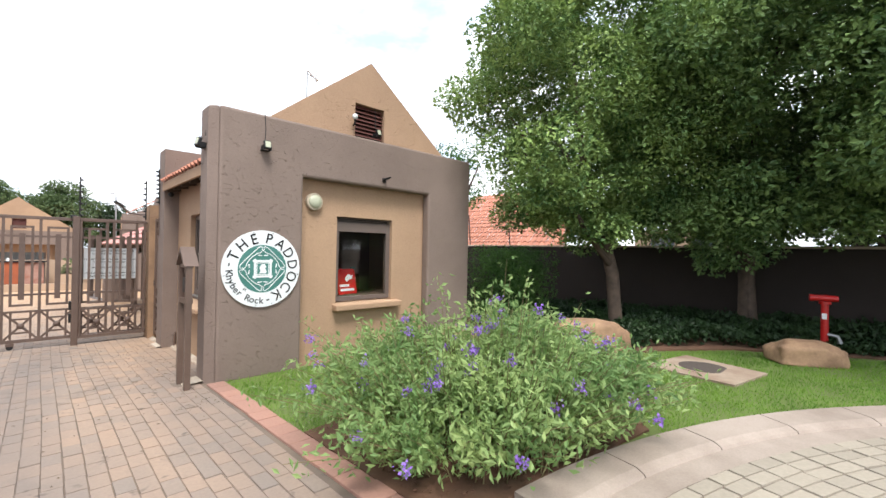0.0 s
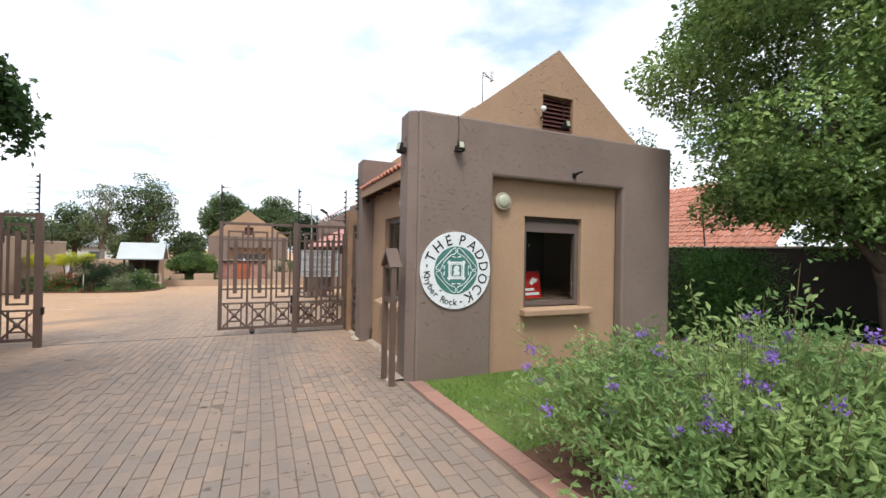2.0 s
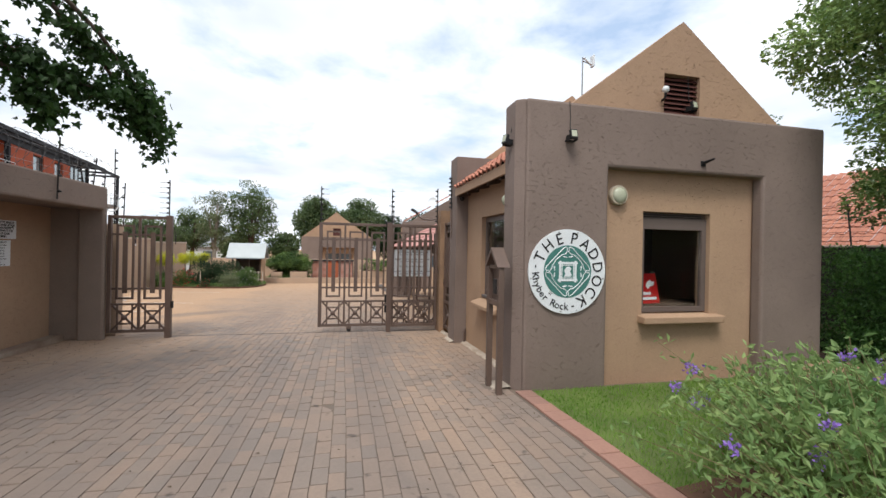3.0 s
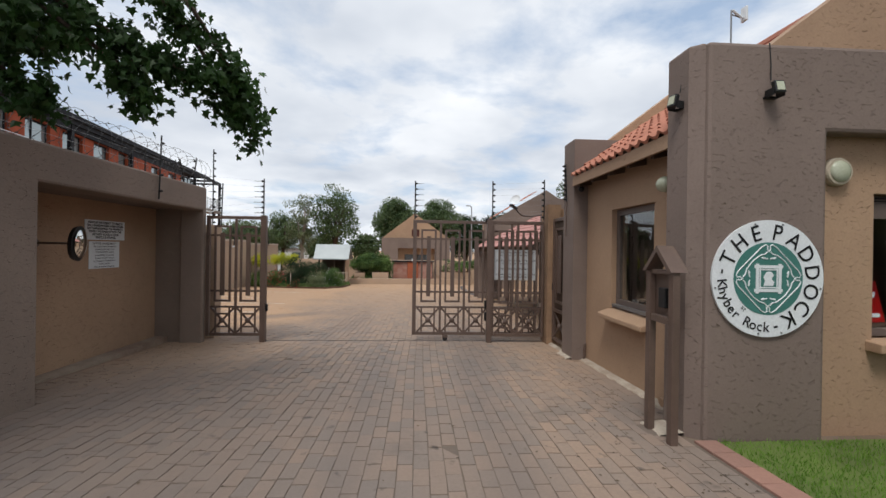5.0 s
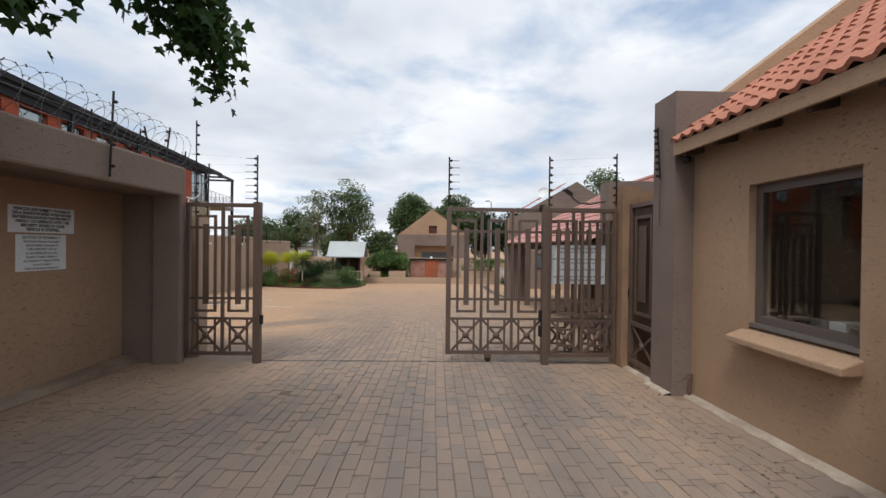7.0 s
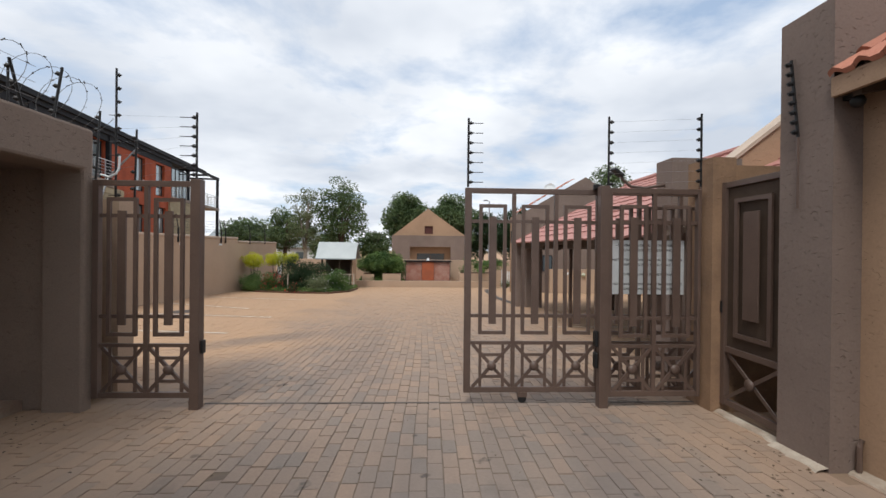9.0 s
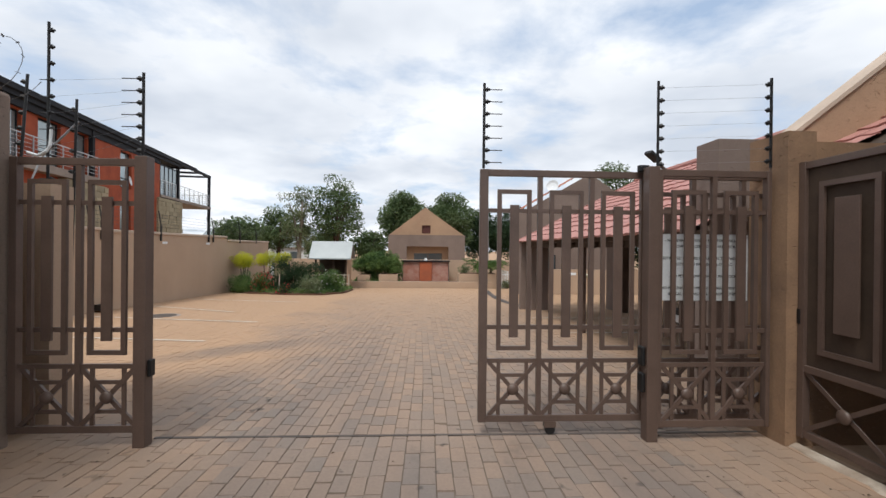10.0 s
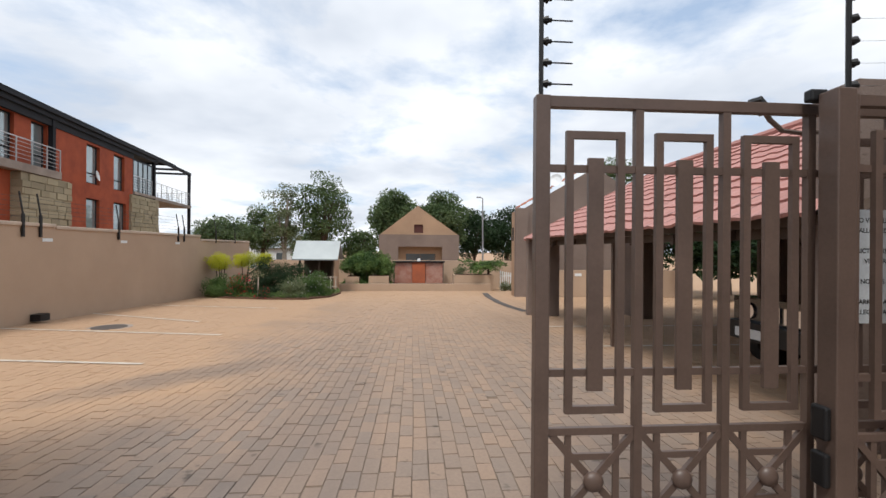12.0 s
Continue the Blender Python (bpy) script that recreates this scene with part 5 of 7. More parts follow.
tube(db, [(0, 0, 0), (0, 0, 0.02), (0, 0, 0.08)], [0.02, 0.2, 0.3], 18, False)
db.transform(Matrix.Translation((6.3, 16.6, 4.6)) @ pose(0, 0, 0, 70, 0, -30))
part("satellite_dish", db, WHITE, rh)
tagged(finish("wall_court_back", slab(6.2, 12.0, 16.1, 16.3, -1.0, 0.62), COURT), "tan plaster wall behind the carport", kind="structure")
b2 = thing("globe_light", (8.0, 16.0, 0.3), "small white bulkhead light on the court wall", "wall lamp")
gb = bmesh.new()
ball(gb, (7.85, 16.05, 0.35), 0.1, 2)
part("globe", gb, LAMPGLASS, b2, smooth=True)
pl = thing("wall_plaque", (7.1, 16.1, 0.4), "pale plate on the court wall", "sign")
part("plate", slab(7.0, 7.3, 16.085, 16.098, 0.36, 0.48), WHITE, pl)

# gabled house at the end of the drive
eh = thing("gabled_house", (0.4, 33.0, -1.1), "tan gabled house with a taupe lower wall beyond the court", "house")
part("lower_wall", wall_with_holes(bmesh.new(), 0, -2.85, 3.64, -1.6, 2.66, 32.3, 32.6, [(-1.3, 2.25, -1.6, 1.68)]), TAUPE, eh)
part("recess_wall", wall_with_holes(bmesh.new(), 0, -1.5, 2.4, -1.6, 2.0, 33.0, 33.2, [(-0.7, 1.75, 0.3, 1.1)]), TAN, eh)
w = part("window", slab(-0.7, 1.75, 33.05, 33.08, 0.3, 1.1), DARKGLASS, eh)
for k in range(3):
    part("frame", slab(-0.7 + 1.2 * k - 0.03, -0.7 + 1.2 * k + 0.03, 33.03, 33.049, 0.3, 1.1), FRAME, w)
gb = bmesh.new()
for o in ([(-2.8, 2.66), (-0.03, 2.66), (-0.03, 4.8)], [(0.71, 2.66), (3.6, 2.66), (0.71, 4.68)], [(-0.03, 3.5), (0.71, 3.5), (0.71, 4.68), (0.28, 5.04), (-0.03, 4.8)]):
    prism(o, 1, 32.61, 32.9, gb)
prism([(-0.03, 2.66), (0.71, 2.66), (0.71, 2.80), (-0.03, 2.80)], 1, 32.61, 32.9, gb)
part("gable", gb, TAN, eh)
part("vent", slab(-0.03, 0.71, 32.75, 32.78, 2.80, 3.5), LOUVRE, eh)
part("roof", prism([(-2.9, 2.5), (0.28, 4.9), (3.7, 2.5)], 1, 32.91, 42), PINKTILE, eh)

# ---- fountain and planters at the far end ----
fo = thing("fountain_wall", (0.25, 22.5, -0.8), "rust-clad fountain wall with pink stone water panels", "fountain")
part("coping", slab(-1.25, 1.75, 22.35, 22.75, 0.72, 0.80, 0.01), DARKSTEEL, fo)
part("body", slab(-1.2, 1.7, 22.56, 22.74, -0.9, 0.719), TAUPE, fo)
part("water_panel", slab(-1.12, -0.14, 22.48, 22.555, -0.75, 0.70, 0.01), PINKSTONE, fo)
part("water_panel", slab(0.66, 1.64, 22.48, 22.555, -0.75, 0.70, 0.01), PINKSTONE, fo)
part("centre_panel", slab(-0.12, 0.64, 22.42, 22.555, -0.75, 0.79, 0.01), TERRA, fo)
part("lamp", tube(bmesh.new(), [(0.26, 22.5, 0.8), (0.26, 22.5, 0.95)], [0.1, 0.07], 12), WHITE, fo)
part("basin", soften(slab(-1.9, 2.4, 21.9, 22.2, -1.0, -0.55), 0.03), TAN, fo)
lw = thing("planter_wall", (0, 20.3, -0.7), "low tan plastered planter wall", "planter")
part("front", soften(slab(-3.87, 4.02, 20.15, 20.4, -0.95, -0.33), 0.03), COURT, lw)
part("soil", slab(-3.8, 4.0, 20.41, 21.9, -0.95, -0.42), SOIL, lw)
for x0, x1, zt in ((-3.6, -2.9, 0.02), (-2.4, -1.35, 0.05), (2.13, 4.3, 0.12)):
    p = thing("planter_box", ((x0 + x1) / 2, 20.7, -0.7), "tan plastered planter box", "planter")
    part("box", soften(slab(x0, x1, 20.5, 21.6, -0.9, zt), 0.03), COURT, p)
    part("soil", slab(x0 + 0.08, x1 - 0.08, 20.6, 21.5, zt + 0.001, zt + 0.02), SOIL, p)
wf = thing("picket_fence", (5.2, 20.5, -0.6), "white picket fence by the planter", "fence")
for k in range(11):
    x = 4.6 + 0.11 * k
    part("picket", slab(x, x + 0.06, 20.5, 20.52, -0.7, 0.35 - 0.02 * k, 0.004), WHITE, wf)
for z in (-0.45, 0.05):
    part("rail", slab(4.6, 5.8, 20.521, 20.55, z, z + 0.06), WHITE, wf)
sh = thing("play_shed", (-4.5, 18.9, -0.6), "small timber shed with a pale zinc roof", "shed")
part("roof", prism([(18.35, 0.93), (19.1, 1.8), (19.9, 0.93), (19.9, 0.99), (19.1, 1.87), (18.35, 0.99)], 0, -5.75, -3.62), ZINC, sh)
part("gable_end", prism([(18.6, -0.7), (19.7, -0.7), (19.7, 1.1), (19.12, 1.72), (18.6, 1.1)], 0, -3.86, -3.80), TAN, sh)
part("back", slab(-5.5, -3.87, 19.6, 19.68, -0.7, 1.1), WOOD, sh)
for x in (-5.5, -4.6, -3.95):
    part("post", slab(x, x + 0.09, 18.6, 18.69, -0.7, 0.95), WOOD, sh)
ff = thing("low_fence", (-4.6, 18.0, -0.6), "low white rail fence before the shed", "fence")
for k in range(9):
    part("picket", slab(-5.6 + 0.24 * k, -5.565 + 0.24 * k, 18.1, 18.12, -0.65, 0.2), LINEPAINT, ff)
for z in (-0.3, 0.14):
    part("rail", slab(-5.65, -3.6, 18.121, 18.14, z, z + 0.03), LINEPAINT, ff)
slp = thing("street_lamp", (5.94, 35, -1.2), "tall thin grey street lamp", "street lamp")
part("pole", tube(bmesh.new(), [(6.05, 35, -1.3), (6.0, 35, 6.0), (5.8, 35, 6.1)], [0.09, 0.05, 0.05], 8), WIRE, slp)
part("head", slab(5.45, 5.85, 34.9, 35.1, 6.05, 6.15, 0.02), WIRE, slp)
# distant white-roofed houses
for x, y, z, w_, lab in ((-13.5, 42, 1.5, 5, "pale-roofed house among far trees"), (-29, 62, 2.6, 9, "grey-roofed house beyond the offices")):
    h = thing("distant_house", (x, y, -1.3), lab, "house")
    part("wall", slab(x - w_ / 2, x + w_ / 2, y, y + 6, -2, z), WHITE, h)
    part("roof", prism([(y - 0.3, z), (y + 3, z + 1.8), (y + 6.3, z)], 0, x - w_ / 2 - 0.3, x + w_ / 2 + 0.3), ZINC, h)
    part("window", slab(x - 0.5, x + 0.5, y - 0.03, y - 0.002, z - 1.6, z - 0.5), DARKGLASS, h)
# neighbour's house beyond the garden wall
nh = thing("neighbour_house", (20, -1, -0.2), "tan house with a terracotta tiled roof beyond the dark wall", "house")
tiled_slope(nh, 17.2, 2.0, 20.6, 5.1, -0.6, 7.5, ROOFTILE, 0.3, 0.4)
part("wall", slab(17.5, 17.7, -0.5, 7.4, -0.4, 2.2), TAN, nh)
part("gable_wall", prism([(-6.9, -0.4), (-3.3, -0.4), (-3.3, 2.6), (-5.0, 2.75), (-6.9, 2.6)], 0, 17.9, 18.1), COURT, nh)
part("window", slab(17.86, 17.899, -6.2, -5.3, 1.9, 2.4), DARKGLASS, nh)
part("window", slab(17.86, 17.899, -4.7, -3.9, 1.9, 2.4), DARKGLASS, nh)
nf = thing("garden_fence", (12.9, 0, 2.0), "black electric fence on the dark garden wall", "fence")
for y in (-1.2, 0.6, 2.4, 4.2):
    part("pole", tube(bmesh.new(), [(12.9, y, 2.02), (12.9, y + 0.1, 3.1)], 0.02, 5), BLACK, nf)
for k in range(9):
    part("wire", tube(bmesh.new(), [(12.9, -1.6, 2.12 + 0.11 * k), (12.9, 5.0, 2.12 + 0.11 * k)], 0.006, 3), BLACK, nf)

# ---- pale cement fillets at the foot of the walls, wind-blown leaves ----
FILLET = material("pale_cement_fillet", (0.44, 0.38, 0.31), (0.27, 0.21, 0.16), 0.9, stain=3.5, grain=60, bump=0.5)


def fillet(x0, x1, y0, y1, label):
    """A low cement strip that follows the fall of the ground, its outer edge a little uneven."""
    b3 = bmesh.new()
    rf = random.Random(int(abs(x0 * 31 + y0 * 17)))
    along_y = y1 - y0 > x1 - x0
    m_ = max(4, round(max(y1 - y0, x1 - x0) / 0.09))
    rows_ = []
    for k in range(m_ + 1):
        t_ = k / m_
        j_ = rf.uniform(-0.02, 0.02)
        if along_y:
            y_ = y0 + (y1 - y0) * t_
            rows_.append([b3.verts.new(p) for p in ((x0 + j_, y_, gz(y_) - 0.01), (x0 + 0.02 + j_, y_, gz(y_) + 0.012), (x1, y_, gz(y_) + 0.03))])
        else:
            x_ = x0 + (x1 - x0) * t_
            rows_.append([b3.verts.new(p) for p in ((x_, y0 + j_, gz(y0) - 0.01), (x_, y0 + 0.02 + j_, gz(y0) + 0.012), (x_, y1, gz(y1) + 0.03))])
    for p_, q_ in zip(rows_, rows_[1:]):
        for k in range(2):
            b3.faces.new((p_[k], q_[k], q_[k + 1], p_[k + 1]) if not along_y else (p_[k], p_[k + 1], q_[k + 1], q_[k]))
    tagged(finish("fillet", b3, FILLET), label, kind="structure")


fillet(3.15, 3.258, -3.9, -1.385, "pale cement fillet along the side wall of the gatehouse")
fillet(2.95, 3.038, -1.38, -0.93, "pale cement fillet at the foot of the fin wall")
fillet(3.04, 3.12, -0.92, -0.15, "pale cement fillet under the pedestrian gate")
fillet(2.75, 2.968, -4.24, -3.93, "pale cement fillet round the intercom stand")
rq = random.Random(5)
DRYLEAF = material("dry_fallen_leaf", (0.10, 0.065, 0.035), (0.045, 0.035, 0.022), 0.8, per="island")
db = bmesh.new()
for k in range(520):
    zone = rq.random()
    if zone < 0.42:
        x_, y_ = 2.95 - abs(rq.gauss(0, 0.55)), rq.uniform(-5.2, -0.6)
    elif zone < 0.75:
        x_, y_ = LX - 0.5 + abs(rq.gauss(0, 0.6)), rq.uniform(-3.2, -0.1)
    else:
        x_, y_ = rq.uniform(-2.6, 2.7), rq.uniform(-7.0, 0.1)
    s_, a_ = rq.uniform(0.006, 0.02), rq.uniform(0, 6.28)
    ca_, sa_ = math.cos(a_), math.sin(a_)
    vs = [db.verts.new((x_ + s_ * (u_ * ca_ - v_ * sa_), y_ + s_ * (u_ * sa_ + v_ * ca_), gz(y_) + 0.004 + h_)) for u_, v_, h_ in ((-1, 0, 0), (0, -0.5, 0.004), (1, 0, 0.001), (0, 0.5, 0.005))]
    db.faces.new(vs)
tagged(finish("fallen_leaves", db, DRYLEAF, kind="stuff"), "dry brown fallen leaves scattered on the paving", "leaves", kind="stuff")

# ---- parked off-road car under the carport ----
car = thing("parked_car", (6.3, 3.0, gz(3.0)), "black off-road car parked under the carport", "car")
CZ = gz(3.0)
part("body", soften(slab(4.55, 8.5, 2.2, 3.85, CZ + 0.42, CZ + 0.98), 0.08), CARPAINT, car)
part("cabin", soften(prism([(5.5, CZ + 0.98), (5.95, CZ + 1.62), (8.3, CZ + 1.66), (8.45, CZ + 0.98)], 1, 2.28, 3.77), 0.05), CARPAINT, car)
part("windscreen", prism([(5.53, CZ + 1.06), (5.88, CZ + 1.56), (5.87, CZ + 1.565), (5.52, CZ + 1.065)], 1, 2.38, 3.67), DARKGLASS, car)
part("side_window", slab(6.1, 8.1, 3.771, 3.777, CZ + 1.1, CZ + 1.5), DARKGLASS, car)
for y in (2.14, 3.70):
    for x in (5.15, 7.8):
        wh = part("tyre", tube(bmesh.new(), [(x, y, CZ + 0.37), (x, y + 0.22, CZ + 0.37)], 0.37, 24), RUBBER, car)
        part("rim", tube(bmesh.new(), [(x, y + 0.19, CZ + 0.37), (x, y + 0.235, CZ + 0.37)], 0.22, 18), CHROME, wh)
part("bumper", soften(slab(4.42, 4.57, 2.2, 3.85, CZ + 0.42, CZ + 0.66), 0.03), BLACK, car)
part("number_plate", slab(4.405, 4.419, 3.2, 3.65, CZ + 0.46, CZ + 0.58), WHITE, car)
for y in (2.45, 3.58):
    part("headlight", tube(bmesh.new(), [(4.56, y, CZ + 0.8), (4.52, y, CZ + 0.8)], 0.11, 18), CHROME, car)
for k in range(7):
    part("grille_bar", slab(4.53, 4.548, 2.68 + 0.1 * k, 2.72 + 0.1 * k, CZ + 0.7, CZ + 0.9), CHROME, car)

# near end wall of the carport with its raised gable
tagged(finish("wall_carport_end", prism([(4.2, -0.3), (4.2, 2.57), (7.0, 4.76), (9.8, 2.57), (9.8, -0.3)], 1, 1.76, 2.0), TAN), "tan plaster gable wall at the near end of the carport", kind="structure")
for sgn in (-1, 1):
    tagged(finish("coping_carport", prism([(7.0 + sgn * 2.82, 2.57), (7.0, 4.765), (7.0, 4.83), (7.0 + sgn * 2.86, 2.60)], 1, 1.73, 2.03), COPING), "pale coping on the carport gable", kind="structure")

# ---- court floor things ----
mh = thing("manhole_cover", (-6.68, 7.85, gz(7.85)), "round iron manhole cover in the court paving", "manhole cover")


def flat_disc(x, y, r, lift, n=36, h=0.02):
    b = bmesh.new()
    tube(b, [(x, y, gz(y) + lift - h), (x, y, gz(y) + lift)], r, n)
    return b


part("ring", flat_disc(-6.68, 7.85, 0.42, 0.006), KERB, mh)
part("lid", flat_disc(-6.68, 7.85, 0.33, 0.012), IRON, mh)
lines = [((-8.85, 7.77), (-3.82, 6.75)), ((-8.9, 10.45), (-5.2, 8.7)), ((-7.6, 4.9), (-3.83, 4.35)), ((-8.65, 12.75), (-4.3, 11.7)), ((3.0, 5.3), (9.8, 5.3)), ((3.0, 7.6), (9.8, 7.6))]
for (xa, ya), (xb, yb) in lines:
    b = bmesh.new()
    d = Vector((xb - xa, yb - ya, 0)).normalized()
    nn = Vector((-d.y, d.x, 0)) * 0.04
    vs = [b.verts.new((p.x, p.y, gz(p.y) + 0.009)) for p in (Vector((xa, ya, 0)) - nn, Vector((xb, yb, 0)) - nn, Vector((xb, yb, 0)) + nn, Vector((xa, ya, 0)) + nn)]
    b.faces.new(vs)
    tagged(finish("parking_line", b, LINEPAINT), "faded white painted parking line", kind="structure")
dr = bmesh.new()
pts = [(3.42, 18.4), (3.2, 16.0), (3.12, 13.5), (3.2, 11.8), (3.36, 10.6)]
ring = [(dr.verts.new((x - 0.14, y, gz(y) + 0.010)), dr.verts.new((x + 0.14, y, gz(y) + 0.010))) for x, y in pts]
for (a, c), (e, f) in zip(ring, ring[1:]):
    dr.faces.new((a, c, f, e))
tagged(finish("drain_channel", dr, IRON), "dark cobbled drain channel in the paving", kind="structure")
gb_ = thing("wall_light_box", (-8.8, 8.6, -0.2), "small black box at the foot of the court wall", "light")
part("body", soften(slab(-8.89, -8.66, 8.52, 8.78, -0.24, -0.08), 0.015), BLACK, gb_)
for y in (8.98, 11.67, 14.6):
    ps = thing("wall_plate", (-8.9, y, 1.65), "small white notice plate on the court wall", "sign", "notice plates on the court wall")
    part("plate", slab(-8.898, -8.89, y - 0.14, y + 0.14, 1.62, 1.70), WHITE, ps)
for y in (5.4, 8.3, 8.75, 11.4, 14.6, 15.0, 17.6, 19.6):
    t = thing("wall_bracket", (-8.88, y, 1.7), "black steel fence bracket on the court wall", "bracket", "court wall brackets")
    part("arm", slab(-8.885, -8.84, y - 0.03, y + 0.03, 1.72, 2.25, 0.005), BLACK, t)
    part("pole", tube(bmesh.new(), [(-8.86, y, 2.2), (-8.95, y, 2.75)], 0.018, 5), BLACK, t)
tb_ = thing("court_fence", (-8.9, 10, 2.4), "thin fence wires along the court wall", "fence")
for k in range(5):
    part("wire", tube(bmesh.new(), [(-8.9, 2, 2.2 + 0.11 * k), (-8.9, 21, 2.15 + 0.11 * k)], 0.004, 3), BLACK, tb_)

# ---- plants ----
def leaf_mesh(name, pts, size, mat, parent=None, at=None, seed=1, width=0.5, droop=0.2, fold=0.25, kind="stuff", label="", out=None, nrm=None):
    """Many small folded leaves of four corners, one at each point, turned at random; out: the ways they lean; nrm: the ways their faces look."""
    rs = np.random.RandomState(seed)
    n = len(pts)
    d = rs.normal(size=(n, 3))
    if out is not None:
        d = d * 0.6 + out
    d[:, 2] -= droop
    d /= np.linalg.norm(d, axis=1)[:, None]
    side = np.cross(d, rs.normal(size=(n, 3)) if nrm is None else rs.normal(size=(n, 3)) * 0.3 + nrm)
    side /= np.linalg.norm(side, axis=1)[:, None] + 1e-9
    up = np.cross(side, d)
    s = size * rs.uniform(0.6, 1.25, size=(n, 1))
    p = np.asarray(pts)
    mid = p + d * s * 0.5
    v = np.stack([p, mid + side * s * width * 0.5 + up * s * fold * width, p + d * s, mid - side * s * width * 0.5 + up * s * fold * width], axis=1).reshape(-1, 3)
    k = np.arange(n)[:, None] * 4
    f = np.concatenate([k + [0, 1, 2], k + [0, 2, 3]], axis=1).reshape(-1, 3)
    o = np.array(at if at is not None else (world_of(parent).translation if parent else (0, 0, 0)))
    return mesh_from(name, v, f, mat, parent, o, kind, label)


def crown_points(rs, clumps, per, spread=0.9):
    """Points on the shells of lumpy clumps (x, y, z, radius), and the ways out of them."""
    P, O = [], []
    for x, y, z, r in clumps:
        m = max(20, int(per * r * r))
        u = rs.normal(size=(m, 3))
        u /= np.linalg.norm(u, axis=1)[:, None]
        u = u[(u[:, 2] > -0.25) | (rs.rand(m) < 0.65)]
        rad = r * (1 - 0.5 * rs.rand(len(u), 1) ** 2.6 * spread)
        lump = 1 + 0.18 * np.sin(u[:, :1] * 7 + x * 3) * np.cos(u[:, 1:2] * 8 + y * 5)
        P.append(np.array((x, y, z)) + u * rad * lump * (1, 1, 0.7))
        O.append(u)
    return np.concatenate(P), np.concatenate(O)


def tree(name, base, label, mat, clumps, trunk, limbs, per=520, size=0.12, seed=1, bark=BARK, width=0.6):
    t = thing(name, base, label, "tree")
    tb = bmesh.new()
    tube(tb, [p for p, r in trunk], [r for p, r in trunk], 12)
    part("trunk", tb, bark, t, smooth=True)
    for a, m, c, r in limbs:
        part("limb", tube(bmesh.new(), [a, m, c], [r, r * 0.7, r * 0.25], 7), bark, t, smooth=True)
    rs = np.random.RandomState(seed)
    P, O = crown_points(rs, clumps, per)
    leaf_mesh("crown", P, size, mat, t, seed=seed, out=O * 0.9 * (1, 1, 0.3), width=width, nrm=O + (0, 0, 0.6))
    return t


def clump_field(rs, c, r, n, rmin, rmax, low=-1.0):
    """Clumps scattered near the skin of an ellipsoid with centre c and half-sizes r."""
    out = []
    while len(out) < n:
        u = rs.normal(size=3)
        u /= np.linalg.norm(u)
        if u[2] < low:
            continue
        k = rs.uniform(0.45, 1.0)
        out.append((c[0] + u[0] * r[0] * k, c[1] + u[1] * r[1] * k, c[2] + u[2] * r[2] * k, rs.uniform(rmin, rmax)))
    return out


rs = np.random.RandomState(11)
# two large trees over the lawn
T1, T2 = (9.75, -6.3, 0.2), (11.85, -8.0, 0.27)
c1 = clump_field(rs, (9.9, -5.3, 5.1), (2.9, 2.8, 3.3), 118, 0.38, 0.80)
c1 += [(9.15 + 0.28 * k, -6.4 + 0.25 * (k % 4), 2.2 + 0.12 * (k % 3), 0.42) for k in range(6)]
c1 += [(8.7 + 0.36 * k, -4.5 - 0.40 * k, 2.45 + 0.20 * (k % 3), 0.55) for k in range(2, 9)]
c1 += [(9.0 + 0.36 * k, -5.2 - 0.36 * k, 2.75 + 0.22 * (k % 3), 0.6) for k in range(9)]
c2 = clump_field(rs, (11.6, -8.6, 5.5), (3.1, 3.4, 3.6), 104, 0.42, 0.85)
c2 += [(11.0 + 0.3 * k, -7.9 + 0.3 * (k % 3), 2.3 + 0.14 * (k % 3), 0.45) for k in range(6)] + [(11.2, -7.5, 1.8, 0.32), (11.3, -7.4, 1.55, 0.25)]
c2 += [(10.4 + 0.35 * k, -6.6 - 0.55 * k, 2.75 + 0.2 * (k % 3), 0.6) for k in range(9)]
c2 += clump_field(rs, (10.8, -11.5, 4.6), (2.6, 2.2, 3.1), 64, 0.55, 0.95)
c2 += clump_field(rs, (12.2, -9.2, 5.6), (2.6, 3.6, 3.4), 56, 0.7, 1.05)
c2 += [(10.3 + 0.13 * k, -6.9 - 0.42 * k, 2.42 + 0.14 * (k % 3), 0.46) for k in range(13)]
c2 += [(11.3 + 0.12 * k, -6.6 - 0.45 * k, 2.30 + 0.16 * (k % 3), 0.48) for k in range(13)]
tree("tree", T1, "tall broad tree with dense mid-green leaves on the lawn", LEAF_TREE, c1,
     [((9.75, -6.3, 0.0), 0.17), ((9.68, -6.25, 0.5), 0.13), ((9.62, -6.2, 1.4), 0.12), ((9.7, -5.9, 2.4), 0.11), ((9.6, -5.5, 4.0), 0.08), ((9.6, -5.2, 6.4), 0.03)],
     [((9.62, -6.2, 1.5), (9.0, -5.7, 2.6), (8.2, -5.0, 3.8), 0.07), ((9.65, -6.1, 1.7), (10.4, -6.0, 3.0), (11.0, -5.6, 4.6), 0.07),
      ((9.66, -5.8, 2.4), (9.2, -4.9, 3.6), (8.6, -4.0, 5.2), 0.06), ((9.6, -5.5, 3.4), (10.2, -4.4, 4.6), (10.6, -3.6, 5.8), 0.05)], per=3300, size=0.088, seed=3)
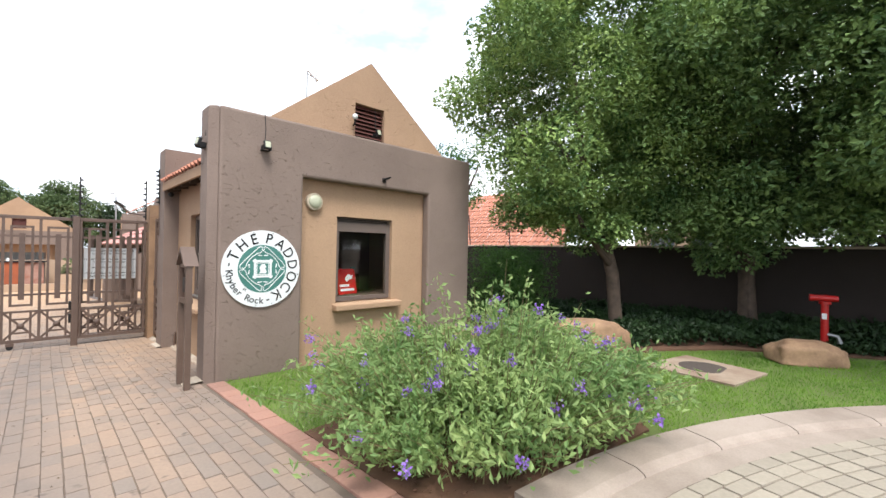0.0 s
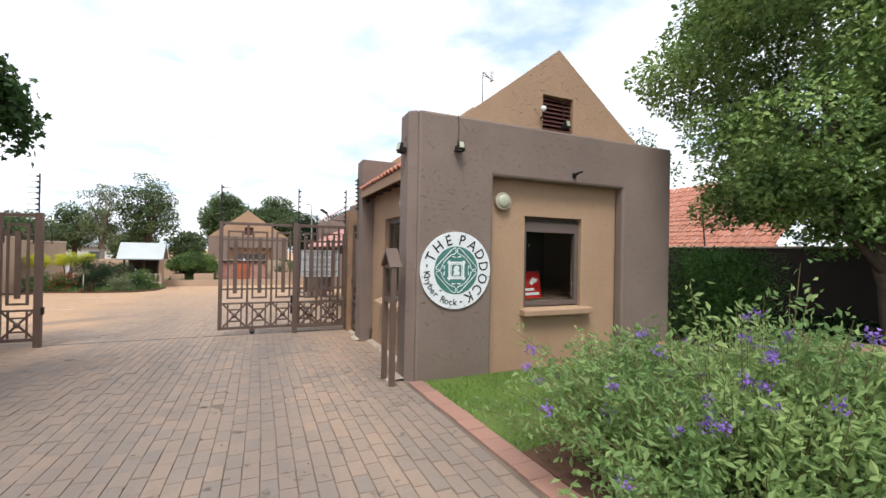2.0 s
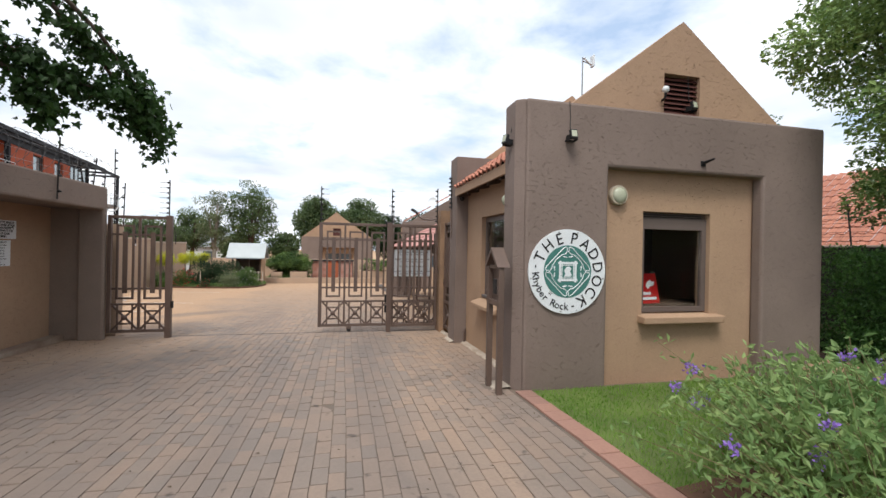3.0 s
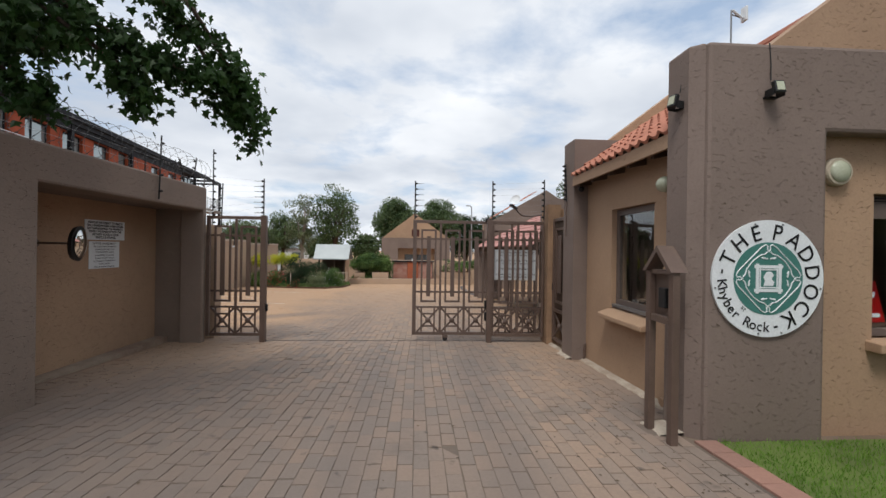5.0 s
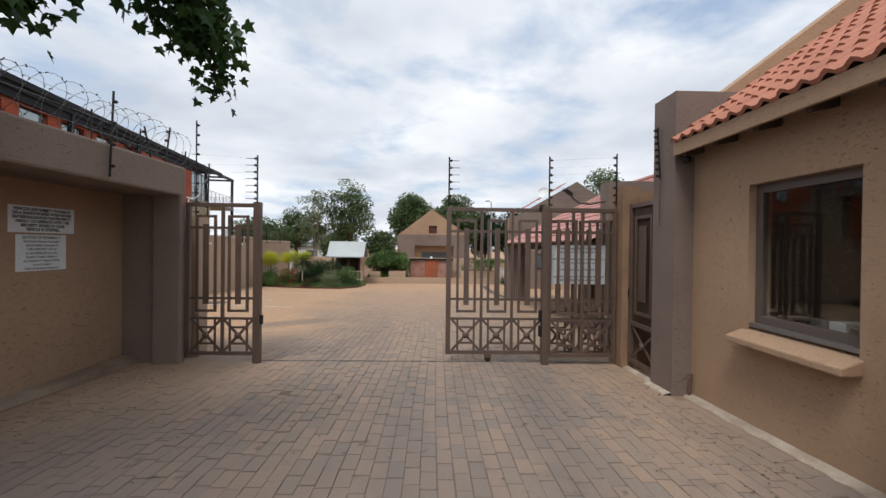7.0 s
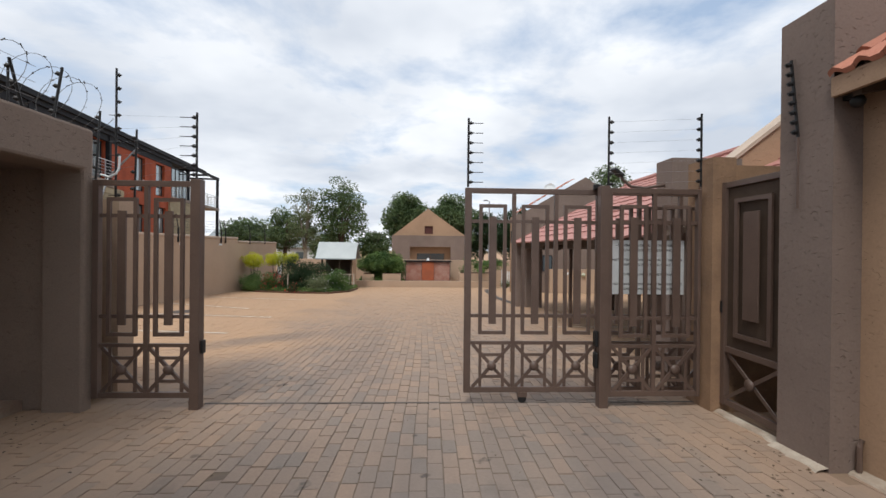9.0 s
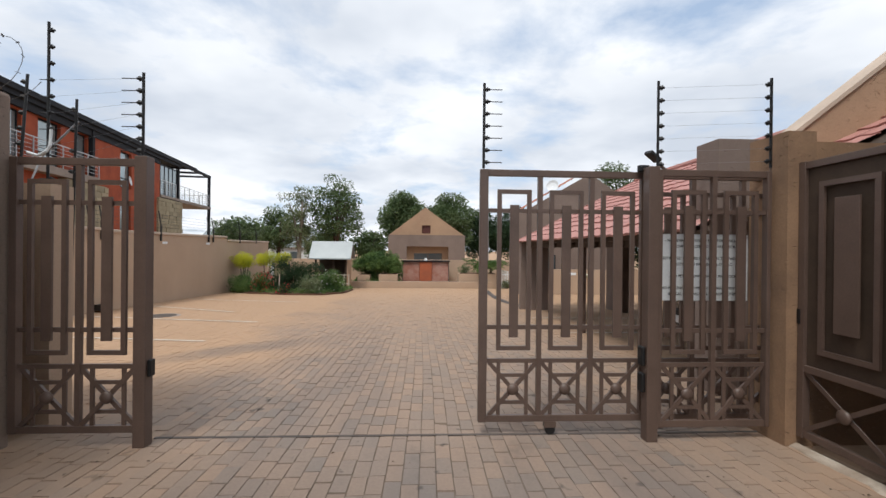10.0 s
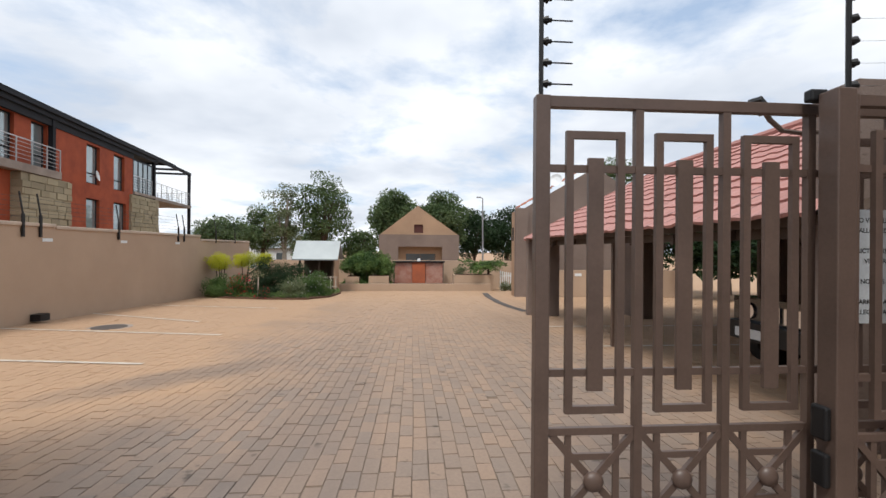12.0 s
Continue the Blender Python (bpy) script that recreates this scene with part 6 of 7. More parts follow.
tree("tree", T2, "tall dark tree with a leaning trunk by the garden wall", LEAF_DEEP, c2,
     [((11.85, -8.0, 0.0), 0.24), ((11.82, -7.98, 0.6), 0.17), ((11.78, -7.95, 1.7), 0.15), ((11.6, -7.75, 2.6), 0.14), ((11.5, -8.2, 4.4), 0.1), ((11.5, -8.8, 7.4), 0.03)],
     [((11.75, -7.9, 2.0), (11.0, -7.2, 3.0), (10.3, -6.8, 4.4), 0.08), ((11.7, -7.9, 2.2), (11.9, -9.0, 3.6), (11.6, -10.4, 4.8), 0.09),
      ((11.6, -7.9, 2.8), (12.4, -7.2, 4.2), (12.8, -6.6, 5.6), 0.06)], per=1900, size=0.105, seed=4)

# hedge clump in the corner and ivy
hd = thing("hedge", (9.5, -3.9, 0.1), "dense dark green clipped shrub against the gatehouse wall", "shrub")
hb = bmesh.new()
for k in range(6):
    tube(hb, [(9.0 + 0.25 * k, -4.0, 0.1), (8.9 + 0.28 * k, -4.0, 1.2)], [0.03, 0.012], 6)
part("stems", hb, BARK, hd, kind="stuff")
hc = [(8.2 + 0.34 * i + rs.uniform(-0.05, 0.05), -3.85 - 0.3 * j, 0.5 + 0.38 * k + rs.uniform(-0.05, 0.05), 0.34) for i in range(6) for j in range(3) for k in range(4)]
P, O = crown_points(rs, hc, 2300)
leaf_mesh("foliage", P, 0.06, LEAF_HEDGE, hd, seed=6, out=O * 0.8)

from_poly = lambda poly: (min(p[0] for p in poly), max(p[0] for p in poly), min(p[1] for p in poly), max(p[1] for p in poly))


def inside(poly, x, y):
    r = np.zeros(len(x), bool)
    for (xa, ya), (xb, yb) in zip(poly, poly[1:] + poly[:1]):
        if ya != yb:
            r ^= ((ya > y) != (yb > y)) & (x < (xb - xa) * (y - ya) / (yb - ya) + xa)
    return r


def scatter(rs, poly, n):
    x0, x1, y0, y1 = from_poly(poly)
    x, y = rs.uniform(x0, x1, n), rs.uniform(y0, y1, n)
    k = inside(poly, x, y)
    return x[k], y[k]


IVY = [(8.8, -4.8), (8.2, -5.9), (7.95, -7.0), (8.8, -7.2), (9.75, -8.05), (10.2, -9.2), (10.6, -10.5), (11.0, -12.5), (12.75, -13.4), (12.75, -3.0), (9.0, -3.0)]
x, y = scatter(rs, IVY, 52000)
edge = np.minimum(1, 0.35 + 0.65 * np.clip((x - 8.2 - np.clip(-y - 7, 0, 4) * 0.75) / 0.8, 0, 1))
z = -0.034 * y + 0.03 + rs.beta(2, 1.3, len(x)) * 0.34 * edge * (0.75 + 0.35 * np.sin(x * 4) * np.cos(y * 3.3))
ivy = leaf_mesh("ivy", np.stack([x, y, z], 1), 0.085, LEAF_DARK, None, (10.5, -8, 0.27), seed=8, width=0.85, droop=-0.4)
tagged(ivy, "dark glossy ivy covering the bed by the wall", "ivy")

# flowering shrub beside the drive
shb = thing("flowering_shrub", (4.45, -7.2, 0.25), "sprawling light green shrub with violet flower heads by the drive", "shrub")
rs = np.random.RandomState(21)
stems, LP, LO, FP = bmesh.new(), [], [], []
for k in range(860):
    a = rs.uniform(0, 2 * math.pi)
    q = math.sqrt(rs.uniform(0, 1))
    bx_, by_ = 4.36 + 1.02 * q * math.cos(a), -7.48 + 0.93 * q * math.sin(a)
    lean = rs.uniform(0.15, 1.0) * q
    L = rs.uniform(0.6, 1.15) * (1.0 - 0.26 * q + 0.13 * math.sin(3 * a + 0.6)) * (1.22 if rs.rand() < 0.07 else 1)
    dx, dy = math.cos(a + rs.uniform(-0.5, 0.5)), math.sin(a + rs.uniform(-0.5, 0.5))
    pts = []
    for s in np.linspace(0, 1, 6):
        out_ = lean * (s ** 1.4) * 0.86
        h = L * s * (1 - 0.30 * lean * s)
        pts.append((bx_ + dx * out_, by_ + dy * out_, gz(by_) + 0.02 + h))
    tube(stems, pts, [0.006, 0.005, 0.005, 0.004, 0.003, 0.002], 3, False)
    n = 50
    s = rs.uniform(0.12, 1, n) ** 0.8 * 5
    i = np.minimum(s.astype(int), 4)
    A = np.array(pts)
    p = A[i] + (A[i + 1] - A[i]) * (s - i)[:, None] + rs.normal(scale=0.045, size=(n, 3))
    LP.append(p)
    LO.append(np.tile((dx * 0.5, dy * 0.5, 0.5), (n, 1)) + rs.normal(scale=0.6, size=(n, 3)))
    if rs.rand() < 0.12:
        FP.append(pts[-1])
part("stem", stems, material("shrub_stem", (0.20, 0.17, 0.08)), shb, kind="stuff")
leaf_mesh("leaves", np.concatenate(LP), 0.064, LEAF_SHRUB, shb, seed=9, width=0.42, droop=0.05, out=np.concatenate(LO))
fp = []
for p in FP:
    fp.append(np.array(p) + rs.normal(scale=0.02, size=(30, 3)))
leaf_mesh("blossom", np.concatenate(fp), 0.022, PURPLE, shb, seed=10, width=0.9, droop=-0.3)

# low leaf litter under it
x, y = scatter(rs, [(3.2, -6.6), (3.2, -8.25), (4.2, -8.3), (5.3, -8.45), (5.9, -7.9), (5.6, -6.9), (4.6, -6.3)], 1800)
litter = leaf_mesh("leaf_litter", np.stack([x, y, -0.034 * y + 0.03], 1), 0.035, SOIL, None, (4.5, -7.4, 0.25), seed=12)
tagged(litter, "dry brown leaf litter on the soil", "leaves")

# grass
LAWN = [(3.18, -4.36), (3.18, -6.6), (4.6, -6.2), (5.7, -6.8), (6.0, -7.9), (5.3, -8.6)] + [p for p in arc(6.51, 70, 12, 14)] + [(10.7, -12.5), (10.3, -10.4), (9.95, -9.2), (9.5, -8.2), (8.7, -7.5), (7.75, -7.1), (7.5, -5.6), (8.0, -4.4)]
x, y = scatter(rs, LAWN, 190000)
keep = (np.hypot((x - 7.9), (y + 8.15)) > 0.0)
x, y = x[keep], y[keep]
slabm = inside([(7.54, -7.57), (8.57, -7.83), (8.16, -8.87), (7.28, -8.70)], x, y)
x, y = x[~slabm], y[~slabm]
patch = np.sin(x * 5.1 + np.sin(y * 3)) * np.cos(y * 4.3) + rs.normal(scale=0.5, size=len(x)) > -0.9
x, y = x[patch], y[patch]
n = len(x)
h = rs.uniform(0.018, 0.045, n)
a = rs.uniform(0, 2 * math.pi, n)
w_ = 0.0035
b0 = np.stack([x - w_ * np.cos(a), y - w_ * np.sin(a), -0.034 * y - 0.002], 1)
b1 = np.stack([x + w_ * np.cos(a), y + w_ * np.sin(a), -0.034 * y - 0.002], 1)
tp = np.stack([x + rs.normal(scale=0.014, size=n), y + rs.normal(scale=0.014, size=n), -0.034 * y + h], 1)
v = np.stack([b0, b1, tp], 1).reshape(-1, 3)
gr = mesh_from("grass", v, (np.arange(n)[:, None] * 3 + [0, 1, 2]), GRASS, None, (6.5, -7, 0.2), "stuff")
tagged(gr, "short green mown grass", "grass")

# rocks, slab, hydrant
def add_rock(loc, size, turn, label, seed):
    bm_ = bmesh.new()
    bmesh.ops.create_icosphere(bm_, subdivisions=4, radius=1.0)
    for v_ in bm_.verts:
        c = v_.co.copy()
        q = Vector([math.copysign(abs(t_) ** 0.62, t_) for t_ in c])
        k = 1 + 0.22 * noise.noise(c * 1.3 + Vector((seed, 0, 0))) + 0.08 * noise.noise(c * 4 + Vector((0, seed, 0))) + 0.03 * noise.noise(c * 11)
        v_.co = Vector((q.x * size[0] * k, q.y * size[1] * k, max(q.z, -0.5) * size[2] * k))
    me = bpy.data.meshes.new("rock")
    bm_.to_mesh(me)
    bm_.free()
    me.materials.append(ROCK)
    me.shade_smooth()
    ob = new("rock", me)
    ob.matrix_basis = pose(*loc, 0, 0, turn)
    return tagged(ob, label, "rock")


add_rock((7.55, -6.75, 0.42), (0.58, 0.30, 0.40), -38, "large lumpy tan sandstone rock by the ivy", 2.0)
add_rock((9.3, -9.1, 0.42), (0.40, 0.26, 0.20), -62, "flat-topped tan sandstone rock on the grass", 7.5)
add_rock((5.9, -5.6, 0.36), (0.40, 0.30, 0.30), 20, "tan sandstone rock behind the shrub", 4.2)
b = prism([(7.54, -7.57), (8.57, -7.83), (8.16, -8.87), (7.28, -8.70)], 2, 0, 0.03)
for v_ in b.verts:
    v_.co.z += gz(v_.co.y) - 0.002
cs = thing("inspection_slab", (7.9, -8.2, 0.28), "weathered concrete slab with a round rusty cover in the grass", "slab")
part("slab", b, SLABM, cs)
part("cover", flat_disc(7.92, -8.22, 0.29, 0.036), IRON, cs)
part("ring", flat_disc(7.92, -8.22, 0.34, 0.033), SLABM, cs)
HX, HY = 10.3, -9.24
hy = thing("fire_hydrant", (HX, HY, 0.3), "red fire hydrant standpipe with a brass cap among the ivy", "hydrant")
part("pipe", tube(bmesh.new(), [(HX, HY, 0.25), (HX, HY, 1.12)], 0.048, 16), RED, hy)
part("flange", tube(bmesh.new(), [(HX, HY, 1.08), (HX, HY, 1.12)], 0.075, 16), RED, hy)
part("head", tube(bmesh.new(), [(HX - 0.03, HY + 0.13, 1.17), (HX, HY, 1.17), (HX + 0.03, HY - 0.15, 1.17)], [0.045, 0.055, 0.045], 14), RED, hy)
part("cap", tube(bmesh.new(), [(HX - 0.04, HY + 0.18, 1.17), (HX - 0.03, HY + 0.13, 1.17)], 0.055, 14), RED, hy)
part("outlet", tube(bmesh.new(), [(HX, HY - 0.03, 0.62), (HX, HY - 0.15, 0.60), (HX, HY - 0.18, 0.5)], [0.03, 0.03, 0.035], 10), WIRE, hy, "silver hose outlet")
part("tag", slab(HX - 0.056, HX - 0.048, HY - 0.03, HY + 0.03, 0.85, 0.94), WHITE, hy)

# hanging branch of a plane tree over the drive, with its trunk behind the screen wall
pt = thing("plane_tree", (-4.9, -5.4, 0.15), "plane tree whose leafy branches hang over the drive", "tree")
part("trunk", tube(bmesh.new(), [(-4.9, -5.4, 0.1), (-4.85, -5.4, 2.0), (-4.6, -5.2, 4.2), (-4.3, -5.0, 6.0), (-4.1, -4.9, 7.5)], [0.26, 0.2, 0.17, 0.12, 0.05], 12), BARK, pt, smooth=True)
rs = np.random.RandomState(31)
LOBES = [(0, 0), (0.28, -0.12), (0.52, -0.02), (0.36, 0.2), (0.6, 0.45), (0.25, 0.5), (0, 1.0), (-0.25, 0.5), (-0.6, 0.45), (-0.36, 0.2), (-0.52, -0.02), (-0.28, -0.12)]


def lobed_leaves(name, pts, size, mat, parent):
    """Five-lobed leaves, one ngon fan each, a little folded."""
    o = world_of(parent).translation
    V, F = [], []
    for p in pts:
        q = Vector(rs.normal(size=3))
        q.z = -abs(q.z) - 0.6
        q.normalize()
        sd_ = q.cross(Vector(rs.normal(size=3))).normalized()
        n_ = q.cross(sd_)
        s_ = size * rs.uniform(0.7, 1.2)
        b_ = len(V)
        for lx, ly in LOBES:
            V.append(tuple(Vector(p) - o + s_ * (sd_ * lx + q * ly + n_ * abs(lx) * 0.35)))
        F += [tuple(b_ + i for i in (0, 1, 2, 3, 4, 5, 6)), tuple(b_ + i for i in (0, 6, 7, 8, 9, 10, 11))]
    me = bpy.data.meshes.new(name)
    me.from_pydata(V, [], F)
    me.materials.append(mat)
    ob = new(name, me)
    ob.parent = parent
    return tagged(ob, kind="stuff")


BR = [[(-4.5, -5.1, 4.6), (-3.0, -4.3, 4.7), (-2.0, -3.7, 4.3), (-1.6, -3.45, 3.8), (-1.38, -3.1, 3.32), (-1.24, -2.87, 2.92)],
      [(-4.5, -5.1, 4.8), (-3.0, -4.4, 5.0), (-2.0, -3.8, 4.5), (-1.55, -3.5, 4.0), (-1.35, -3.2, 3.6), (-1.16, -2.95, 3.22)],
      [(-4.5, -5.1, 4.1), (-3.4, -4.3, 4.1), (-2.6, -3.9, 3.75), (-2.0, -3.65, 3.3), (-1.94, -3.6, 3.08)],
      [(-3.4, -4.4, 4.2), (-2.6, -4.0, 3.9), (-2.0, -3.6, 3.55), (-1.5, -3.3, 3.4)],
      [(-4.5, -5.1, 3.9), (-3.6, -4.6, 3.8), (-3.0, -4.1, 3.35), (-2.65, -3.85, 3.0)],
      [(-4.5, -5.1, 3.9), (-3.5, -4.5, 4.0), (-2.9, -4.2, 3.7), (-2.5, -4.0, 3.35)],
      [(-4.4, -5.1, 5.4), (-3.4, -5.4, 5.3), (-2.6, -5.4, 4.8), (-2.0, -5.0, 4.2)],
      [(-4.4, -5.1, 5.4), (-3.3, -4.4, 5.4), (-2.3, -3.9, 5.0), (-1.7, -3.6, 4.6)],
      [(-4.6, -5.2, 4.4), (-4.0, -4.2, 4.6), (-3.6, -3.4, 4.3), (-3.3, -2.9, 3.9)]]
pts = []
for line in BR:
    part("branch", tube(bmesh.new(), line, [0.045 * (1 - 0.8 * i / (len(line) - 1)) for i in range(len(line))], 6), BARK, pt, smooth=True)
    A = np.array(line)
    for k in range(22):
        s = rs.uniform(0.33, 1.0) * (len(line) - 1)
        i = min(int(s), len(line) - 2)
        c = A[i] + (A[i + 1] - A[i]) * (s - i)
        tip = c + np.array((rs.uniform(-0.2, 0.16), rs.uniform(-0.2, 0.2), -rs.uniform(-0.08, 0.16)))
        part("twig", tube(bmesh.new(), [tuple(c), tuple((c + tip) / 2 + (0, 0, 0.03)), tuple(tip)], [0.007, 0.005, 0.002], 4), BARK, pt)
        for _ in range(32):
            u = rs.uniform(0.2, 1.05)
            pts.append(tuple(c + (tip - c) * u + rs.normal(scale=0.075, size=3)))
CL = clump_field(rs, (-5.2, -6.2, 6.6), (2.9, 3.0, 2.1), 80, 0.4, 0.75)
P, O = crown_points(rs, CL, 420)
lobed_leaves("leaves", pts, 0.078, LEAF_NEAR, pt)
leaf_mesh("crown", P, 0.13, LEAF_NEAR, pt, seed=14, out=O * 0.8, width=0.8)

# garden bed in the court
WHITEPETAL = leafy("white_petals", (0.7, 0.7, 0.66), (0.6, 0.55, 0.6))
GB = [(-8.85, 16.55), (-7.6, 15.5), (-5.6, 14.9), (-4.2, 14.8), (-3.5, 16.0), (-3.45, 18.2), (-4.2, 20.1), (-8.85, 20.1)]
b = prism(GB, 2, -0.05, 0.06)
for v_ in b.verts:
    v_.co.z += gz(v_.co.y)
tagged(finish("garden_bed", b, SOIL), "brown soil of the planted bed in the court", kind="structure")
x, y = scatter(rs, GB, 9000)
gc = leaf_mesh("ground_cover", np.stack([x, y, -0.034 * y + 0.06 + rs.uniform(0, 0.14, len(x))], 1), 0.09, LEAF_BED, None, (-6, 17, -0.5), seed=15, droop=-0.5)
tagged(gc, "low green ground cover in the bed", "plants")


def bush(loc, r, label, mat, squash=0.8, size=0.06, per=2600, seed=1, stem=0.0, name="bush", flowers=None, nf=200):
    """A rounded bush on short stems, its skin broken up by lumps of leaves."""
    t = thing(name, (loc[0], loc[1], gz(loc[1])), label, "bush")
    g_ = gz(loc[1])
    sb_ = bmesh.new()
    for k in range(4):
        a_ = k * 1.57 + seed
        tube(sb_, [(loc[0] + 0.03 * math.cos(a_), loc[1] + 0.03 * math.sin(a_), g_ - 0.02), (loc[0] + 0.4 * r * math.cos(a_), loc[1] + 0.4 * r * math.sin(a_), loc[2])], [0.03, 0.01], 5)
    part("stem", sb_, BARK, t, kind="stuff")
    q = np.random.RandomState(seed)
    cl = clump_field(q, loc, (r * 0.85, r * 0.85, r * squash * 0.85), 24, r * 0.34, r * 0.5)
    if loc[2] < 0.7 and r > 0.4 and mat is not LEAF_YELLOW:
        cl += clump_field(q, (loc[0], loc[1], g_ + 0.4 * r), (r * 0.9, r * 0.9, r * 0.4), 14, r * 0.34, r * 0.5)
    P_, O_ = crown_points(q, cl, per)
    leaf_mesh("foliage", P_, size, mat, t, seed=seed, out=O_ * 0.8 * (1, 1, 0.4), nrm=O_ + (0, 0, 0.6))
    if flowers:
        k = q.randint(0, len(P_), nf)
        leaf_mesh("blossom", P_[k] + O_[k] * 0.04, size * 1.1, flowers, t, seed=seed + 1, width=0.9, out=O_[k])
    return t


bush((-8.35, 16.9, 0.88), 0.52, "clipped round yellow-green bush on a stem", LEAF_YELLOW, 0.8, 0.06, 4200, 41)
bush((-7.35, 17.0, 0.92), 0.50, "clipped round yellow-green bush on a stem", LEAF_YELLOW, 0.75, 0.06, 4200, 42)
bush((-6.75, 17.5, 1.0), 0.42, "clipped round yellow-green bush on a stem", LEAF_YELLOW, 0.75, 0.06, 4200, 48)
bush((-6.4, 16.6, 0.30), 0.74, "dark green dense rounded shrub", LEAF_DARK, 1.0, 0.06, 4200, 43)
bush((-5.4, 16.9, 0.30), 0.78, "dark green dense rounded shrub", LEAF_DARK, 0.95, 0.06, 4200, 44)
bush((-8.1, 16.2, -0.10), 0.58, "mid-green low shrub by the court wall", LEAF_BED, 0.75, 0.06, 3600, 45)
bush((-7.1, 15.9, -0.05), 0.52, "green shrub covered in red flowers", LEAF_HEDGE, 0.9, 0.06, 3000, 46, flowers=REDPETAL, nf=420)
bush((-4.9, 15.4, -0.1), 0.55, "grey-green shrub with small flowers", LEAF_GREY, 0.8, 0.05, 3000, 47, flowers=WHITEPETAL, nf=40)
bush((-4.2, 16.2, 0.02), 0.62, "bright green shrub dotted with white flowers", LEAF_BED, 0.85, 0.06, 3400, 49, flowers=WHITEPETAL, nf=90)
bush((-5.9, 15.1, -0.25), 0.35, "dark shrub with a few pink flowers", LEAF_DARK, 0.8, 0.05, 2600, 50, flowers=REDPETAL, nf=50)
rose = thing("standard_rose", (-6.2, 15.3, -0.5), "small standard rose with pale blooms on a thin stem", "plant")
part("stem", tube(bmesh.new(), [(-6.2, 15.3, -0.5), (-6.18, 15.3, 0.35)], 0.018, 6), LINEPAINT, rose)
P, O = crown_points(rs, [(-6.2, 15.3, 0.45, 0.22)], 3000)
leaf_mesh("foliage", P, 0.05, LEAF_GREY, rose, seed=51)


def strap_plant(loc, n, L, label, seed, mat, name="palm_plant"):
    """Arching fronds with rows of leaflets."""
    t = thing(name, loc, label, "plant")
    q = np.random.RandomState(seed)
    P_, O_ = [], []
    part("trunk", tube(bmesh.new(), [loc, (loc[0], loc[1], loc[2] + 0.35 * L)], [0.07, 0.05], 8), BARK, t)
    fb_ = bmesh.new()
    for k in range(n):
        a_ = q.uniform(0, 2 * math.pi)
        e_ = q.uniform(0.3, 1.2)
        c = np.array((loc[0], loc[1], loc[2] + 0.35 * L))
        line = [c + np.array((math.cos(a_) * L * s * math.cos(e_ * (1 - s)), math.sin(a_) * L * s * math.cos(e_ * (1 - s)), L * (math.sin(e_) * s - 0.55 * s * s))) for s in np.linspace(0, 1, 7)]
        tube(fb_, [tuple(p) for p in line], [0.012, 0.01, 0.008, 0.006, 0.005, 0.004, 0.002], 4, False)
        for s in np.linspace(0.15, 1, 30):
            i = min(int(s * 6), 5)
            p = line[i] + (line[i + 1] - line[i]) * (s * 6 - i)
            for sg in (-1, 1):
                P_.append(p)
                O_.append(np.array((-math.sin(a_) * sg, math.cos(a_) * sg, -0.1)) * 2)
    part("frond", fb_, mat, t, kind="stuff")
    leaf_mesh("leaflet", np.array(P_), 0.20 * L, mat, t, seed=seed, width=0.22, out=np.array(O_), droop=0.3)


strap_plant((3.6, 21.0, 0.1), 16, 1.25, "green palm with arching fronds in the planter", 61, LEAF_BED)
strap_plant((4.1, 21.2, 0.1), 12, 1.0, "green palm with arching fronds in the planter", 62, LEAF_BED)
for k, (x_, h_, r_) in enumerate(((-3.3, 0.6, 0.7), (-2.6, 0.69, 0.8), (-1.95, 0.68, 0.75), (-1.6, 0.4, 0.6), (-2.9, 0.1, 0.6))):
    bush((x_, 21.1 + 0.1 * k, h_), r_, "leafy mid-green bush behind the planter wall", LEAF_BED, 0.95, 0.10, 2600, 70 + k)
for k, (x_, h_) in enumerate(((2.5, 0.3), (4.9, -0.45), (5.4, -0.5))):
    bush((x_, 21.0 - 0.5 * (k > 0), h_), 0.34, "small leafy plant by the planter", LEAF_GREY, 0.9, 0.08, 1800, 80 + k)

# far trees
FB = material("pale_bark", (0.32, 0.29, 0.24), (0.12, 0.10, 0.08), 0.9)


def far_tree(x, y, top, r, label, mat, seed, n=38, size=0.3, squash=1.0, bark=BARK, zlow=1.2, per=90):
    q = np.random.RandomState(seed)
    cz = (top + zlow) / 2
    cl = clump_field(q, (x, y, cz), (r * 0.85, r * 0.85, (top - zlow) / 2 * 0.9), n, r * 0.22, r * 0.36)
    limbs = []
    for k in range(4):
        a_ = q.uniform(0, 6.28)
        limbs.append(((x, y, zlow), (x + 0.3 * r * math.cos(a_), y + 0.3 * r * math.sin(a_), cz - 0.3), (x + 0.6 * r * math.cos(a_), y + 0.6 * r * math.sin(a_), cz + 0.8), 0.08))
    return tree("tree", (x, y, gz(y)), label, mat, cl, [((x, y, gz(y) - 0.1), 0.22), ((x, y, zlow), 0.16), ((x + 0.2, y, cz + 1), 0.05)], limbs, per=per * 4, size=size, seed=seed, bark=bark)


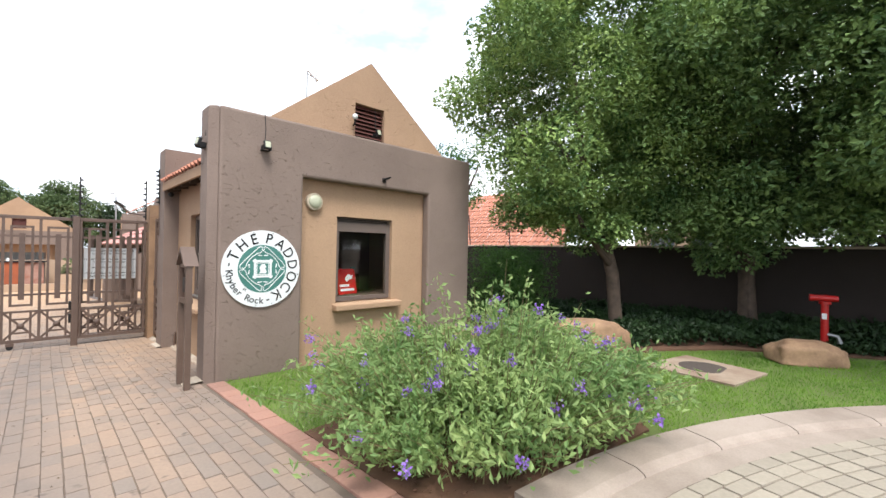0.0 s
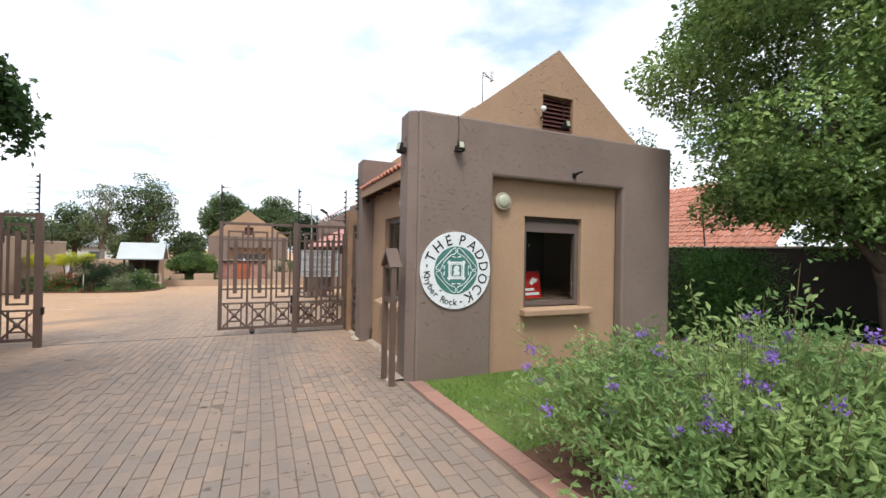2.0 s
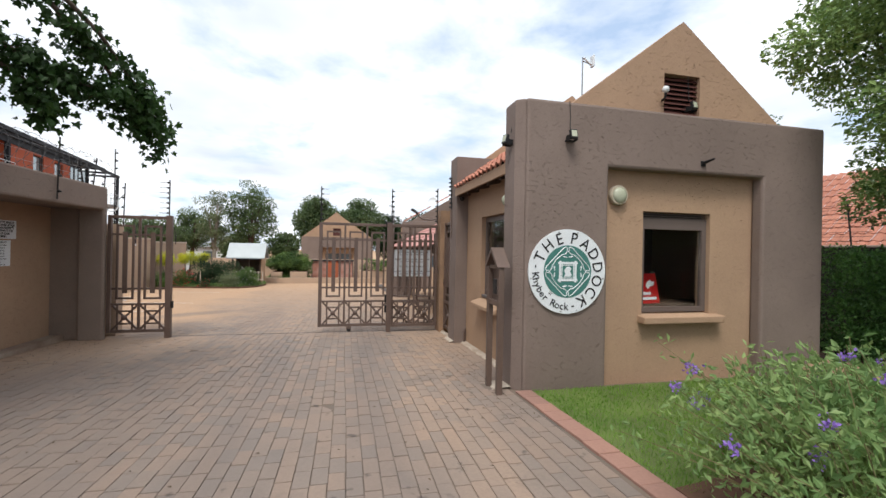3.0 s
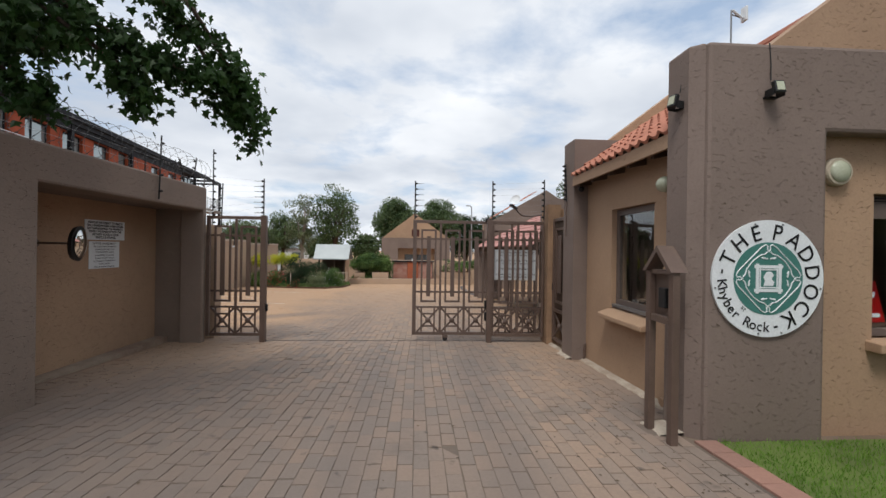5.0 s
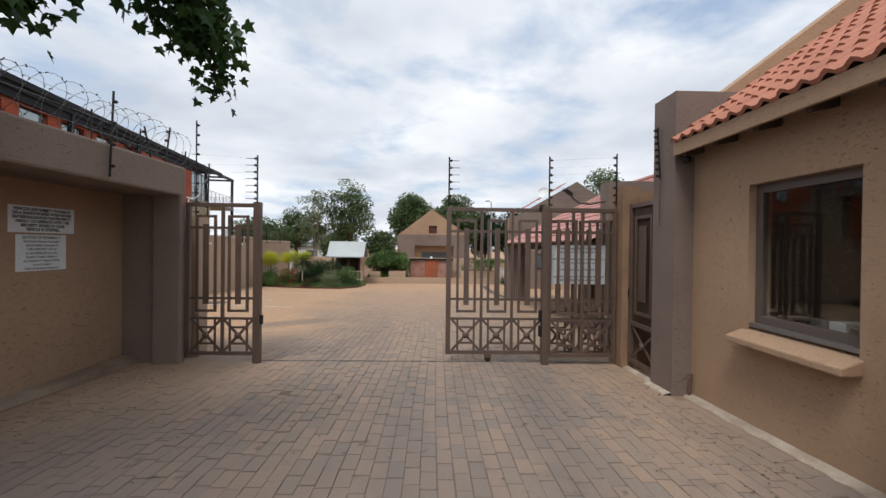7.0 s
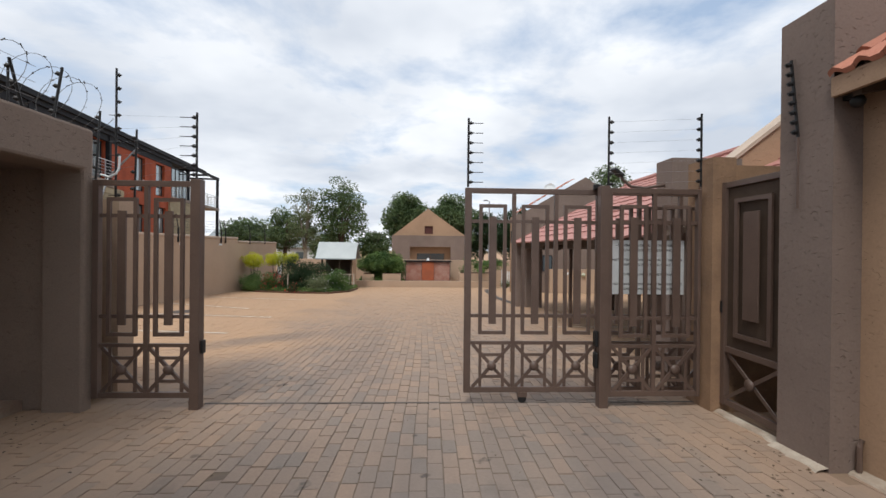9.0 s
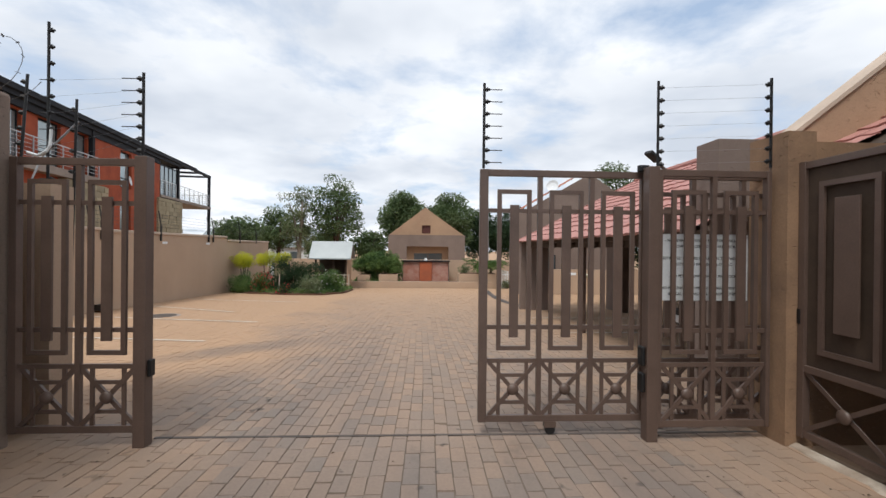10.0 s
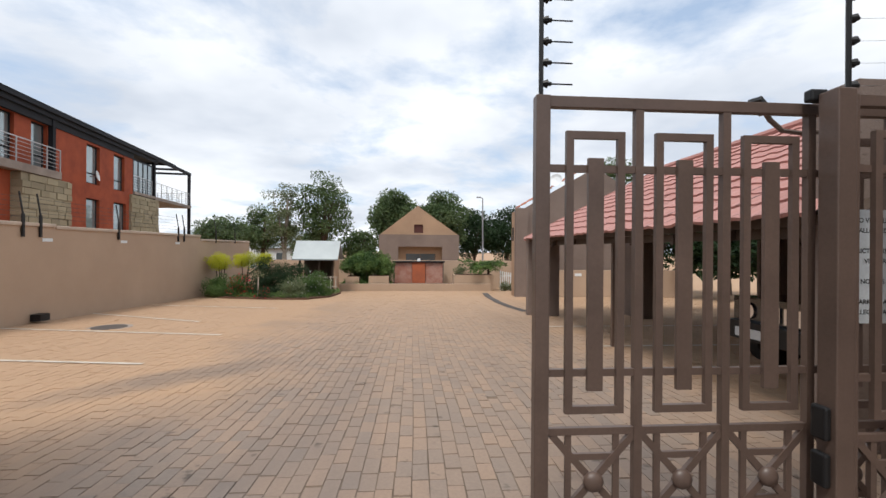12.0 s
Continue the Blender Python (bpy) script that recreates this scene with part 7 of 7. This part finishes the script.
far_tree(-7.0, 31, 7.4, 2.3, "large round dark green tree beyond the court", LEAF_FAR, 91, 60, 0.20)
far_tree(-9.6, 30, 7.5, 1.5, "slender pale-barked birch with thin grey-green foliage", LEAF_GREY, 92, 40, 0.16, bark=FB, zlow=0.8, per=150)
far_tree(-12.2, 33, 4.9, 2.2, "green tree behind the court wall", LEAF_FAR, 93, 40, 0.2)
far_tree(-1.8, 40, 7.4, 3.4, "broad green tree behind the gabled house", LEAF_FAR, 94, 60, 0.26)
far_tree(2.6, 41, 7.4, 3.0, "broad green tree behind the gabled house", LEAF_FAR, 95, 60, 0.26)
for k, (x_, y_, t_, r_) in enumerate(((-17.5, 38, 4.4, 2.6), (-22, 48, 5.0, 3.2), (-15, 46, 4.6, 2.8), (-5, 36, 3.2, 1.8), (-10, 40, 3.0, 2.2), (6.6, 44, 6.0, 3.0), (10.5, 45, 6.2, 3.4), (14.5, 44, 6.0, 3.2), (19, 42, 6.0, 3.2))):
    far_tree(x_, y_, t_, r_, "dark green tree in the distance", LEAF_DARK if k > 4 else LEAF_FAR, 100 + k, 40, 0.26, zlow=0.3)
far_tree(12.5, 23.5, 7.6, 1.9, "round green tree behind the carport", LEAF_FAR, 120, 46, 0.18, zlow=2.0)
for k in range(5):
    far_tree(7.5 + 1.6 * k, 18.3 + 0.2 * k, 3.4, 1.4, "dark leafy tree behind the carport wall", LEAF_DARK, 130 + k, 34, 0.2, zlow=0.2)
far_tree(-45, 52, 9.5, 5.5, "broad dark tree in the distance", LEAF_FAR, 140, 50, 0.4, zlow=0.5)
far_tree(8.5, 1.5, 6.4, 1.6, "green tree behind the gatehouse", LEAF_TREE, 141, 30, 0.14, zlow=3.0)

far_tree(14.6, 3.0, 6.5, 1.7, "green tree behind the garden wall", LEAF_HEDGE, 142, 34, 0.13, zlow=3.0)
for k, (x_, y_, t_, r_) in enumerate(((16.0, -9.5, 6.5, 2.2), (16.3, -12.8, 7.5, 2.6), (15.6, -16.0, 7.0, 2.6), (12.5, -17.5, 6.5, 2.4))):
    far_tree(x_, y_, t_, r_, "dark leafy tree behind the garden wall", LEAF_DARK, 150 + k, 44, 0.16, zlow=0.8)

for k, (x_, y_) in enumerate(((13.0, 15.0), (14.0, 11.5), (13.2, 8.0), (13.6, 4.8), (15.5, 18.0))):
    far_tree(x_, y_, 3.5, 2.0, "dark leafy tree behind the carport wall", LEAF_DARK, 170 + k, 46, 0.24, zlow=0.2)
tagged(finish("wall_foot", soften(slab(LX - 0.84, LX - 0.62, -3.29, -0.03, -0.05, 0.10), 0.02), SLABM), "stained cement strip along the foot of the recess", kind="structure")

# ---- paving ----
sheet("paving_bed", [(-4.0, -3.3), (LX, -3.3), (LX, -15.4), (3.75, -15.4), (3.75, -8.9), (3.16, -8.95), (3.16, -4.45), (3.24, 0.17), (-4.0, 0.17)], -0.0055, JOINT, "sandy joints of the drive paving")
sheet("court_bed", [(-8.88, 0.17), (10.9, 0.17), (10.9, 16.05), (6.1, 16.05), (6.1, 20.12), (-8.88, 20.12)], -0.0055, JOINT, "sandy joints of the court paving")
sheet("road_bed", arc(6.0, 86, -20, 24) + [(3.5, -15.4)], -0.016, JOINT, "sandy joints of the road paving")
def paver_boxes(cx, cy, hx_, hy_, ang, rs_, chamfer=0.0025, drop=0.0):
    """Corners and faces of small chamfered pavers lying on the fall of the ground."""
    n_ = len(cx)
    ca, sa = np.cos(ang), np.sin(ang)
    zt = rs_.normal(scale=0.0016, size=n_) - drop
    tx, ty = rs_.normal(scale=0.010, size=n_), rs_.normal(scale=0.010, size=n_)
    V = []
    for sx, sy, top in [(-1, -1, 0), (1, -1, 0), (1, 1, 0), (-1, 1, 0), (-1, -1, 1), (1, -1, 1), (1, 1, 1), (-1, 1, 1)]:
        lx = sx * (hx_ - chamfer * top)
        ly = sy * (hy_ - chamfer * top)
        X, Y = cx + lx * ca - ly * sa, cy + lx * sa + ly * ca
        Z = -0.034 * Y + zt + lx * tx + ly * ty - (0 if top else 0.012)
        V.append(np.stack([X, Y, Z], 1))
    V = np.stack(V, 1).reshape(-1, 3)
    k = np.arange(n_)[:, None] * 8
    F = np.concatenate([k + [4, 5, 6, 7], k + [0, 1, 5, 4], k + [1, 2, 6, 5], k + [2, 3, 7, 6], k + [3, 0, 4, 7]], 1).reshape(-1, 4)
    return V, F


rs = np.random.RandomState(77)
CW, CLN = 0.1135, 0.2275
cols = np.arange(-9.0, 12.2, CW)
CX, CY = [], []
for i, cxx in enumerate(cols):
    off = (i % 2) * 0.5 * CLN + rs.uniform(-0.075, 0.075)
    yy = np.arange(-15.5 + off, 22.5, CLN) + rs.normal(scale=0.004)
    yy = yy + rs.normal(scale=0.0022, size=len(yy))
    CX.append(np.full(len(yy), cxx + CW / 2))
    CY.append(yy)
CX, CY = np.concatenate(CX), np.concatenate(CY)
wob = 0.012 * np.sin(CY * 0.9) + 0.010 * np.sin(CX * 1.3 + CY * 0.4)
front = (CY < 0.2) & (CX > np.where(CY > -3.3, LX - 0.60, LX + 0.04)) & (CX < np.where(CY < -4.45, np.where(CY < -8.95, 3.5, 2.92), 3.24))
front &= ~((CY > -4.45) & (CY < -3.9) & (CX > 2.88)) & ~((CY > -1.5) & (CY < -0.8) & (CX > 3.0)) & ~((CY > -0.2) & (CX > 2.98))
ring_d = np.hypot(CX - PHI_C[0], CY - PHI_C[1])
court = (CY >= 0.2) & ~((CX < -3.2) & (CY < 0.75)) & (CX > -8.88) & (CX < 10.8) & (CY < np.where((CX > -3.9) & (CX < 4.05), 20.1, np.where(CX >= 4.05, 15.95, 20.0)))
court &= ~inside(GB, CX, CY) & ~((CX > 3.0) & (CY < 0.32)) & (np.hypot(CX + 6.68, CY - 7.85) > 0.0)
ok = front | court
CX, CY, wob = CX[ok], CY[ok], wob[ok]
wob = wob + rs.normal(scale=0.0009, size=len(wob))
near = (CX > -0.6) & (CX < 2.9) & (CY > -7.4) & (CY < -5.4)
idx = np.flatnonzero(near)[:300]
rest = np.ones(len(CX), bool)
rest[idx] = False
V, F = paver_boxes(CX[rest] + wob[rest], CY[rest], CW / 2 - 0.0004 - np.abs(rs.normal(scale=0.0009, size=rest.sum())), CLN / 2 - 0.0012 - np.abs(rs.normal(scale=0.002, size=rest.sum())), rs.normal(scale=0.011, size=rest.sum()), rs)
paving = thing("paving", (0, -5, gz(-5)), "worn brown and tan clay pavers in stretcher rows", "paving")
tagged(paving, kind="structure")
mesh_from("paver_field", V, F, PAVER, paving, (0, -5, gz(-5)), "stuff")
pm = bpy.data.meshes.new("paver")
pV, pF = paver_boxes(np.array([0.0]), np.array([0.0]), CW / 2 - 0.0014, CLN / 2 - 0.0018, np.array([0.0]), np.random.RandomState(1))
pm.from_pydata(pV.tolist(), [], pF.tolist())
pm.materials.append(PAVERO)
for i in idx:
    ob = new("paver", pm)
    ob.parent = paving
    ob.location = (CX[i] + wob[i], CY[i] + 5, gz(CY[i]) - gz(-5) + rs.normal(scale=0.0016))
# red edging bricks along the lawn
eb_ = thing("brick_edging", (3.25, -6.2, gz(-6.2)), "red clay edging bricks laid end to end beside the lawn", "edging")
tagged(eb_, kind="structure")
me_ = bpy.data.meshes.new("brick")
b = slab(-0.095, 0.095, -0.112, 0.112, -0.05, 0.012, 0.005)
b.to_mesh(me_)
b.free()
me_.materials.append(EDGEBRICK)
for k in range(20):
    y_ = -4.47 - 0.229 * k
    ob = new("brick", me_)
    ob.parent = eb_
    ob.matrix_basis = pose(3.073 - 3.25 + rs.normal(scale=0.003), y_ + 6.2, gz(y_) - gz(-6.2) + 0.004 + rs.normal(scale=0.002), -1.9, rs.normal(scale=0.8), rs.normal(scale=0.7))
# grey pavers of the turning circle, in rings
CX, CY, AN = [], [], []
r_ = 5.905
k = 0
while r_ > 2.2:
    m_ = int(2 * math.pi * r_ / 0.235)
    a_ = np.arange(m_) * 2 * math.pi / m_ + 0.5 * (k % 2) * 2 * math.pi / m_
    a_ = a_[(a_ < 1.62) | (a_ > 5.5)]
    CX.append(PHI_C[0] + r_ * np.cos(a_))
    CY.append(PHI_C[1] + r_ * np.sin(a_))
    AN.append(a_ + math.pi / 2)
    r_ -= 0.118
    k += 1
CX, CY, AN = np.concatenate(CX), np.concatenate(CY), np.concatenate(AN)
m_ = CX > 3.50 + (-CY - 9) * 0.02
V, F = paver_boxes(CX[m_], CY[m_], 0.11, 0.054, AN[m_], rs, drop=0.004)
road = thing("road_paving", (5, -11, gz(-11)), "pale grey worn pavers of the turning circle", "paving")
tagged(road, kind="structure")
mesh_from("paver_ring", V, F, GREYPAVER, road, (5, -11, gz(-11)), "stuff")
